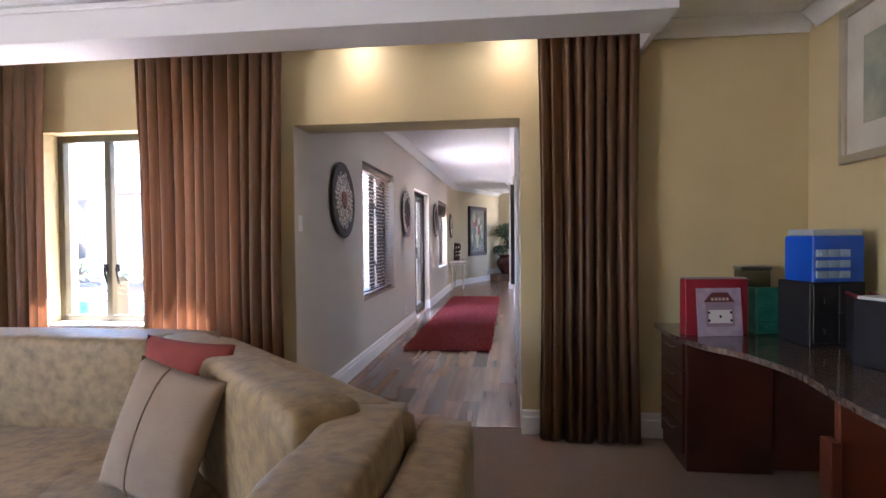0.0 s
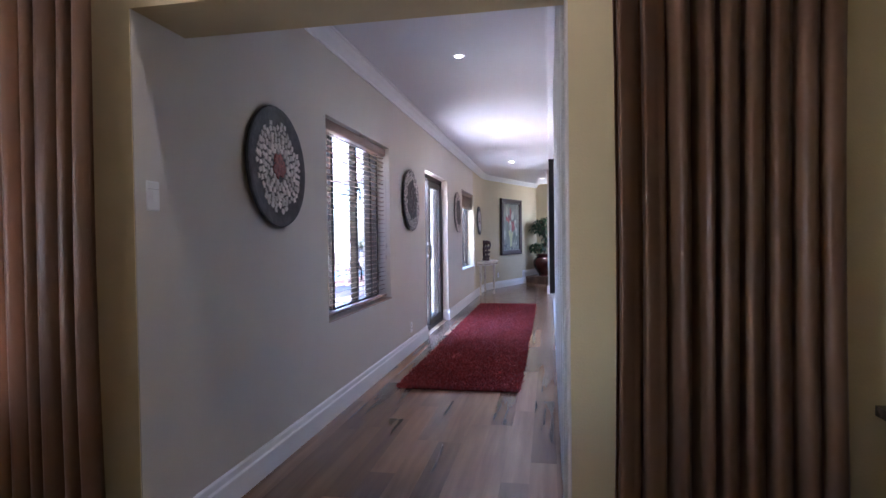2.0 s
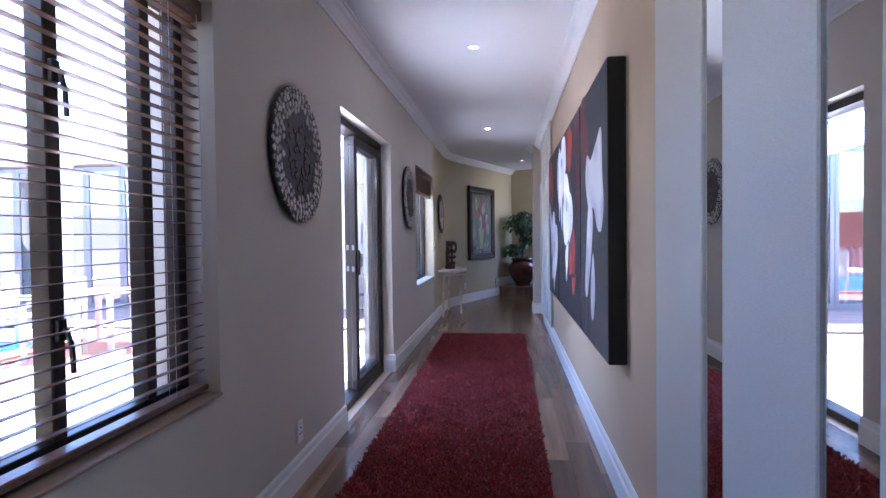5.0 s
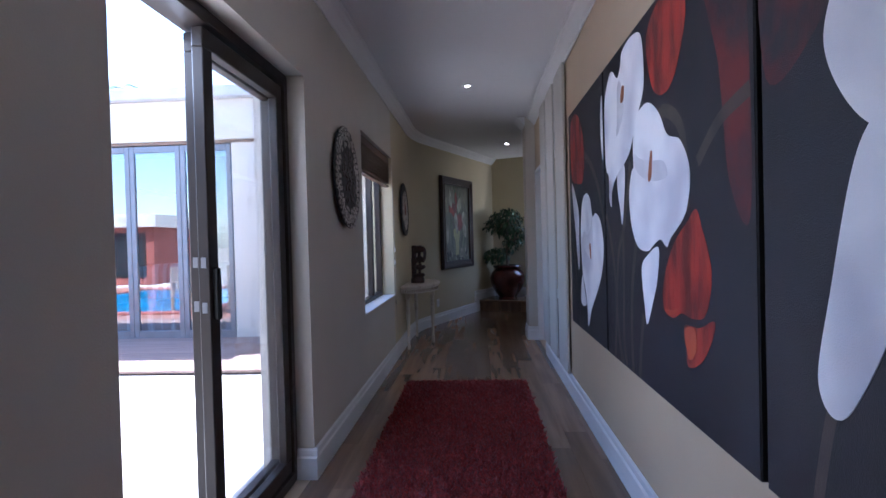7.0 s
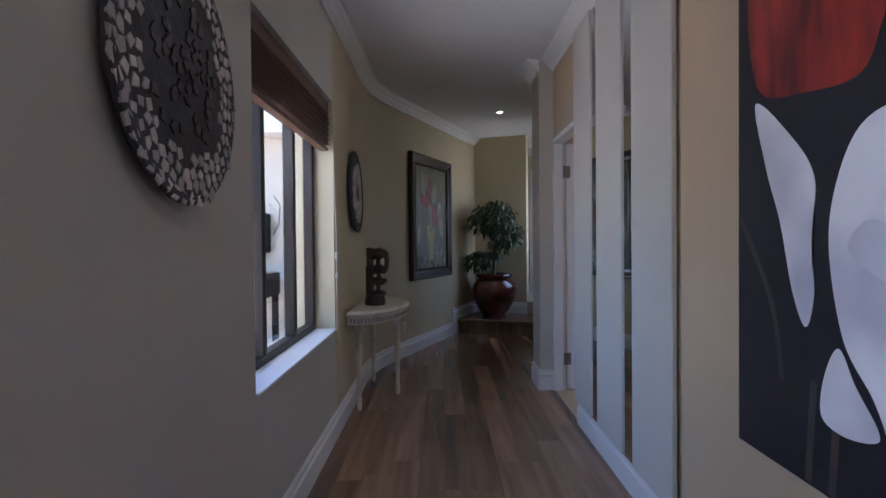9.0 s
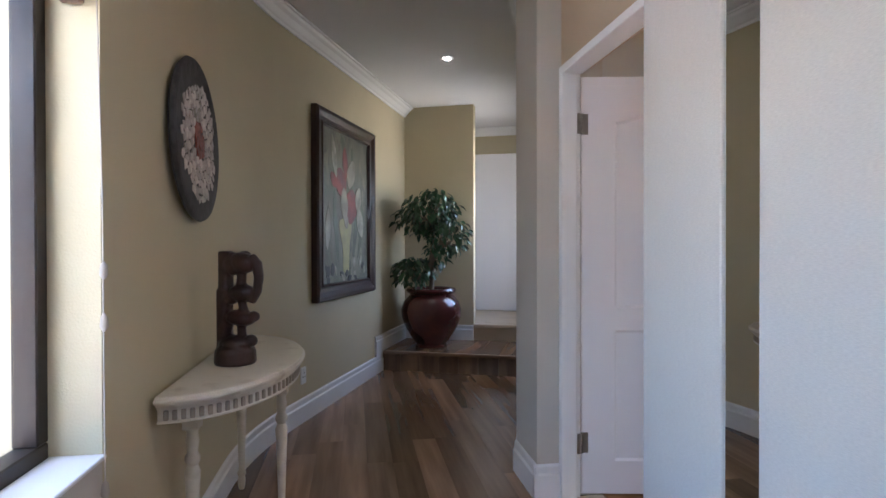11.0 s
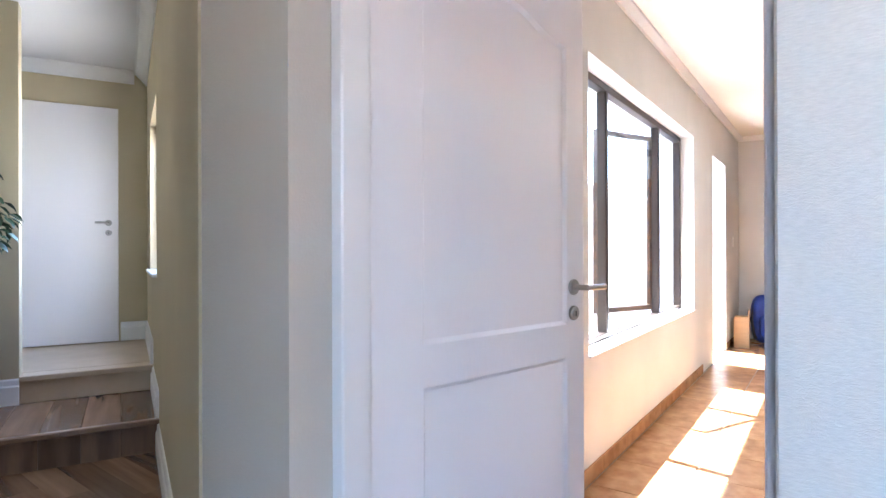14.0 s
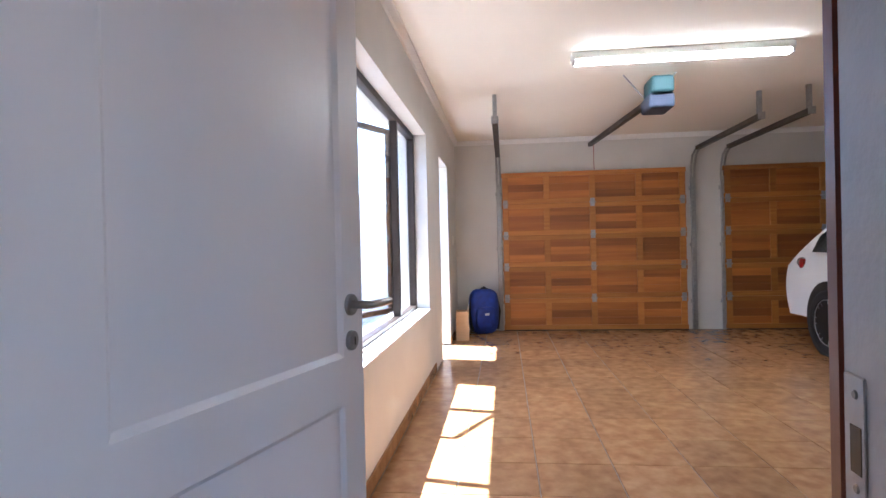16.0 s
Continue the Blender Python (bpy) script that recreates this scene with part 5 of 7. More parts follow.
part("motor_housing", box_bm(4.02, -vo - 0.19, 2.25, 4.32, -vo + 0.01, 2.37, 0.02), mat("blue-grey motor cover", (0.02, 0.026, 0.05), 0.6, spec=0.2, col2=(0.04, 0.05, 0.08), scale=6), opener, "blue-grey motor cover")
part("lamp_cover", box_bm(3.98, -vo - 0.18, 2.36, 4.26, 0.0 - vo, 2.50, 0.025), mat("teal diffuser", (0.016, 0.045, 0.052), 0.6, spec=0.2), opener, "teal diffuser")
for dy in (-0.10, 0.10):
    bm = bmesh.new()
    tube(bm, [(4.36, -vo - 0.08 + dy * 0.3, 2.39), (4.36, -vo - 0.08 + dy * 2.2, 2.62)], 0.008, 6)
    part("strap", bm, M_GALV, opener)
bm = bmesh.new()
tube(bm, [(6.9, -vo, 2.47), (6.91, -vo + 0.002, 2.3), (6.9, -vo, 2.14)], 0.004, 6)
part("release_cord", bm, mat("red cord", (0.3, 0.05, 0.04), 0.7), opener)
tubeL = thing("fluorescent_lamp", "lit double fluorescent batten lamp under the garage ceiling", "ceiling light", GAR @ pose(3.73, -2.0, 2.62))
part("batten", box_bm(-0.045, -0.80, -0.055, 0.045, 0.80, -0.001, 0.006), M_WPLASTIC, tubeL)
M_TUBE = mat("lit tube", (0.9, 0.9, 0.9), 0.4, emit=(1.0, 0.97, 0.85), power=4.0)
for dx in (-0.024, 0.024):
    bm = bmesh.new()
    tube(bm, [(dx, -0.77, -0.075), (dx, 0.77, -0.075)], 0.014, 12)
    part("tube", bm, M_TUBE, tubeL, "lit fluorescent tube", True)
for y in (-0.79, 0.77):
    part("end_cap", box_bm(-0.045, y, -0.092, 0.045, y + 0.02, -0.054, 0.004), M_WPLASTIC, tubeL)
la = window_light("tube light", GAR @ Vector((3.73, -2.0, 2.52)), GAR @ Vector((3.73, -2.0, 0)), 0.12, 1.5, 2.2, (1.0, 0.96, 0.86))
# garage window with an open sash
gw = glazed_frame("window_4", G_WIN[1] - G_WIN[0], G_WIN[3] - G_WIN[2], (0.62, 1.86), "bronze aluminium garage window with an open sash", "window", GAR @ pose(G_WIN[0], 0.14, G_WIN[2]), t=0.045, material=M_ALU)
gs = glazed_frame("window_sash", 0.62, 1.36, (), "bronze aluminium top-hung sash swung outwards", "window", GAR @ pose(G_WIN[0] + 1.86, 0.17, G_WIN[2] + 0.07, 0, 0, 155), t=0.04, d=0.035)
for z in (0.35, 1.0):
    casement_handle(gs, 0.55, z + 0.1)
structure("sill_garage", box_bm(G_WIN[0], -0.012, G_WIN[2] - 0.0, G_WIN[1], 0.11, G_WIN[2] + 0.012, 0.003), M_TRIM, "white painted garage sill", "sill", GAR)
# added pale strip: throws sunlight up through the garage window
structure("pavement_side", box_bm(0.6, 0.255, -0.12, 14, 1.549, -0.02), mat("pale bounce paving", (0.66, 0.64, 0.60), 0.85, scale=3, bump=0.2), "pale paving strip added to bounce sunlight into the garage", "pavement", GAR)
structure("wall_boundary", box_bm(1.9, 1.55, -0.2, 14, 1.75, 2.0, 0.01), mat("grey boundary plaster", (0.46, 0.44, 0.40), 0.9, scale=2, bump=0.3, bscale=70), "pale plastered boundary wall outside the garage", "wall", GAR)
# tiled skirting
M_TERRA = mat("terracotta tile", (0.41, 0.225, 0.10), 0.24, col2=(0.27, 0.13, 0.05), scale=11, detail=8, mix=(0.3, 0.7), rnd=0.09, bump=0.06, bscale=25, rvar=0.06)
sk = thing("tile_skirting", "terracotta tile skirting along the garage wall", "baseboard", GAR)
sk["kind"] = "structure"
bm = bmesh.new()
quad_box(bm, 0, -0.011, 0, 0.396, 0, 0.085, 0.002)
skm = finish("skirting_tile", bm, M_TERRA)
u = 0.2
while u < 4.6:
    o = new("skirting_tile", skm)
    o.parent = sk
    o.matrix_basis = pose(u, -0.0005, 0)
    u += 0.4
u = G_DOOR[1]
while u < 6.8:
    o = new("skirting_tile", skm)
    o.parent = sk
    o.matrix_basis = pose(u, -0.0005, 0)
    u += 0.4
wall_plate("light_switch", "white plastic light switch in the garage", "switch", GAR @ pose(6.60, 0, 1.25))
# blue backpack and a brown box by the door
M_BLUE = mat("blue nylon", (0.012, 0.045, 0.30), 0.55, col2=(0.008, 0.025, 0.18), scale=12, bump=0.25, bscale=40)
M_BLKF = mat("black fabric", (0.012, 0.012, 0.014), 0.75, bump=0.2, bscale=200)
bag = thing("backpack", "blue and black backpack leaning on the garage wall", "bag", GAR @ pose(6.85, -0.37, 0, 0, 0, -70))


def pillow_block(bm, w, d, h, n=10, pw=0.5, m=None):
    """A soft rounded block: superellipsoid."""
    vs = []
    grid = []
    for i in range(n + 1):
        th = -math.pi / 2 + math.pi * i / n
        row = []
        for j in range(2 * n):
            ph = 2 * math.pi * j / (2 * n)
            f = lambda c, p: math.copysign(abs(c) ** p, c)
            x = w / 2 * f(math.cos(th), pw) * f(math.cos(ph), pw)
            y = d / 2 * f(math.cos(th), pw) * f(math.sin(ph), pw)
            z = h / 2 * f(math.sin(th), pw)
            v = bm.verts.new((x, y, z))
            row.append(v)
            vs.append(v)
        grid.append(row)
    for a, b in zip(grid, grid[1:]):
        for j in range(2 * n):
            bm.faces.new((a[j], a[(j + 1) % (2 * n)], b[(j + 1) % (2 * n)], b[j]))
    bmesh.ops.remove_doubles(bm, verts=vs, dist=1e-5)
    vs = [v for v in vs if v.is_valid]
    if m is not None:
        bmesh.ops.transform(bm, matrix=m, verts=vs)
    return vs


bm = bmesh.new()
pillow_block(bm, 0.40, 0.22, 0.60, 10, 0.55, pose(0, 0, 0.302))
part("body", bm, M_BLUE, bag, "", True)
bm = bmesh.new()
pillow_block(bm, 0.28, 0.10, 0.30, 8, 0.5, pose(0, -0.10, 0.22))
part("front_pocket", bm, M_BLUE, bag, "", True)
bm = bmesh.new()
tube(bm, [(-0.17, -0.06, 0.06), (-0.205, -0.04, 0.30), (-0.16, -0.03, 0.52), (0, -0.02, 0.615), (0.16, -0.03, 0.52), (0.205, -0.04, 0.30), (0.17, -0.06, 0.06)], 0.022, 8)
part("black_trim", bm, M_BLKF, bag, "black fabric trim", True)
part("label_patch", box_bm(-0.03, -0.155, 0.26, 0.03, -0.150, 0.29, 0.001), M_WPLASTIC, bag, "white patch")
box = thing("wooden_box", "small upright brown wooden box on the tiled floor", "box", GAR @ pose(6.42, -0.12, 0, 0, 0, 4))
M_BOXW = mat("pale brown wood", (0.38, 0.24, 0.12), 0.6, scale=5, stretch=(1, 1, 8), detail=8)
part("side_board", box_bm(-0.11, -0.08, 0, -0.09, 0.08, 0.36, 0.002), M_BOXW, box)
part("side_board", box_bm(0.09, -0.08, 0, 0.11, 0.08, 0.36, 0.002), M_BOXW, box)
part("front_board", box_bm(-0.0895, -0.08, 0, 0.0895, -0.065, 0.34, 0.002), M_BOXW, box)
part("back_board", box_bm(-0.0895, 0.065, 0, 0.0895, 0.08, 0.34, 0.002), M_BOXW, box)
bm = bmesh.new()
prism(bm, [(-0.09, 0.0), (0.09, 0.0), (0.06, 0.10), (-0.06, 0.10)], 0, 0.012)
part("gable", bm, M_BOXW, box, "", False, pose(0, -0.066, 0.34, 90))

# ---- white car ----
M_CARW = mat("white car lacquer", (0.72, 0.72, 0.71), 0.25, coat=0.6, col2=(0.70, 0.70, 0.69))
car = thing("parked_car", "white estate car reversed up to the timber garage door", "car", GAR @ pose(3.91, -4.76, 0))
prof = [(-2.25, 0.32), (-2.32, 0.55), (-2.22, 0.80), (-1.2, 0.98), (-0.55, 1.42), (0.2, 1.50), (1.3, 1.48), (1.75, 1.28), (2.12, 1.02), (2.28, 0.80), (2.30, 0.55), (2.22, 0.34)]
bm = bmesh.new()
sec = []
for yy, ins, dz in ((-0.91, 0.26, 0.04), (-0.93, 0.18, 0.0), (-0.82, 0.05, 0.0), (-0.5, 0.0, 0.0), (0.5, 0.0, 0.0), (0.82, 0.05, 0.0), (0.93, 0.18, 0.0), (0.91, 0.26, 0.04)):
    row = []
    for x, z in spline([(a, b) for a, b in prof], 5, False):
        t = max(0.0, (z - 0.95) / 0.55)
        row.append(bm.verts.new((x * (1 - ins * 0.25), yy * (1 - 0.2 * t), z - ins * (0.22 if z > 0.9 else 0))))
    sec.append(row)
for a, b in zip(sec, sec[1:]):
    for i in range(len(a) - 1):
        bm.faces.new((a[i], a[i + 1], b[i + 1], b[i]))
bm.faces.new(sec[0])
bm.faces.new(sec[-1][::-1])
part("body", bm, M_CARW, car, "", True, angle=35)
M_DGL = mat("dark car glass", (0.01, 0.012, 0.013), 0.06, spec=0.7)
M_TYRE = mat("black tyre rubber", (0.015, 0.015, 0.016), 0.8, bump=0.3, bscale=80)
M_RIM = mat("silver alloy", (0.5, 0.5, 0.5), 0.3, metal=0.9)
for s in (1, -1):
    bm = bmesh.new()
    pts = [(-0.75, 1.02), (-0.35, 1.36), (0.2, 1.43), (1.2, 1.40), (1.65, 1.2), (1.7, 1.03)]
    f = [bm.verts.new((x, s * (0.925 * (1 - 0.2 * max(0, (z - 0.95) / 0.55)) + 0.006), z)) for x, z in pts]
    b = [bm.verts.new((x, s * (0.88 * (1 - 0.2 * max(0, (z - 0.95) / 0.55))), z)) for x, z in pts]
    bm.faces.new(f)
    for i in range(len(f)):
        bm.faces.new((f[i], f[(i + 1) % len(f)], b[(i + 1) % len(f)], b[i]))
    part("side_glass", bm, M_DGL, car, "dark side glass")
    bm = bmesh.new()
    pillow_block(bm, 0.36, 0.12, 0.15, 6, 0.6, pose(2.02, s * 0.84, 0.90, 0, 0, -12 * s))
    part("tail_light", bm, mat("red tail lens", (0.25, 0.01, 0.01), 0.15, coat=0.5), car, "red tail light", True)
    for x in (1.36, -1.42):
        # black disc on the uncut body, drawn as the shade inside the arch
        bm = bmesh.new()
        lathe(bm, [(0.36, -0.01), (0.385, 0.0), (0.385, 0.03), (0.35, 0.035)], 32, pose(x, s * 0.915, 0.36, -90 * s), cap=True)
        part("wheel_arch_dark", bm, M_BLACKIRON, car, "", True)
        wh = new("wheel")
        wh.parent = car
        wh.matrix_basis = pose(x, s * 0.86, 0.335, -90 * s)
        bm = bmesh.new()
        lathe(bm, [(0.225, -0.10), (0.31, -0.10), (0.333, -0.07), (0.335, 0.06), (0.318, 0.09), (0.30, 0.098), (0.235, 0.10), (0.225, 0.07)], 40, cap=False)
        part("tyre", bm, M_TYRE, wh, "black tyre", True)
        bm = bmesh.new()
        lathe(bm, [(0.23, -0.05), (0.24, 0.085), (0.225, 0.093), (0.212, 0.08), (0.205, 0.02)], 40, cap=False)
        lathe(bm, [(0.05, 0.02), (0.05, 0.075), (0.03, 0.085)], 20)
        for k in range(7):
            for d in (-0.11, 0.11):
                a = 2 * math.pi * k / 7 + d
                tube(bm, [(0.035 * math.cos(a), 0.035 * math.sin(a), 0.07), (0.215 * math.cos(a + d * 0.4), 0.215 * math.sin(a + d * 0.4), 0.082)], 0.011, 6)
        lathe(bm, [(0.2, 0.0), (0.12, 0.005)], 24)
        part("rim", bm, M_RIM, wh, "silver multi-spoke rim", True)
part("rear_bumper", box_bm(2.05, -0.86, 0.36, 2.33, 0.86, 0.52, 0.04), M_CARW, car)
part("number_plate", box_bm(2.29, -0.26, 0.60, 2.315, 0.26, 0.71, 0.003), mat("plate yellow", (0.6, 0.5, 0.12), 0.5), car)

# ---- living room ----
M_CURT = mat("bronze satin curtain", (0.31, 0.168, 0.086), 0.34, col2=(0.22, 0.115, 0.058), scale=2, stretch=(5, 5, 0.3), bump=0.15, bscale=150, sheen=0.12)


def curtain(x0, x1, y, z0, z1, folds, seed, label):
    """A hanging curtain with its own uneven pleats."""
    rng = random.Random(seed)
    ob = thing("curtain", label, "curtain", None, "bronze curtains")
    bm = bmesh.new()
    n, m = folds * 12, 14
    ph = [rng.uniform(-0.5, 0.5) for _ in range(folds + 2)]
    am = [rng.uniform(0.5, 1.25) for _ in range(folds + 2)]
    prev = None
    for j in range(m + 1):
        t = j / m
        row = []
        for i in range(n + 1):
            s = i / n
            k = s * folds
            f = int(min(k, folds - 1))
            a = am[f] * (1 - (k - f)) + am[f + 1] * (k - f)
            amp = 0.045 * a * (0.65 + 0.35 * t)
            w = math.sin(2 * math.pi * (k + 0.35 * ph[f] * math.sin(math.pi * (k - f)) + 0.05 * math.sin(3 * t + f)))
            w = math.copysign(abs(w) ** 0.8, w)
            c = (x0 + x1) / 2
            wid = 1.0 - 0.04 * math.sin(math.pi * t) + 0.01 * math.sin(5 * t + seed)
            row.append(bm.verts.new((c + (x0 + (x1 - x0) * s - c) * wid + 0.012 * math.sin(2 * math.pi * k + 1.2), y + amp * w, z1 + (z0 - z1) * t + (0.006 * math.sin(k * 4) if j == m else 0))))
        if prev:
            for i in range(n):
                bm.faces.new((prev[i], prev[i + 1], row[i + 1], row[i]))
        prev = row
    bmesh.ops.solidify(bm, geom=bm.faces[:], thickness=0.003)
    part("cloth", bm, M_CURT, ob, "", True, angle=180)
    bm = bmesh.new()
    quad_box(bm, x0 - 0.03, y - 0.012, z1 + 0.005, x1 + 0.03, y + 0.012, z1 + 0.03, 0.003)
    part("track", bm, M_WPLASTIC, ob, "white curtain track")
    return ob


curtain(-2.62, -1.53, 4.56, 0.02, 2.70, 13, 1, "bronze satin curtain in deep folds beside the opening")
curtain(0.215, 0.86, 4.57, 0.012, 2.70, 9, 2, "bronze satin curtain in deep folds by the desk")
curtain(-4.3, -3.34, 4.58, 0.02, 2.70, 11, 5, "bronze satin curtain drawn beside the bright window")
lw = glazed_frame("window_5", LWIN[1] - LWIN[0], LWIN[3] - LWIN[2], (0.42, 0.98), "bronze aluminium living room window", "window", pose(LWIN[0], LIV + 0.17, LWIN[2]), t=0.05, material=mat("olive bronze frame", (0.10, 0.085, 0.05), 0.4, metal=0.3))
for x in (0.40, 0.50):
    casement_handle(lw, x, 0.42)
structure("sill_living", box_bm(LWIN[0], LIV - 0.03, LWIN[2] - 0.02, LWIN[1], LIV + 0.14, LWIN[2] + 0.004, 0.004), M_TRIM, "white painted window sill", "sill")
for x in (-0.98, 0.05):
    lamp_light("pocket downlight", (x, LIV - 0.16, 2.70), (x, LIV - 0.02, 1.9), 0.16, (1.0, 0.54, 0.13), 0.06, 95)
    downlight(x, LIV - 0.18)

# the two mottled tones put the nap's sheen patches into the colour
M_SUEDE = mat("gold-beige suede", (0.30, 0.198, 0.080), 0.6, col2=(0.15, 0.094, 0.034), scale=16, detail=9, mix=(0.30, 0.62), bump=0.55, bscale=22, sheen=0.12, rvar=0.15)
sofa = thing("corner_sofa", "gold-beige suede corner sofa with loose back cushions", "sofa")


def soft_box(x0, y0, z0, x1, y1, z1, r=0.06, m=None, puff=0.02):
    """An upholstered block with rounded, slightly swollen faces."""
    bm = bmesh.new()
    w, d, h = x1 - x0, y1 - y0, z1 - z0
    bmesh.ops.create_cube(bm, size=1.0)
    bmesh.ops.subdivide_edges(bm, edges=bm.edges[:], cuts=9, use_grid_fill=True)
    for v in bm.verts:
        p = Vector((v.co.x * w, v.co.y * d, v.co.z * h))
        q = Vector((max(-w / 2 + r, min(w / 2 - r, p.x)), max(-d / 2 + r, min(d / 2 - r, p.y)), max(-h / 2 + r, min(h / 2 - r, p.z))))
        e = p - q
        if e.length > 1e-6:
            e = e.normalized() * r
        f = (1 - (2 * v.co.x) ** 2) * (1 - (2 * v.co.y) ** 2) + (1 - (2 * v.co.y) ** 2) * (1 - (2 * v.co.z) ** 2) + (1 - (2 * v.co.x) ** 2) * (1 - (2 * v.co.z) ** 2)
        nn = noise.noise(Vector((p.x * 5 + x0, p.y * 5 + y0, p.z * 5))) * 0.012
        o = q + e
        v.co = o + (o.normalized() * (puff * min(f, 1.0) + nn))
    bmesh.ops.translate(bm, verts=bm.verts, vec=((x0 + x1) / 2, (y0 + y1) / 2, (z0 + z1) / 2))
    if m is not None:
        bmesh.ops.transform(bm, matrix=m, verts=bm.verts)
    return bm


for nm, a in (("base", (-3.9, 2.70, 0.05, -1.60, 3.86, 0.28)), ("base", (-1.75, 1.45, 0.05, -0.34, 2.90, 0.28)), ("back", (-3.9, 3.64, 0.10, -1.62, 3.90, 0.835)),
              ("seat_cushion", (-2.95, 2.62, 0.20, -1.70, 3.50, 0.395)), ("seat_cushion", (-3.9, 2.62, 0.20, -2.96, 3.50, 0.395)), ("seat_cushion", (-1.69, 1.45, 0.20, -0.74, 2.75, 0.385)),
              ("back_cushion", (-2.95, 3.44, 0.34, -1.72, 3.67, 0.855)), ("back_cushion", (-3.9, 3.44, 0.34, -2.96, 3.67, 0.85)),
              ("arm", (-0.55, 1.35, 0.10, -0.30, 2.74, 0.80)), ("outer_arm", (-0.295, 1.55, 0.05, -0.09, 2.88, 0.70))):
    part(nm, soft_box(*a, 0.035, None, 0.008), M_SUEDE, sofa, "", True, angle=180)
diag = pose(-1.66, 3.92, 0, 0, 0, -44.5)
part("corner_seat", soft_box(0.05, -1.25, 0.08, 1.60, -0.30, 0.385, 0.04, diag, 0.008), M_SUEDE, sofa, "", True, angle=180)
part("back", soft_box(0.0, -0.15, 0.05, 1.92, 0.06, 0.80, 0.05, diag, 0.008), M_SUEDE, sofa, "", True, angle=180)
part("back_cushion", soft_box(0.04, -0.36, 0.32, 1.84, -0.10, 0.855, 0.05, diag, 0.012), M_SUEDE, sofa, "", True, angle=180)


def cushion(name, label, w, h, t, m, material, seams):
    ob = thing(name, label, "cushion", m)
    bm = bmesh.new()
    n = 18
    for side in (-1, 1):
        g = [[bm.verts.new(((i / n - 0.5) * w * (1 - 0.05 * math.sin(math.pi * j / n)), side * t / 2 * (max(0.0, math.sin(math.pi * i / n) * math.sin(math.pi * j / n)) ** 0.4 + 0.04 * noise.noise(Vector((i * 0.4, j * 0.4, side)))), (j / n - 0.5) * h * (1 - 0.05 * math.sin(math.pi * i / n)))) for i in range(n + 1)] for j in range(n + 1)]
        for j in range(n):
            for i in range(n):
                bm.faces.new((g[j][i], g[j][i + 1], g[j + 1][i + 1], g[j + 1][i]))
    bmesh.ops.remove_doubles(bm, verts=bm.verts, dist=0.004)
    part("cover", bm, material, ob, "", True, angle=180)
    for x in seams:
        bm = bmesh.new()
        tube(bm, [(x * w, -t / 2 * max(0.02, math.sin(math.pi * j / 14) * math.sin(math.pi * (x + 0.5))) ** 0.4 - 0.001, (j / 14 - 0.5) * h * 0.95) for j in range(15)], 0.004, 6)
        part("seam", bm, material, ob, "", True)
    return ob


cushion("throw_cushion", "beige linen throw cushion with a raised seam", 0.46, 0.50, 0.15, pose(-1.27, 2.78, 0.625, -18, 8, -18), mat("beige linen", (0.30, 0.215, 0.14), 0.9, bump=0.3, bscale=250, scale=9), (-0.1,))
cushion("throw_cushion", "rust red throw cushion behind the beige one", 0.46, 0.46, 0.13, pose(-1.36, 3.05, 0.70, -14, 3, -10), mat("rust red fabric", (0.26, 0.045, 0.028), 0.85, bump=0.3, bscale=250, scale=9), ())

# added warm fill lamp in the unseen west opening, to brighten the room
window_light("living fill", (-5.1, 0.1, 1.4), (0, 0.1, 1.1), 2.4, 1.3, 2.5, (1.0, 0.93, 0.80))
# desk along the east wall
M_CHERRY = mat("dark cherry veneer", (0.115, 0.030, 0.016), 0.3, col2=(0.06, 0.016, 0.010), scale=4, detail=8, stretch=(1, 6, 0.6), coat=0.3)
M_GRAN = mat("brown polished granite", (0.17, 0.12, 0.085), 0.12, col2=(0.075, 0.052, 0.040), scale=38, detail=8, mix=(0.38, 0.62), coat=0.4)
desk = thing("corner_desk", "dark cherry corner desk with a curved granite top", "desk")
bm = bmesh.new()
curve = spline([(0.985, 4.66), (0.98, 4.25), (1.05, 3.95), (1.17, 3.72), (1.24, 3.35), (1.20, 2.85), (1.22, 2.35), (1.22, 1.9)], 8, False)
prism(bm, [(1.94, 1.9), (1.94, 4.685), (0.985, 4.685)] + [tuple(p) for p in curve], 0.745, 0.775)
part("granite_top", bm, M_GRAN, desk, "brown polished granite top")
part("drawer_unit", box_bm(1.035, 4.16, 0.0, 1.50, 4.665, 0.744, 0.003), M_CHERRY, desk)
for i in range(4):
    z0 = 0.09 + i * 0.162
    d = part("drawer_front", box_bm(1.018, 4.19, z0, 1.036, 4.64, z0 + 0.155, 0.003), M_CHERRY, desk)
    bm = bmesh.new()
    tube(bm, [(1.018, 4.33, z0 + 0.11), (0.995, 4.335, z0 + 0.11), (0.995, 4.50, z0 + 0.11), (1.018, 4.505, z0 + 0.11)], 0.004, 8)
    part("drawer_handle", bm, M_STEEL, d, "thin steel handle", True)
part("back_panel", box_bm(1.50, 4.18, 0.02, 1.935, 4.20, 0.744, 0.002), M_CHERRY, desk)
part("end_panel", box_bm(1.46, 2.30, 0.0, 1.935, 2.34, 0.744, 0.003), M_CHERRY, desk)
part("end_panel", box_bm(1.275, 3.10, 0.0, 1.93, 3.14, 0.744, 0.003), mat("red cherry panel", (0.20, 0.045, 0.02), 0.35, scale=4, stretch=(1, 6, 0.6)), desk)
part("support_post", box_bm(1.232, 3.08, 0.0, 1.274, 3.16, 0.57, 0.004), bpy.data.materials["red cherry panel"], desk)
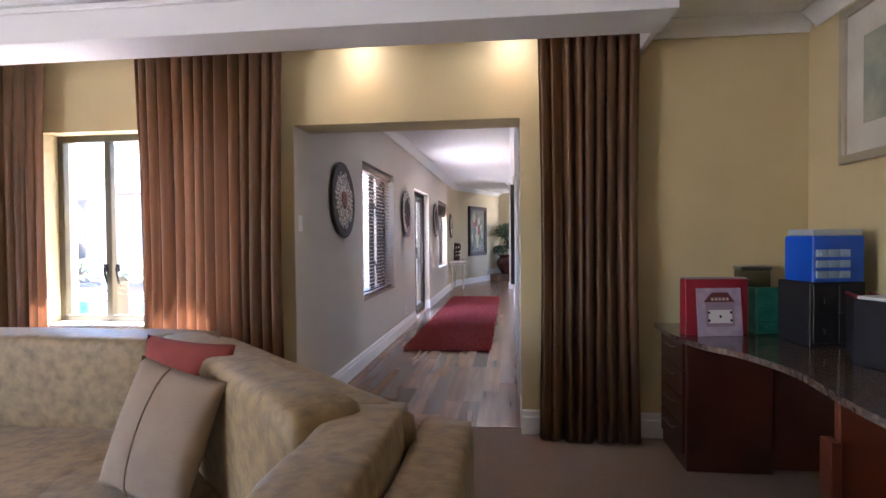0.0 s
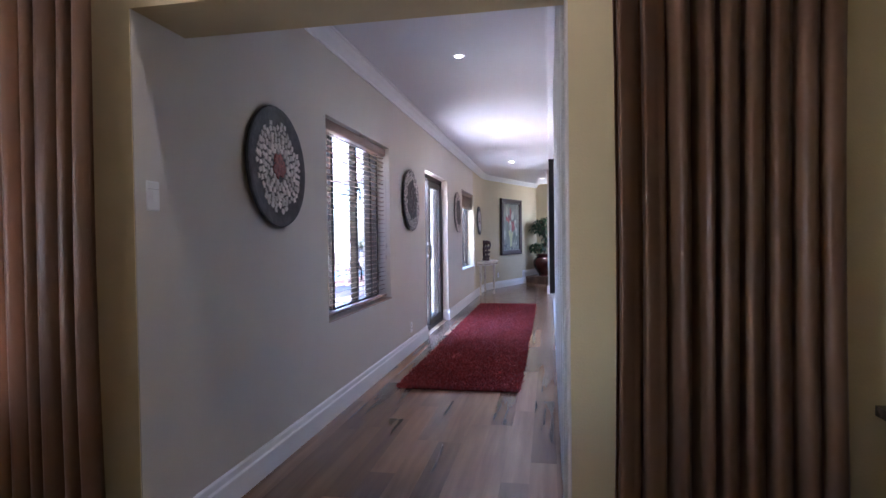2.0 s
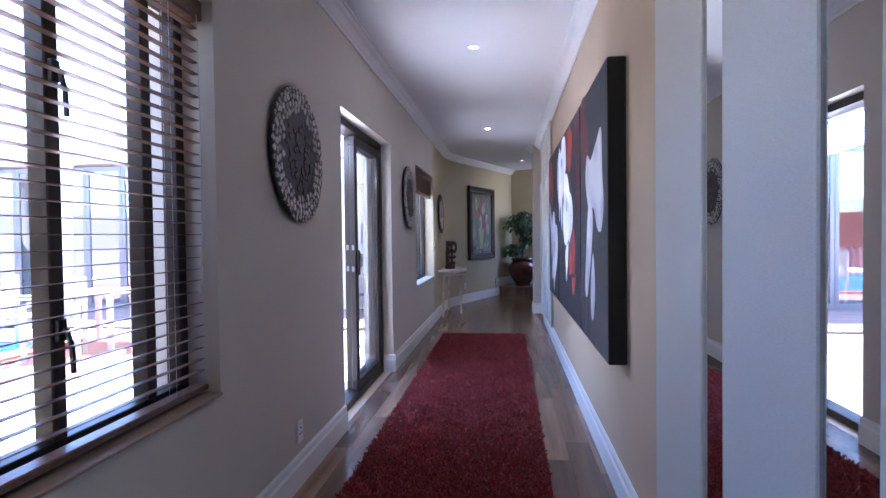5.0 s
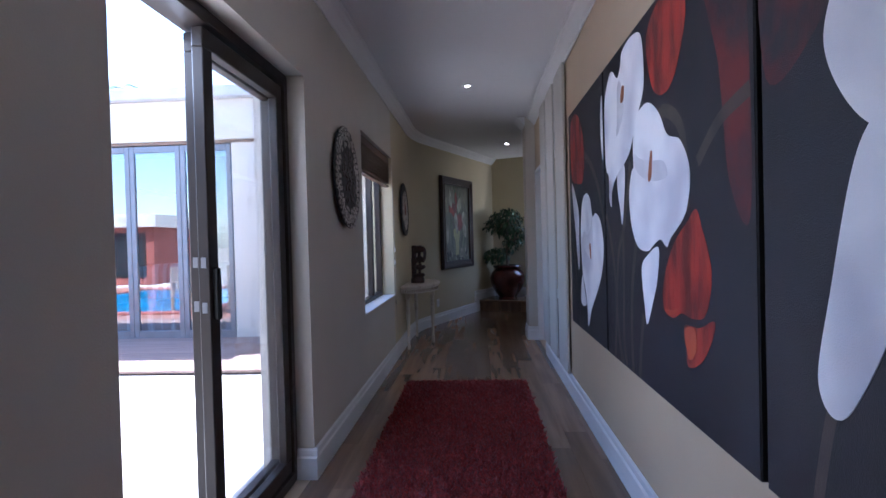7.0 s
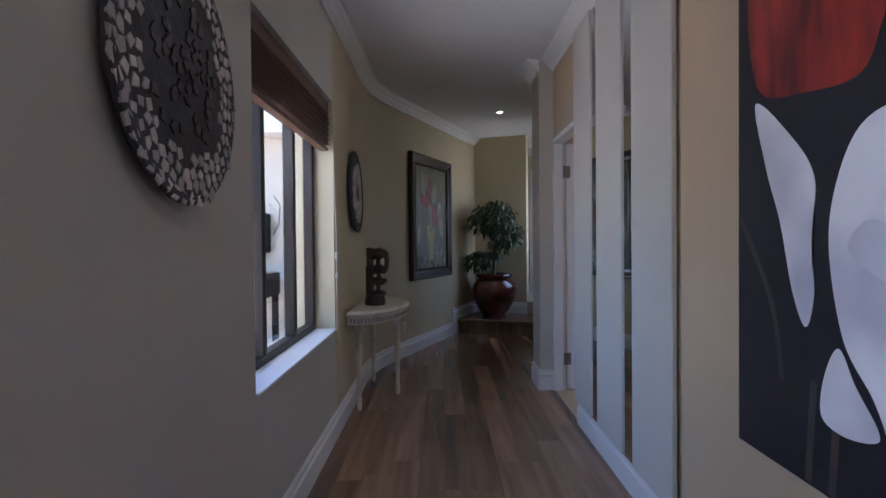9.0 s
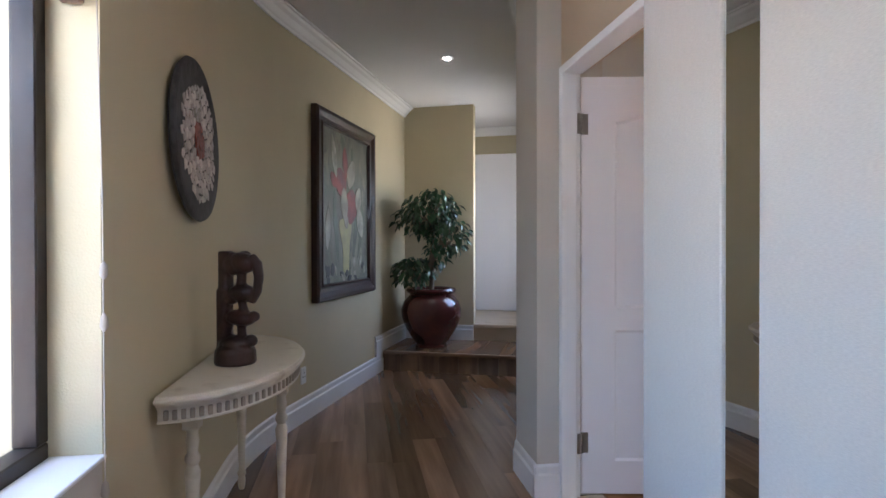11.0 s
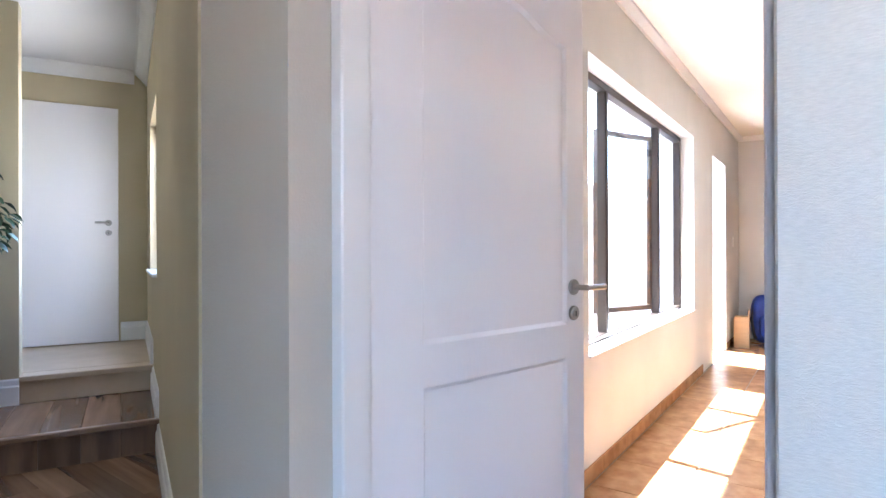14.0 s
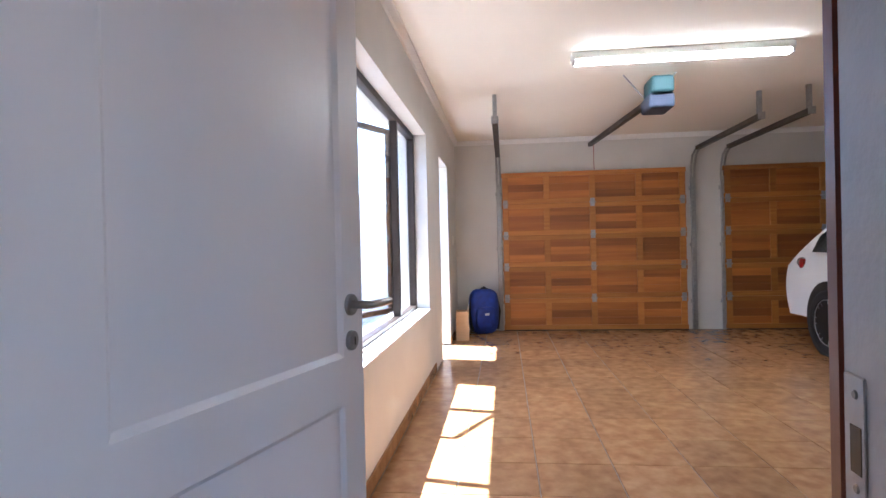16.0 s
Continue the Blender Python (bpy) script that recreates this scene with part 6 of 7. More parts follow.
# things on the desk
M_REDC = mat("red card", (0.34, 0.015, 0.03), 0.5)
fol = thing("red_folder", "upright red box file with a house picture card", "folder", pose(1.23, 4.24, 0.7755, 0, 0, 6))
part("file_box", box_bm(-0.19, -0.01, 0, 0.17, 0.07, 0.325, 0.004), M_REDC, fol)
part("file_spine", box_bm(-0.186, -0.006, 0.3255, 0.166, 0.066, 0.332), mat("grey file inside", (0.3, 0.28, 0.3), 0.6), fol)
cardo = thing("picture_card", "purple picture card showing a red-roofed house", "card", pose(1.235, 4.19, 0.776, -6, 0, 8))
part("card", box_bm(-0.135, 0, 0, 0.125, 0.006, 0.275, 0.002), mat("mottled purple card", (0.34, 0.26, 0.42), 0.6, col2=(0.50, 0.42, 0.52), scale=14), cardo)
bm = bmesh.new()
prism(bm, [(-0.095, 0), (0.085, 0), (0.045, 0.055), (-0.045, 0.055)], 0, 0.003)
part("painted_roof", bm, mat("dark red roof paint", (0.16, 0.035, 0.03), 0.6), cardo, "", False, pose(0, -0.0005, 0.195, 90))
part("painted_house", box_bm(-0.085, -0.0015, 0.055, 0.08, 0.0, 0.195), mat("mauve wall paint", (0.36, 0.27, 0.33), 0.6), cardo)
part("painted_door", box_bm(-0.07, -0.003, 0.075, 0.065, -0.001, 0.15), M_WPLASTIC, cardo)
for i in range(5):
    bm = bmesh.new()
    lathe(bm, [(0.009, 0), (0.008, 0.002)], 12, pose(-0.045 + i * 0.022, -0.0035, 0.212, 90))
    part("painted_disc", bm, mat("cream dot", (0.6, 0.5, 0.4), 0.6), cardo)
for x, z in ((-0.068, 0.09), (-0.068, 0.135), (0.06, 0.09), (0.06, 0.135), (-0.002, 0.112)):
    part("painted_hinge", box_bm(x - 0.006, -0.0045, z - 0.007, x + 0.006, -0.0028, z + 0.007), M_BLACKIRON, cardo)


def drawer_box(name, label, m, w, d, h, rows, cols, shell, front):
    ob = thing(name, label, "storage box", m)
    part("shell", box_bm(-w / 2, 0.006, 0, w / 2, d, h, 0.004), shell, ob)
    for r in range(rows):
        for c in range(cols):
            x0, x1 = -w / 2 + 0.012 + (w - 0.024) * c / cols, -w / 2 + 0.012 + (w - 0.024) * (c + 1) / cols
            z0, z1 = 0.012 + (h - 0.02) * r / rows, 0.012 + (h - 0.02) * (r + 1) / rows
            dr = part("drawer", box_bm(x0 + 0.003, 0, z0 + 0.003, x1 - 0.003, 0.02, z1 - 0.004, 0.003), front, ob)
            part("grip", box_bm((x0 + x1) / 2 - 0.012, -0.008, z0 + (z1 - z0) * 0.35, (x0 + x1) / 2 + 0.012, 0.001, z0 + (z1 - z0) * 0.55, 0.002), front, dr)
    return ob


M_GRNP = mat("green clear plastic", (0.03, 0.22, 0.15), 0.2, col2=(0.02, 0.14, 0.10), scale=12)
M_BLKP = mat("black card drawers", (0.012, 0.012, 0.016), 0.5, bump=0.1)
M_BLUP = mat("blue plastic", (0.01, 0.10, 0.62), 0.3)
M_CLRP = mat("milky clear plastic", (0.30, 0.42, 0.62), 0.2)
drawer_box("drawer_cabinet", "green plastic mini drawer cabinet on the desk", pose(1.53, 4.30, 0.7755, 0, 0, 10), 0.16, 0.22, 0.27, 4, 1, M_GRNP, M_GRNP)
bd = drawer_box("drawer_cabinet", "black card drawer organiser on the desk", pose(1.715, 3.93, 0.7755, 0, 0, 10), 0.30, 0.26, 0.33, 2, 2, M_BLKP, M_BLKP)
blue = thing("drawer_cabinet", "blue plastic cabinet with small clear drawers on the black organiser", "storage box", pose(1.715, 3.93, 1.106, 0, 0, 10))
part("shell", box_bm(-0.14, 0.0, 0, 0.14, 0.22, 0.24, 0.006), M_BLUP, blue)
part("lid", box_bm(-0.13, 0.01, 0.2402, 0.135, 0.21, 0.275, 0.004), mat("frosted plastic lid", (0.42, 0.46, 0.50), 0.25, spec=0.6), blue, "frosted clear plastic lid")
for r in range(3):
    for c in range(3):
        d = part("drawer", box_bm(-0.125 + c * 0.062, -0.010, 0.022 + r * 0.055, -0.067 + c * 0.062, 0.002, 0.060 + r * 0.055, 0.003), M_CLRP, blue, "clear plastic drawer")
        part("grip", box_bm(-0.105 + c * 0.062, -0.016, 0.030 + r * 0.055, -0.087 + c * 0.062, -0.0098, 0.040 + r * 0.055, 0.002), M_CLRP, d)
tin = thing("storage_tin", "olive brown storage tin behind the drawers", "tin", pose(1.55, 4.56, 0.7755))
part("tin_body", box_bm(-0.09, -0.05, 0, 0.09, 0.06, 0.36, 0.01), mat("olive tin", (0.12, 0.09, 0.04), 0.4, scale=9), tin)
part("tin_lid", box_bm(-0.095, -0.055, 0.36, 0.095, 0.065, 0.385, 0.008), M_STEEL, tin)
rf = thing("magazine_file", "black magazine file with red rims on the desk", "file", pose(1.62, 3.50, 0.7755, 0, 0, -18))
for x in (-0.05, 0.044):
    part("file_side", box_bm(x, 0.008, 0, x + 0.006, 0.24, 0.29, 0.001), M_BLKP, rf)
    part("front_rim", box_bm(x - 0.003, -0.004, 0, x + 0.009, 0.0075, 0.30, 0.001), M_REDC, rf, "red rim")
    part("top_rim", box_bm(x - 0.003, 0.008, 0.2905, x + 0.009, 0.24, 0.304, 0.001), M_REDC, rf, "red rim")
part("file_front", box_bm(-0.044, 0.0, 0, 0.044, 0.006, 0.27, 0.002), M_BLKP, rf)
part("papers", box_bm(-0.035, 0.02, 0, 0.035, 0.23, 0.27, 0.002), M_BLKP, rf)
pb = thing("box_file", "black box file with a white label strip", "file", pose(1.77, 3.30, 0.7755, 0, 0, 20))
part("case", box_bm(-0.13, 0, 0, 0.14, 0.28, 0.29, 0.005), M_BLKP, pb)
part("label_strip", box_bm(-0.10, -0.002, 0.225, 0.12, 0.0005, 0.25), M_WPLASTIC, pb)
part("papers", box_bm(-0.12, 0.01, 0.2905, 0.13, 0.27, 0.305, 0.002), M_WPLASTIC, pb)
# picture on the east wall
pw = thing("framed_print", "pale framed print on the living room wall", "picture", pose(1.949, 0, 0))
M_GOLDF = mat("pale gilt frame", (0.45, 0.40, 0.30), 0.4, metal=0.3, bump=0.1)
Y0, Y1, Z0, Z1 = 3.40, 4.32, 1.75, 2.62
for a in ((Y0, Z0, Y1, Z0 + 0.05), (Y0, Z1 - 0.05, Y1, Z1), (Y0, Z0 + 0.05, Y0 + 0.05, Z1 - 0.05), (Y1 - 0.05, Z0 + 0.05, Y1, Z1 - 0.05)):
    part("frame_bar", box_bm(-0.035, a[0], a[1], 0.0, a[2], a[3], 0.006), M_GOLDF, pw)
part("mount", box_bm(-0.012, Y0 + 0.05, Z0 + 0.05, -0.004, Y1 - 0.05, Z1 - 0.05), mat("ivory mount", (0.62, 0.60, 0.52), 0.6), pw)
part("print", box_bm(-0.014, Y0 + 0.2, Z0 + 0.2, -0.0115, Y1 - 0.2, Z1 - 0.2), mat("pale botanical print", (0.42, 0.42, 0.33), 0.6, col2=(0.24, 0.27, 0.22), scale=5, detail=8), pw)

# ---- courtyard and garden wing ----
WY = 16.15
M_RED = mat("terracotta red plaster", (0.34, 0.10, 0.07), 0.85, col2=(0.27, 0.08, 0.055), scale=2, bump=0.25, bscale=70)
M_DECK = mat("weathered deck board", (0.33, 0.235, 0.19), 0.7, col2=(0.24, 0.16, 0.13), scale=4, detail=8, stretch=(0.5, 9, 1), rnd=0.15, bump=0.15, bscale=30)
M_REFGL = glass_mat("blue-grey solar glass", (0.66, 0.76, 0.84), 0.26)
wing = thing("garden_wing", "cream plastered garden wing with grey folding glass doors", "building")
X0, X1 = -14.0, -3.35
part("fascia", box_bm(X0, WY - 0.06, 2.74, X1, WY + 0.3, 3.30, 0.01), M_EXT, wing, "cream plastered fascia")
part("coping", box_bm(X0 - 0.1, WY - 0.20, 3.30, X1 + 0.1, WY + 5.2, 3.46, 0.02), mat("pale grey coping", (0.60, 0.60, 0.60), 0.8, bump=0.15), wing, "pale grey coping")
part("soffit_beam", box_bm(X0, WY - 0.02, 2.70, X1, WY + 0.12, 2.745, 0.004), mat("brown soffit timber", (0.24, 0.16, 0.11), 0.6), wing)
part("end_wall", box_bm(X1, WY, -0.2, X1 + 0.25, WY + 5.0, 3.30, 0.005), M_EXT, wing)
part("end_wall", box_bm(X0 - 0.25, WY, -0.2, X0, WY + 5.0, 3.30, 0.005), M_EXT, wing)
part("back_wall", box_bm(X0, WY + 4.8, -0.2, X1, WY + 5.0, 3.30), M_RED, wing, "terracotta red inner wall")
part("wing_floor", box_bm(X0, WY + 0.05, -0.2, X1, WY + 4.8, -0.03), M_BEIGET, wing)
lx = -4.02
while lx > -13.8:
    fr2 = new("glass_leaf")
    fr2.parent = wing
    w = 0.735
    for a, b, c, d in ((0, 0.07, 0, 2.72), (w - 0.07, w, 0, 2.72), (0.07, w - 0.07, 0, 0.11), (0.07, w - 0.07, 2.63, 2.72)):
        part("leaf_frame", box_bm(lx - w + a, WY, -0.03 + c, lx - w + b, WY + 0.05, -0.03 + d, 0.005), M_ALU_G, fr2)
    g = part("pane", box_bm(lx - w + 0.065, WY + 0.022, 0.07, lx - 0.065, WY + 0.028, 2.61), M_REFGL, fr2, "reflecting blue-grey glass")
    g.visible_shadow = False
    lx -= w + 0.004
part("side_pier", box_bm(-4.01, WY, -0.1, X1, WY + 0.25, 2.735, 0.005), M_EXT, wing)
chim = thing("roof_chimney", "cream chimney with a dark flat cowl on the roof", "chimney", pose(-7.3, WY + 1.2, 3.46))
part("stack", box_bm(-0.30, -0.3, 0, 0.30, 0.3, 0.40, 0.01), M_EXT, chim)
for sx2 in (-0.22, 0.22):
    part("cowl_post", box_bm(sx2 - 0.04, -0.2, 0.40, sx2 + 0.04, 0.2, 0.48), M_BLACKIRON, chim)
part("cowl", box_bm(-0.40, -0.38, 0.48, 0.40, 0.38, 0.56, 0.02), M_BLACKIRON, chim, "dark flat cowl")
deck = thing("timber_deck", "weathered timber deck before the glass doors", "deck")
deck["kind"] = "structure"
bm = bmesh.new()
quad_box(bm, 0, 0, -0.028, 12.1, 0.132, 0, 0.004)
dm = finish("deck_board", bm, M_DECK)
for i in range(15):
    o = new("deck_board", dm)
    o.parent = deck
    o.matrix_basis = pose(-13.95, 14.12 + i * 0.138, -0.025)
part("deck_joist", box_bm(-13.95, 14.12, -0.17, -1.8, WY, -0.056), M_GROUT, deck)
perg = thing("pergola", "timber pergola slats over the deck", "pergola")
part("front_beam", box_bm(-13.9, 14.95, 2.78, -7.75, 15.05, 2.92, 0.006), mat("white pergola paint", (0.7, 0.68, 0.64), 0.6), perg)
bm = bmesh.new()
quad_box(bm, -0.05, 14.75, 2.922, 0.05, WY - 0.07, 3.02, 0.004)
slm = finish("pergola_slat", bm, bpy.data.materials["white pergola paint"])
for i in range(15):
    o = new("pergola_slat", slm)
    o.parent = perg
    o.matrix_basis = pose(-13.7 + i * 0.40, 0, 0)
for x in (-7.95, -10.9, -13.6):
    col = thing("veranda_column", "round white plastered column at the edge of the deck", "column", pose(x, 15.0, -0.024), "veranda columns")
    bm = bmesh.new()
    lathe(bm, [(0.20, 0), (0.20, 0.10), (0.17, 0.14), (0.15, 0.2), (0.135, 2.5), (0.16, 2.56), (0.19, 2.62), (0.19, 2.80)], 28)
    part("shaft", bm, M_EXT, col, "", True)
# patio wall with a barbecue beside the corridor
patio = thing("patio_wall", "cream patio wall joining the wing to the corridor", "wall")
patio["kind"] = "structure"
part("wall_face", box_bm(-3.349, WY, -0.2, LWO - 0.001, WY + 0.25, 2.95, 0.005), M_EXT, patio)
part("patio_beam", box_bm(-3.349, WY - 0.25, 2.25, LWO - 0.002, WY - 0.001, 2.60, 0.01), M_WPLASTIC, patio)
bbq = thing("barbecue", "black steel barbecue with a lidded hood on the deck", "barbecue", pose(-2.72, WY - 0.42, -0.024))
M_BBQ = mat("black enamel", (0.012, 0.012, 0.014), 0.7, scale=8, spec=0.15)
for x in (-0.38, 0.38):
    for y in (-0.22, 0.22):
        part("leg", box_bm(x - 0.025, y - 0.025, 0, x + 0.025, y + 0.025, 0.80, 0.003), M_BBQ, bbq)
part("shelf", box_bm(-0.42, -0.26, 0.28, 0.42, 0.26, 0.31, 0.004), M_GALV, bbq)
part("fire_box", box_bm(-0.42, -0.26, 0.80, 0.42, 0.26, 1.0, 0.01), M_BBQ, bbq)
bm = bmesh.new()
for i in range(16):
    tube(bm, [(-0.40 + i * 0.053, -0.25, 1.01), (-0.40 + i * 0.053, 0.25, 1.01)], 0.005, 6)
part("grill", bm, M_GALV, bbq, "steel grill")
part("hood", box_bm(-0.30, 0.30, 1.18, 0.30, 0.40, 1.55, 0.02), M_BBQ, bbq, "dark hood panel")
bm = bmesh.new()
tube(bm, [(0.33, 0.36, 1.35), (0.40, 0.30, 1.45), (0.42, 0.28, 1.62), (0.36, 0.30, 1.70)], 0.008, 8)
part("hook", bm, M_STEEL, bbq, "", True)
# settee under a striped cover inside the wing
setee = thing("covered_settee", "settee under a pale striped throw behind the glass", "sofa", pose(-5.0, WY + 0.50, -0.029))
M_STRIPE = mat("brown and cream striped cover", (0.66, 0.60, 0.52), 0.9, col2=(0.30, 0.20, 0.14), scale=2.2, detail=1, stretch=(3.2, 0.1, 0.1), mix=(0.48, 0.54), bump=0.2, bscale=20)
part("back", soft_box(-1.0, 0.35, 0.0, 1.05, 0.62, 1.02, 0.10), M_STRIPE, setee, "", True, angle=180)
part("seat", soft_box(-1.0, -0.35, 0.0, 1.05, 0.36, 0.50, 0.10), M_STRIPE, setee, "", True, angle=180)
for x in (-1.08, 0.98):
    part("arm", soft_box(x, -0.35, 0.0, x + 0.2, 0.60, 0.72, 0.09), M_STRIPE, setee, "", True, angle=180)
# swimming pool
structure("pavement_pool", box_bm(-13.5, 5.6, -0.0743, -4.75, 13.9, -0.0705, 0.001), mat("terracotta paving", (0.36, 0.17, 0.11), 0.75, col2=(0.28, 0.13, 0.085), scale=5, bump=0.2, bscale=30), "terracotta paving round the swimming pool", "pavement")
pool = thing("swimming_pool", "blue swimming pool with terracotta coping in the courtyard", "pool")
pool["kind"] = "structure"
part("pool_floor", box_bm(-11.0, 7.0, -0.16, -6.3, 12.9, -0.074), mat("blue pool plaster", (0.02, 0.20, 0.42), 0.5, scale=3), pool)
part("water", box_bm(-10.95, 7.05, -0.073, -6.35, 12.85, -0.055), mat("pool water", (0.015, 0.22, 0.45), 0.04, col2=(0.02, 0.30, 0.55), scale=3, bump=0.08, bscale=4, spec=0.6), pool, "rippled blue water")
for a in ((-11.3, 6.75, -10.95, 13.15), (-6.35, 6.75, -6.05, 13.15), (-10.95, 6.75, -6.35, 7.05), (-10.95, 12.85, -6.35, 13.15)):
    part("coping_stone", box_bm(a[0], a[1], -0.074, a[2], a[3], -0.03, 0.01), M_RED, pool)
# big clay fire pot just outside the blind
M_CLAY = mat("brown fired clay", (0.045, 0.026, 0.02), 0.85, col2=(0.028, 0.017, 0.013), scale=5, bump=0.2, bscale=30)
bm = bmesh.new()
lathe(bm, [(0.31, 0), (0.35, 0.05), (0.42, 0.4), (0.50, 0.9), (0.56, 1.24), (0.53, 1.45), (0.44, 1.60), (0.30, 1.69), (0.14, 1.72)], 36)
tube(bm, [(-0.05, -0.22, 1.58), (-0.05, -0.30, 1.80), (-0.03, -0.16, 1.99), (0, 0.04, 2.02), (0.0, 0.18, 1.90), (0, 0.12, 1.72)], 0.085, 12, 0.05)
o = part("garden_sculpture", bm, M_CLAY, None, "tall brown clay garden sculpture with a curved top", True, pose(-2.46, 7.46, -0.0745), 60)
tagged(o, "", "sculpture")
# bleached garden chairs and table
M_TEAK = mat("bleached teak", (0.50, 0.42, 0.33), 0.75, col2=(0.40, 0.33, 0.25), scale=6, stretch=(1, 1, 5), detail=7)


def garden_chair(m, label):
    ob = thing("garden_chair", label, "chair", m, "garden chairs")
    for x in (-0.25, 0.25):
        for y, h in ((-0.24, 0.62), (0.24, 0.92)):
            part("leg", box_bm(x - 0.025, y - 0.025, 0, x + 0.025, y + 0.025, h, 0.004), M_TEAK, ob)
        part("armrest", box_bm(x - 0.035, -0.28, 0.62, x + 0.035, 0.24, 0.645, 0.004), M_TEAK, ob)
    for i in range(6):
        part("seat_slat", box_bm(-0.225, -0.24 + i * 0.08, 0.40, 0.225, -0.175 + i * 0.08, 0.42, 0.003), M_TEAK, ob)
    for i in range(6):
        part("back_slat", box_bm(-0.21 + i * 0.075, 0.225, 0.44, -0.165 + i * 0.075, 0.245, 0.88, 0.003), M_TEAK, ob)
    part("top_rail", box_bm(-0.225, 0.22, 0.86, 0.225, 0.25, 0.92, 0.004), M_TEAK, ob)
    return ob


gc = garden_chair(pose(-5.6, 12.1, -0.0745, 0, 0, 30), "bleached slatted teak garden chair on the paving")
copy_thing(gc, pose(-4.9, 12.9, -0.0745, 0, 0, -50))
copy_thing(gc, pose(-6.5, 12.7, -0.0745, 0, 0, 110))
gt = thing("garden_table", "bleached teak garden table between the chairs", "table", pose(-5.65, 12.95, -0.0745))
for i in range(8):
    part("top_slat", box_bm(-0.42 + i * 0.106, -0.42, 0.68, -0.32 + i * 0.106, 0.42, 0.705, 0.003), M_TEAK, gt)
for x in (-0.36, 0.36):
    for y in (-0.36, 0.36):
        part("leg", box_bm(x - 0.03, y - 0.03, 0, x + 0.03, y + 0.03, 0.68, 0.004), M_TEAK, gt)
# palms
M_PALM = mat("palm green", (0.06, 0.12, 0.035), 0.5, col2=(0.035, 0.075, 0.02), scale=9, rnd_isl=0.4)
M_PTRUNK = mat("palm trunk", (0.14, 0.10, 0.07), 0.9, scale=12, bump=0.6, bscale=25)


def palm(m, h, n, L, seed, label):
    rng = random.Random(seed)
    ob = thing("palm_tree", label, "palm", m, "garden palms")
    bm = bmesh.new()
    lathe(bm, [(0.16, 0)] + [(0.13 + 0.02 * (i % 2) - 0.03 * i / 16, h * (i + 1) / 17) for i in range(16)] + [(0.06, h)], 12)
    part("trunk", bm, M_PTRUNK, ob, "", True)
    vs, fs = [], []
    for k in range(n):
        a, up = 2 * math.pi * k / n + rng.uniform(-0.2, 0.2), rng.uniform(0.15, 1.1)
        for s in range(14):
            t = s / 13
            r = L * t * math.cos(up * 0.6)
            z = h + L * (math.sin(up) * t - 0.75 * t * t)
            for side in (-1, 1):
                lw2 = 0.30 * L * (1 - t) ** 0.5 * (0.4 + 0.6 * min(1, t * 4)) * rng.uniform(0.85, 1.1)
                b = Vector((r * math.cos(a), r * math.sin(a), z))
                tip = b + Vector((math.cos(a + side * 1.0), math.sin(a + side * 1.0), -0.35)) * lw2
                w = Vector((math.cos(a), math.sin(a), 0)) * 0.022 * L
                n0 = len(vs)
                vs += [b - w, b + w, tip]
                fs.append((n0, n0 + 1, n0 + 2))
    me = bpy.data.meshes.new("crown")
    me.from_pydata(vs, [], fs)
    me.materials.append(M_PALM)
    o = new("crown", me)
    o.parent = ob
    o["kind"] = "stuff"
    return ob


palm(pose(-4.6, 7.0, -0.0745), 1.0, 18, 0.9, 1, "short palm in the sunlit courtyard")
palm(pose(-10.9, WY + 8.0, -0.16), 5.7, 24, 1.7, 2, "tall palm behind the garden wing roof")
palm(pose(-9.5, WY + 8.5, -0.16), 5.5, 22, 1.5, 3, "tall palm behind the garden wing roof")
# boundary of the courtyard behind the living room window
structure("wall_garden_west", box_bm(-16.2, -6, -0.2, -16.0, WY + 5, 2.3, 0.01), M_EXT, "cream plastered garden wall", "wall")

house = thing("courtyard_house", "terracotta red house across the courtyard, mirrored in the glass doors", "building")
part("wall", box_bm(-15.6, 1.2, -0.16, -12.2, 4.4, 2.0, 0.01), M_RED, house)
part("fascia", box_bm(-15.7, 1.1, 2.0, -12.0, 4.6, 2.45, 0.01), M_EXT, house, "cream plastered fascia")
for x in (-15.3, -13.8):
    wd = part("window", box_bm(x, 4.385, 0.2, x + 1.3, 4.42, 1.8, 0.004), M_ALU, house, "dark framed window")
    part("pane", box_bm(x + 0.06, 4.421, 0.26, x + 1.24, 4.427, 1.74), mat("dark window glass", (0.02, 0.025, 0.03), 0.05, spec=0.7), wd)
urn = thing("garden_urn", "clay urn with a spiky plant beside the swimming pool", "plant pot", pose(-8.0, 6.2, -0.0745))
bm = bmesh.new()
lathe(bm, [(0.22, 0), (0.36, 0.25), (0.42, 0.5), (0.36, 0.78), (0.27, 0.88), (0.32, 0.94), (0.29, 0.95)], 28)
part("body", bm, M_CLAY, urn, "", True)
rng = random.Random(31)
vs, fs = [], []
for i in range(60):
    a, up, ln = rng.uniform(0, 6.283), rng.uniform(0.35, 1.4), rng.uniform(0.35, 0.6)
    d = Vector((math.cos(a) * math.cos(up), math.sin(a) * math.cos(up), math.sin(up)))
    w = Vector((-math.sin(a), math.cos(a), 0)) * 0.022
    b = Vector((0, 0, 0.88)) + d * 0.05
    n0 = len(vs)
    vs += [b - w, b + w, b + d * ln * 0.6 + w * 0.8, b + d * ln - Vector((0, 0, 0.05)), b + d * ln * 0.6 - w * 0.8]
    fs.append((n0, n0 + 1, n0 + 2, n0 + 3, n0 + 4))
me = bpy.data.meshes.new("leaves")
me.from_pydata(vs, [], fs)
me.materials.append(M_PALM)
o = new("leaves", me)
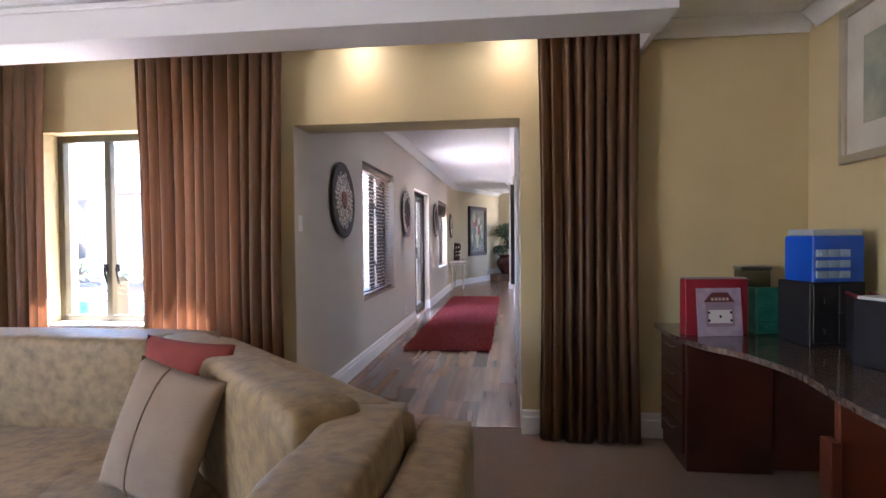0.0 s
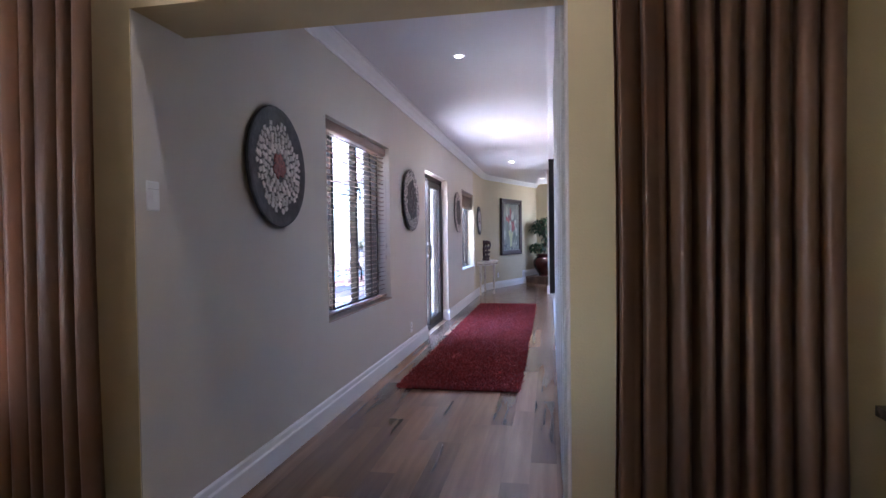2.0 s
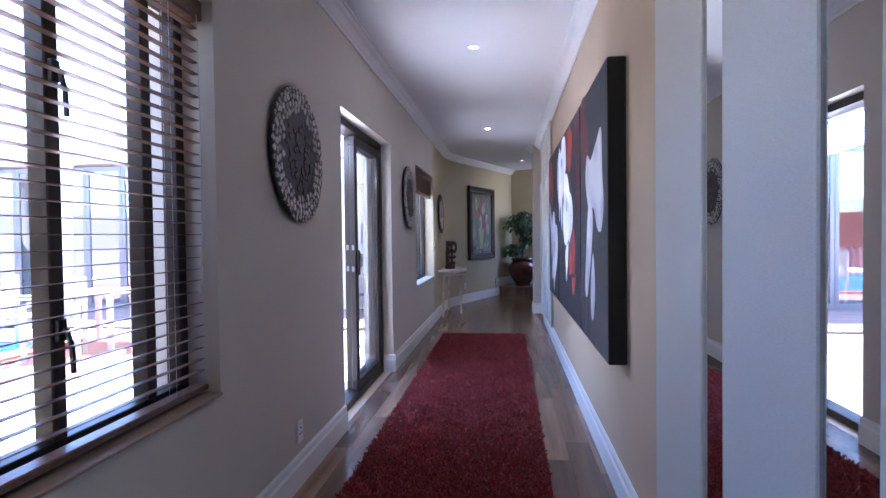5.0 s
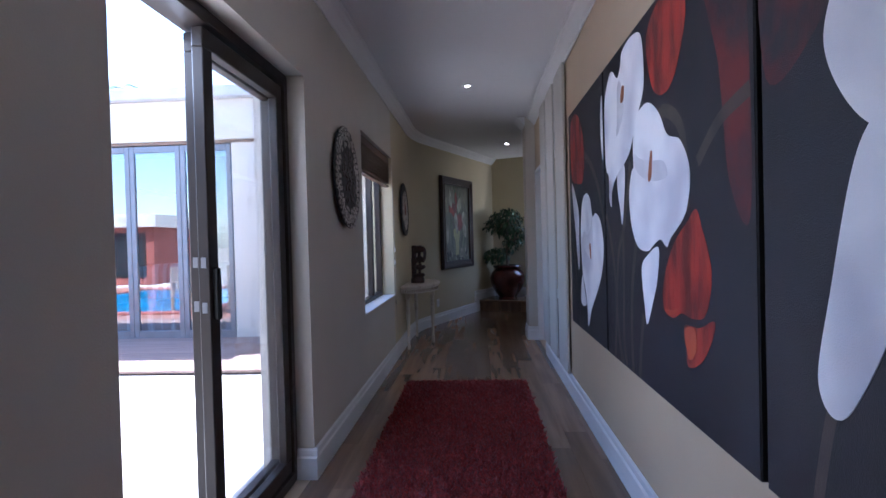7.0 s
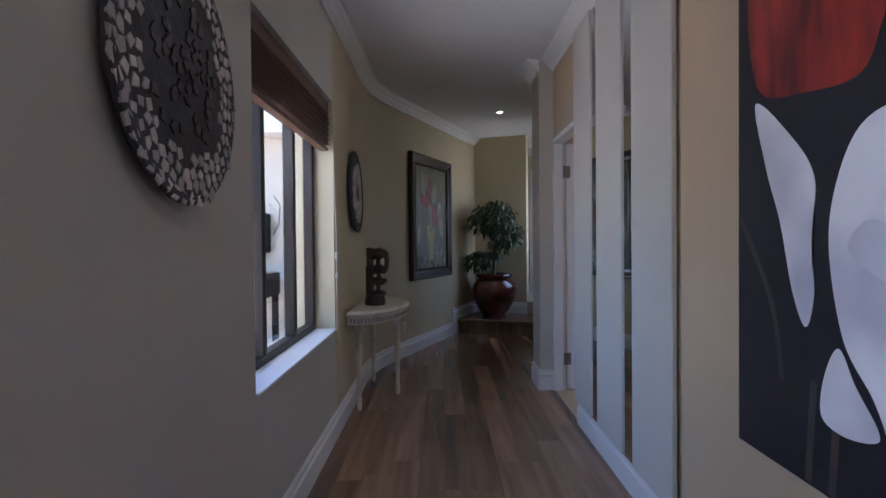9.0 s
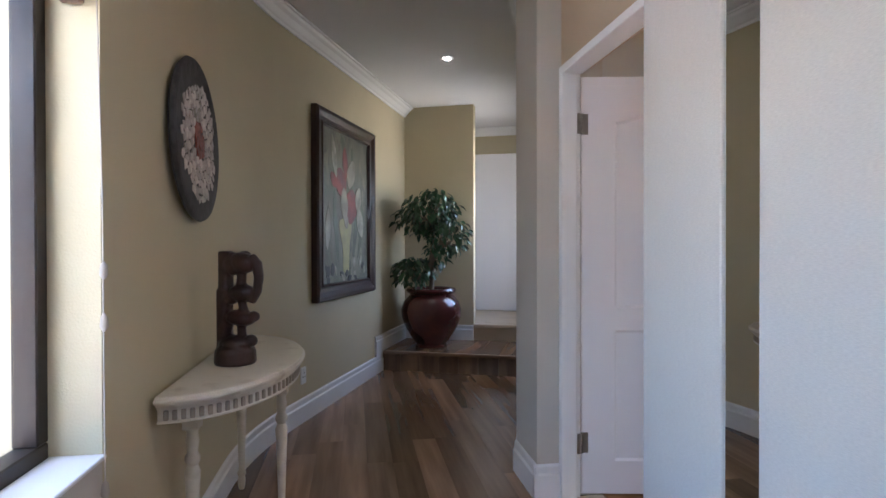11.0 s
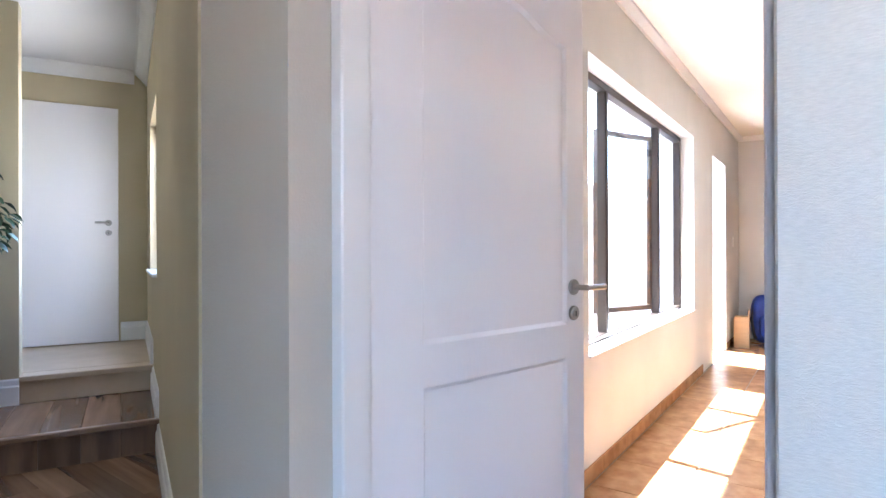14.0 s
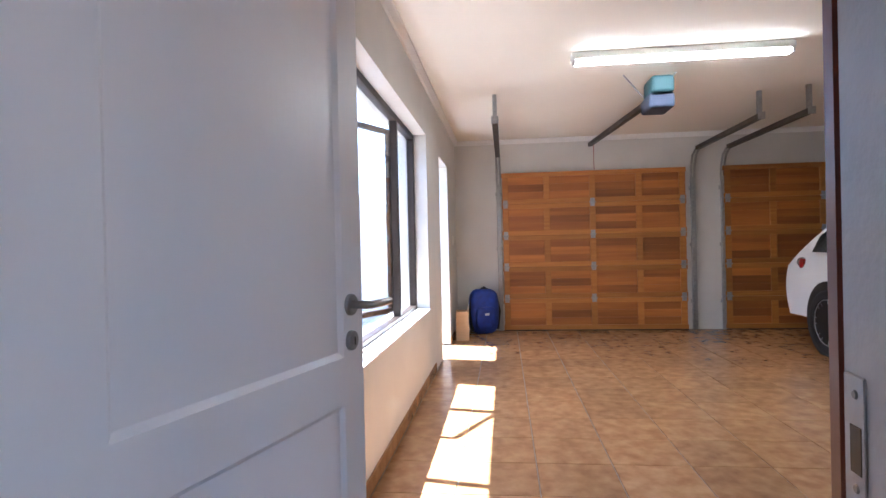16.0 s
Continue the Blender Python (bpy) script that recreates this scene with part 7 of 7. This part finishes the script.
o.parent = urn
tagged(o, "spiky green leaves", "", "", "stuff")
# ---- floor pieces, last ----
def plank_mesh(name, w, l, material, c=0.0004, t=0.006):
    vs = [(c, c, 0), (w - c, c, 0), (w - c, l - c, 0), (c, l - c, 0), (0, 0, -c), (w, 0, -c), (w, l, -c), (0, l, -c), (0, 0, -t), (w, 0, -t), (w, l, -t), (0, l, -t)]
    fs = [(0, 1, 2, 3)] + [(i, i + 4, (i + 1) % 4 + 4, (i + 1) % 4) for i in range(4)] + [(i + 4, i + 8, (i + 1) % 4 + 8, (i + 1) % 4 + 4) for i in range(4)]
    me = bpy.data.meshes.new(name)
    me.from_pydata(vs, [], fs)
    me.materials.append(material)
    return me


PWD, PLN = 0.145, 1.22
pl_full = plank_mesh("plank", PWD, PLN, M_PLANK)
rng = random.Random(21)
ci = 0
x = LW - 0.02
while x < 1.35:
    y = (LIV + 0.11 if x < RW else 15.84) - rng.uniform(0, PLN)
    lo = LIV + 0.102 if x < RW - 0.01 else 15.84
    hi = 18.72 - max(0, x + 1.0) * 0.33
    while y < hi:
        if y + PLN > lo:
            if y < lo:
                me = plank_mesh("plank", PWD, y + PLN - lo, M_PLANK)
                o = new("plank", me)
                o.matrix_basis = pose(x, lo, 0)
            else:
                o = new("plank", pl_full)
                o.matrix_basis = pose(x, y, 0)
            o.parent = floor_c
        y += PLN
    x += PWD
o = structure("threshold_garage", box_bm(RW, 14.66, -0.02, 0.34, 15.47, 0.001, 0.001), M_BEIGET, "beige door threshold", "threshold")
T = 0.4
tile = plank_mesh("tile", T - 0.006, T - 0.006, M_TERRA, 0.002, 0.0055)
rest_v, rest_f = [], []
for i in range(18):
    for j in range(18):
        u0, v0 = i * T + 0.005, -(j + 1) * T - 0.01
        if j < 16:
            o = new("tile", tile)
            o.parent = floor_g
            o.matrix_basis = pose(u0 + 0.003, v0 + 0.003, 0, 0, 0, 0)
        else:
            n0 = len(rest_v)
            rest_v += [(u0 + 0.003, v0 + 0.003, 0), (u0 + T - 0.003, v0 + 0.003, 0), (u0 + T - 0.003, v0 + T - 0.003, 0), (u0 + 0.003, v0 + T - 0.003, 0)]
            rest_f.append((n0, n0 + 1, n0 + 2, n0 + 3))
me = bpy.data.meshes.new("far_tiles")
me.from_pydata(rest_v, [], rest_f)
me.materials.append(M_TERRA)
o = new("far_tiles", me)
o.parent = floor_g
o["kind"] = "stuff"
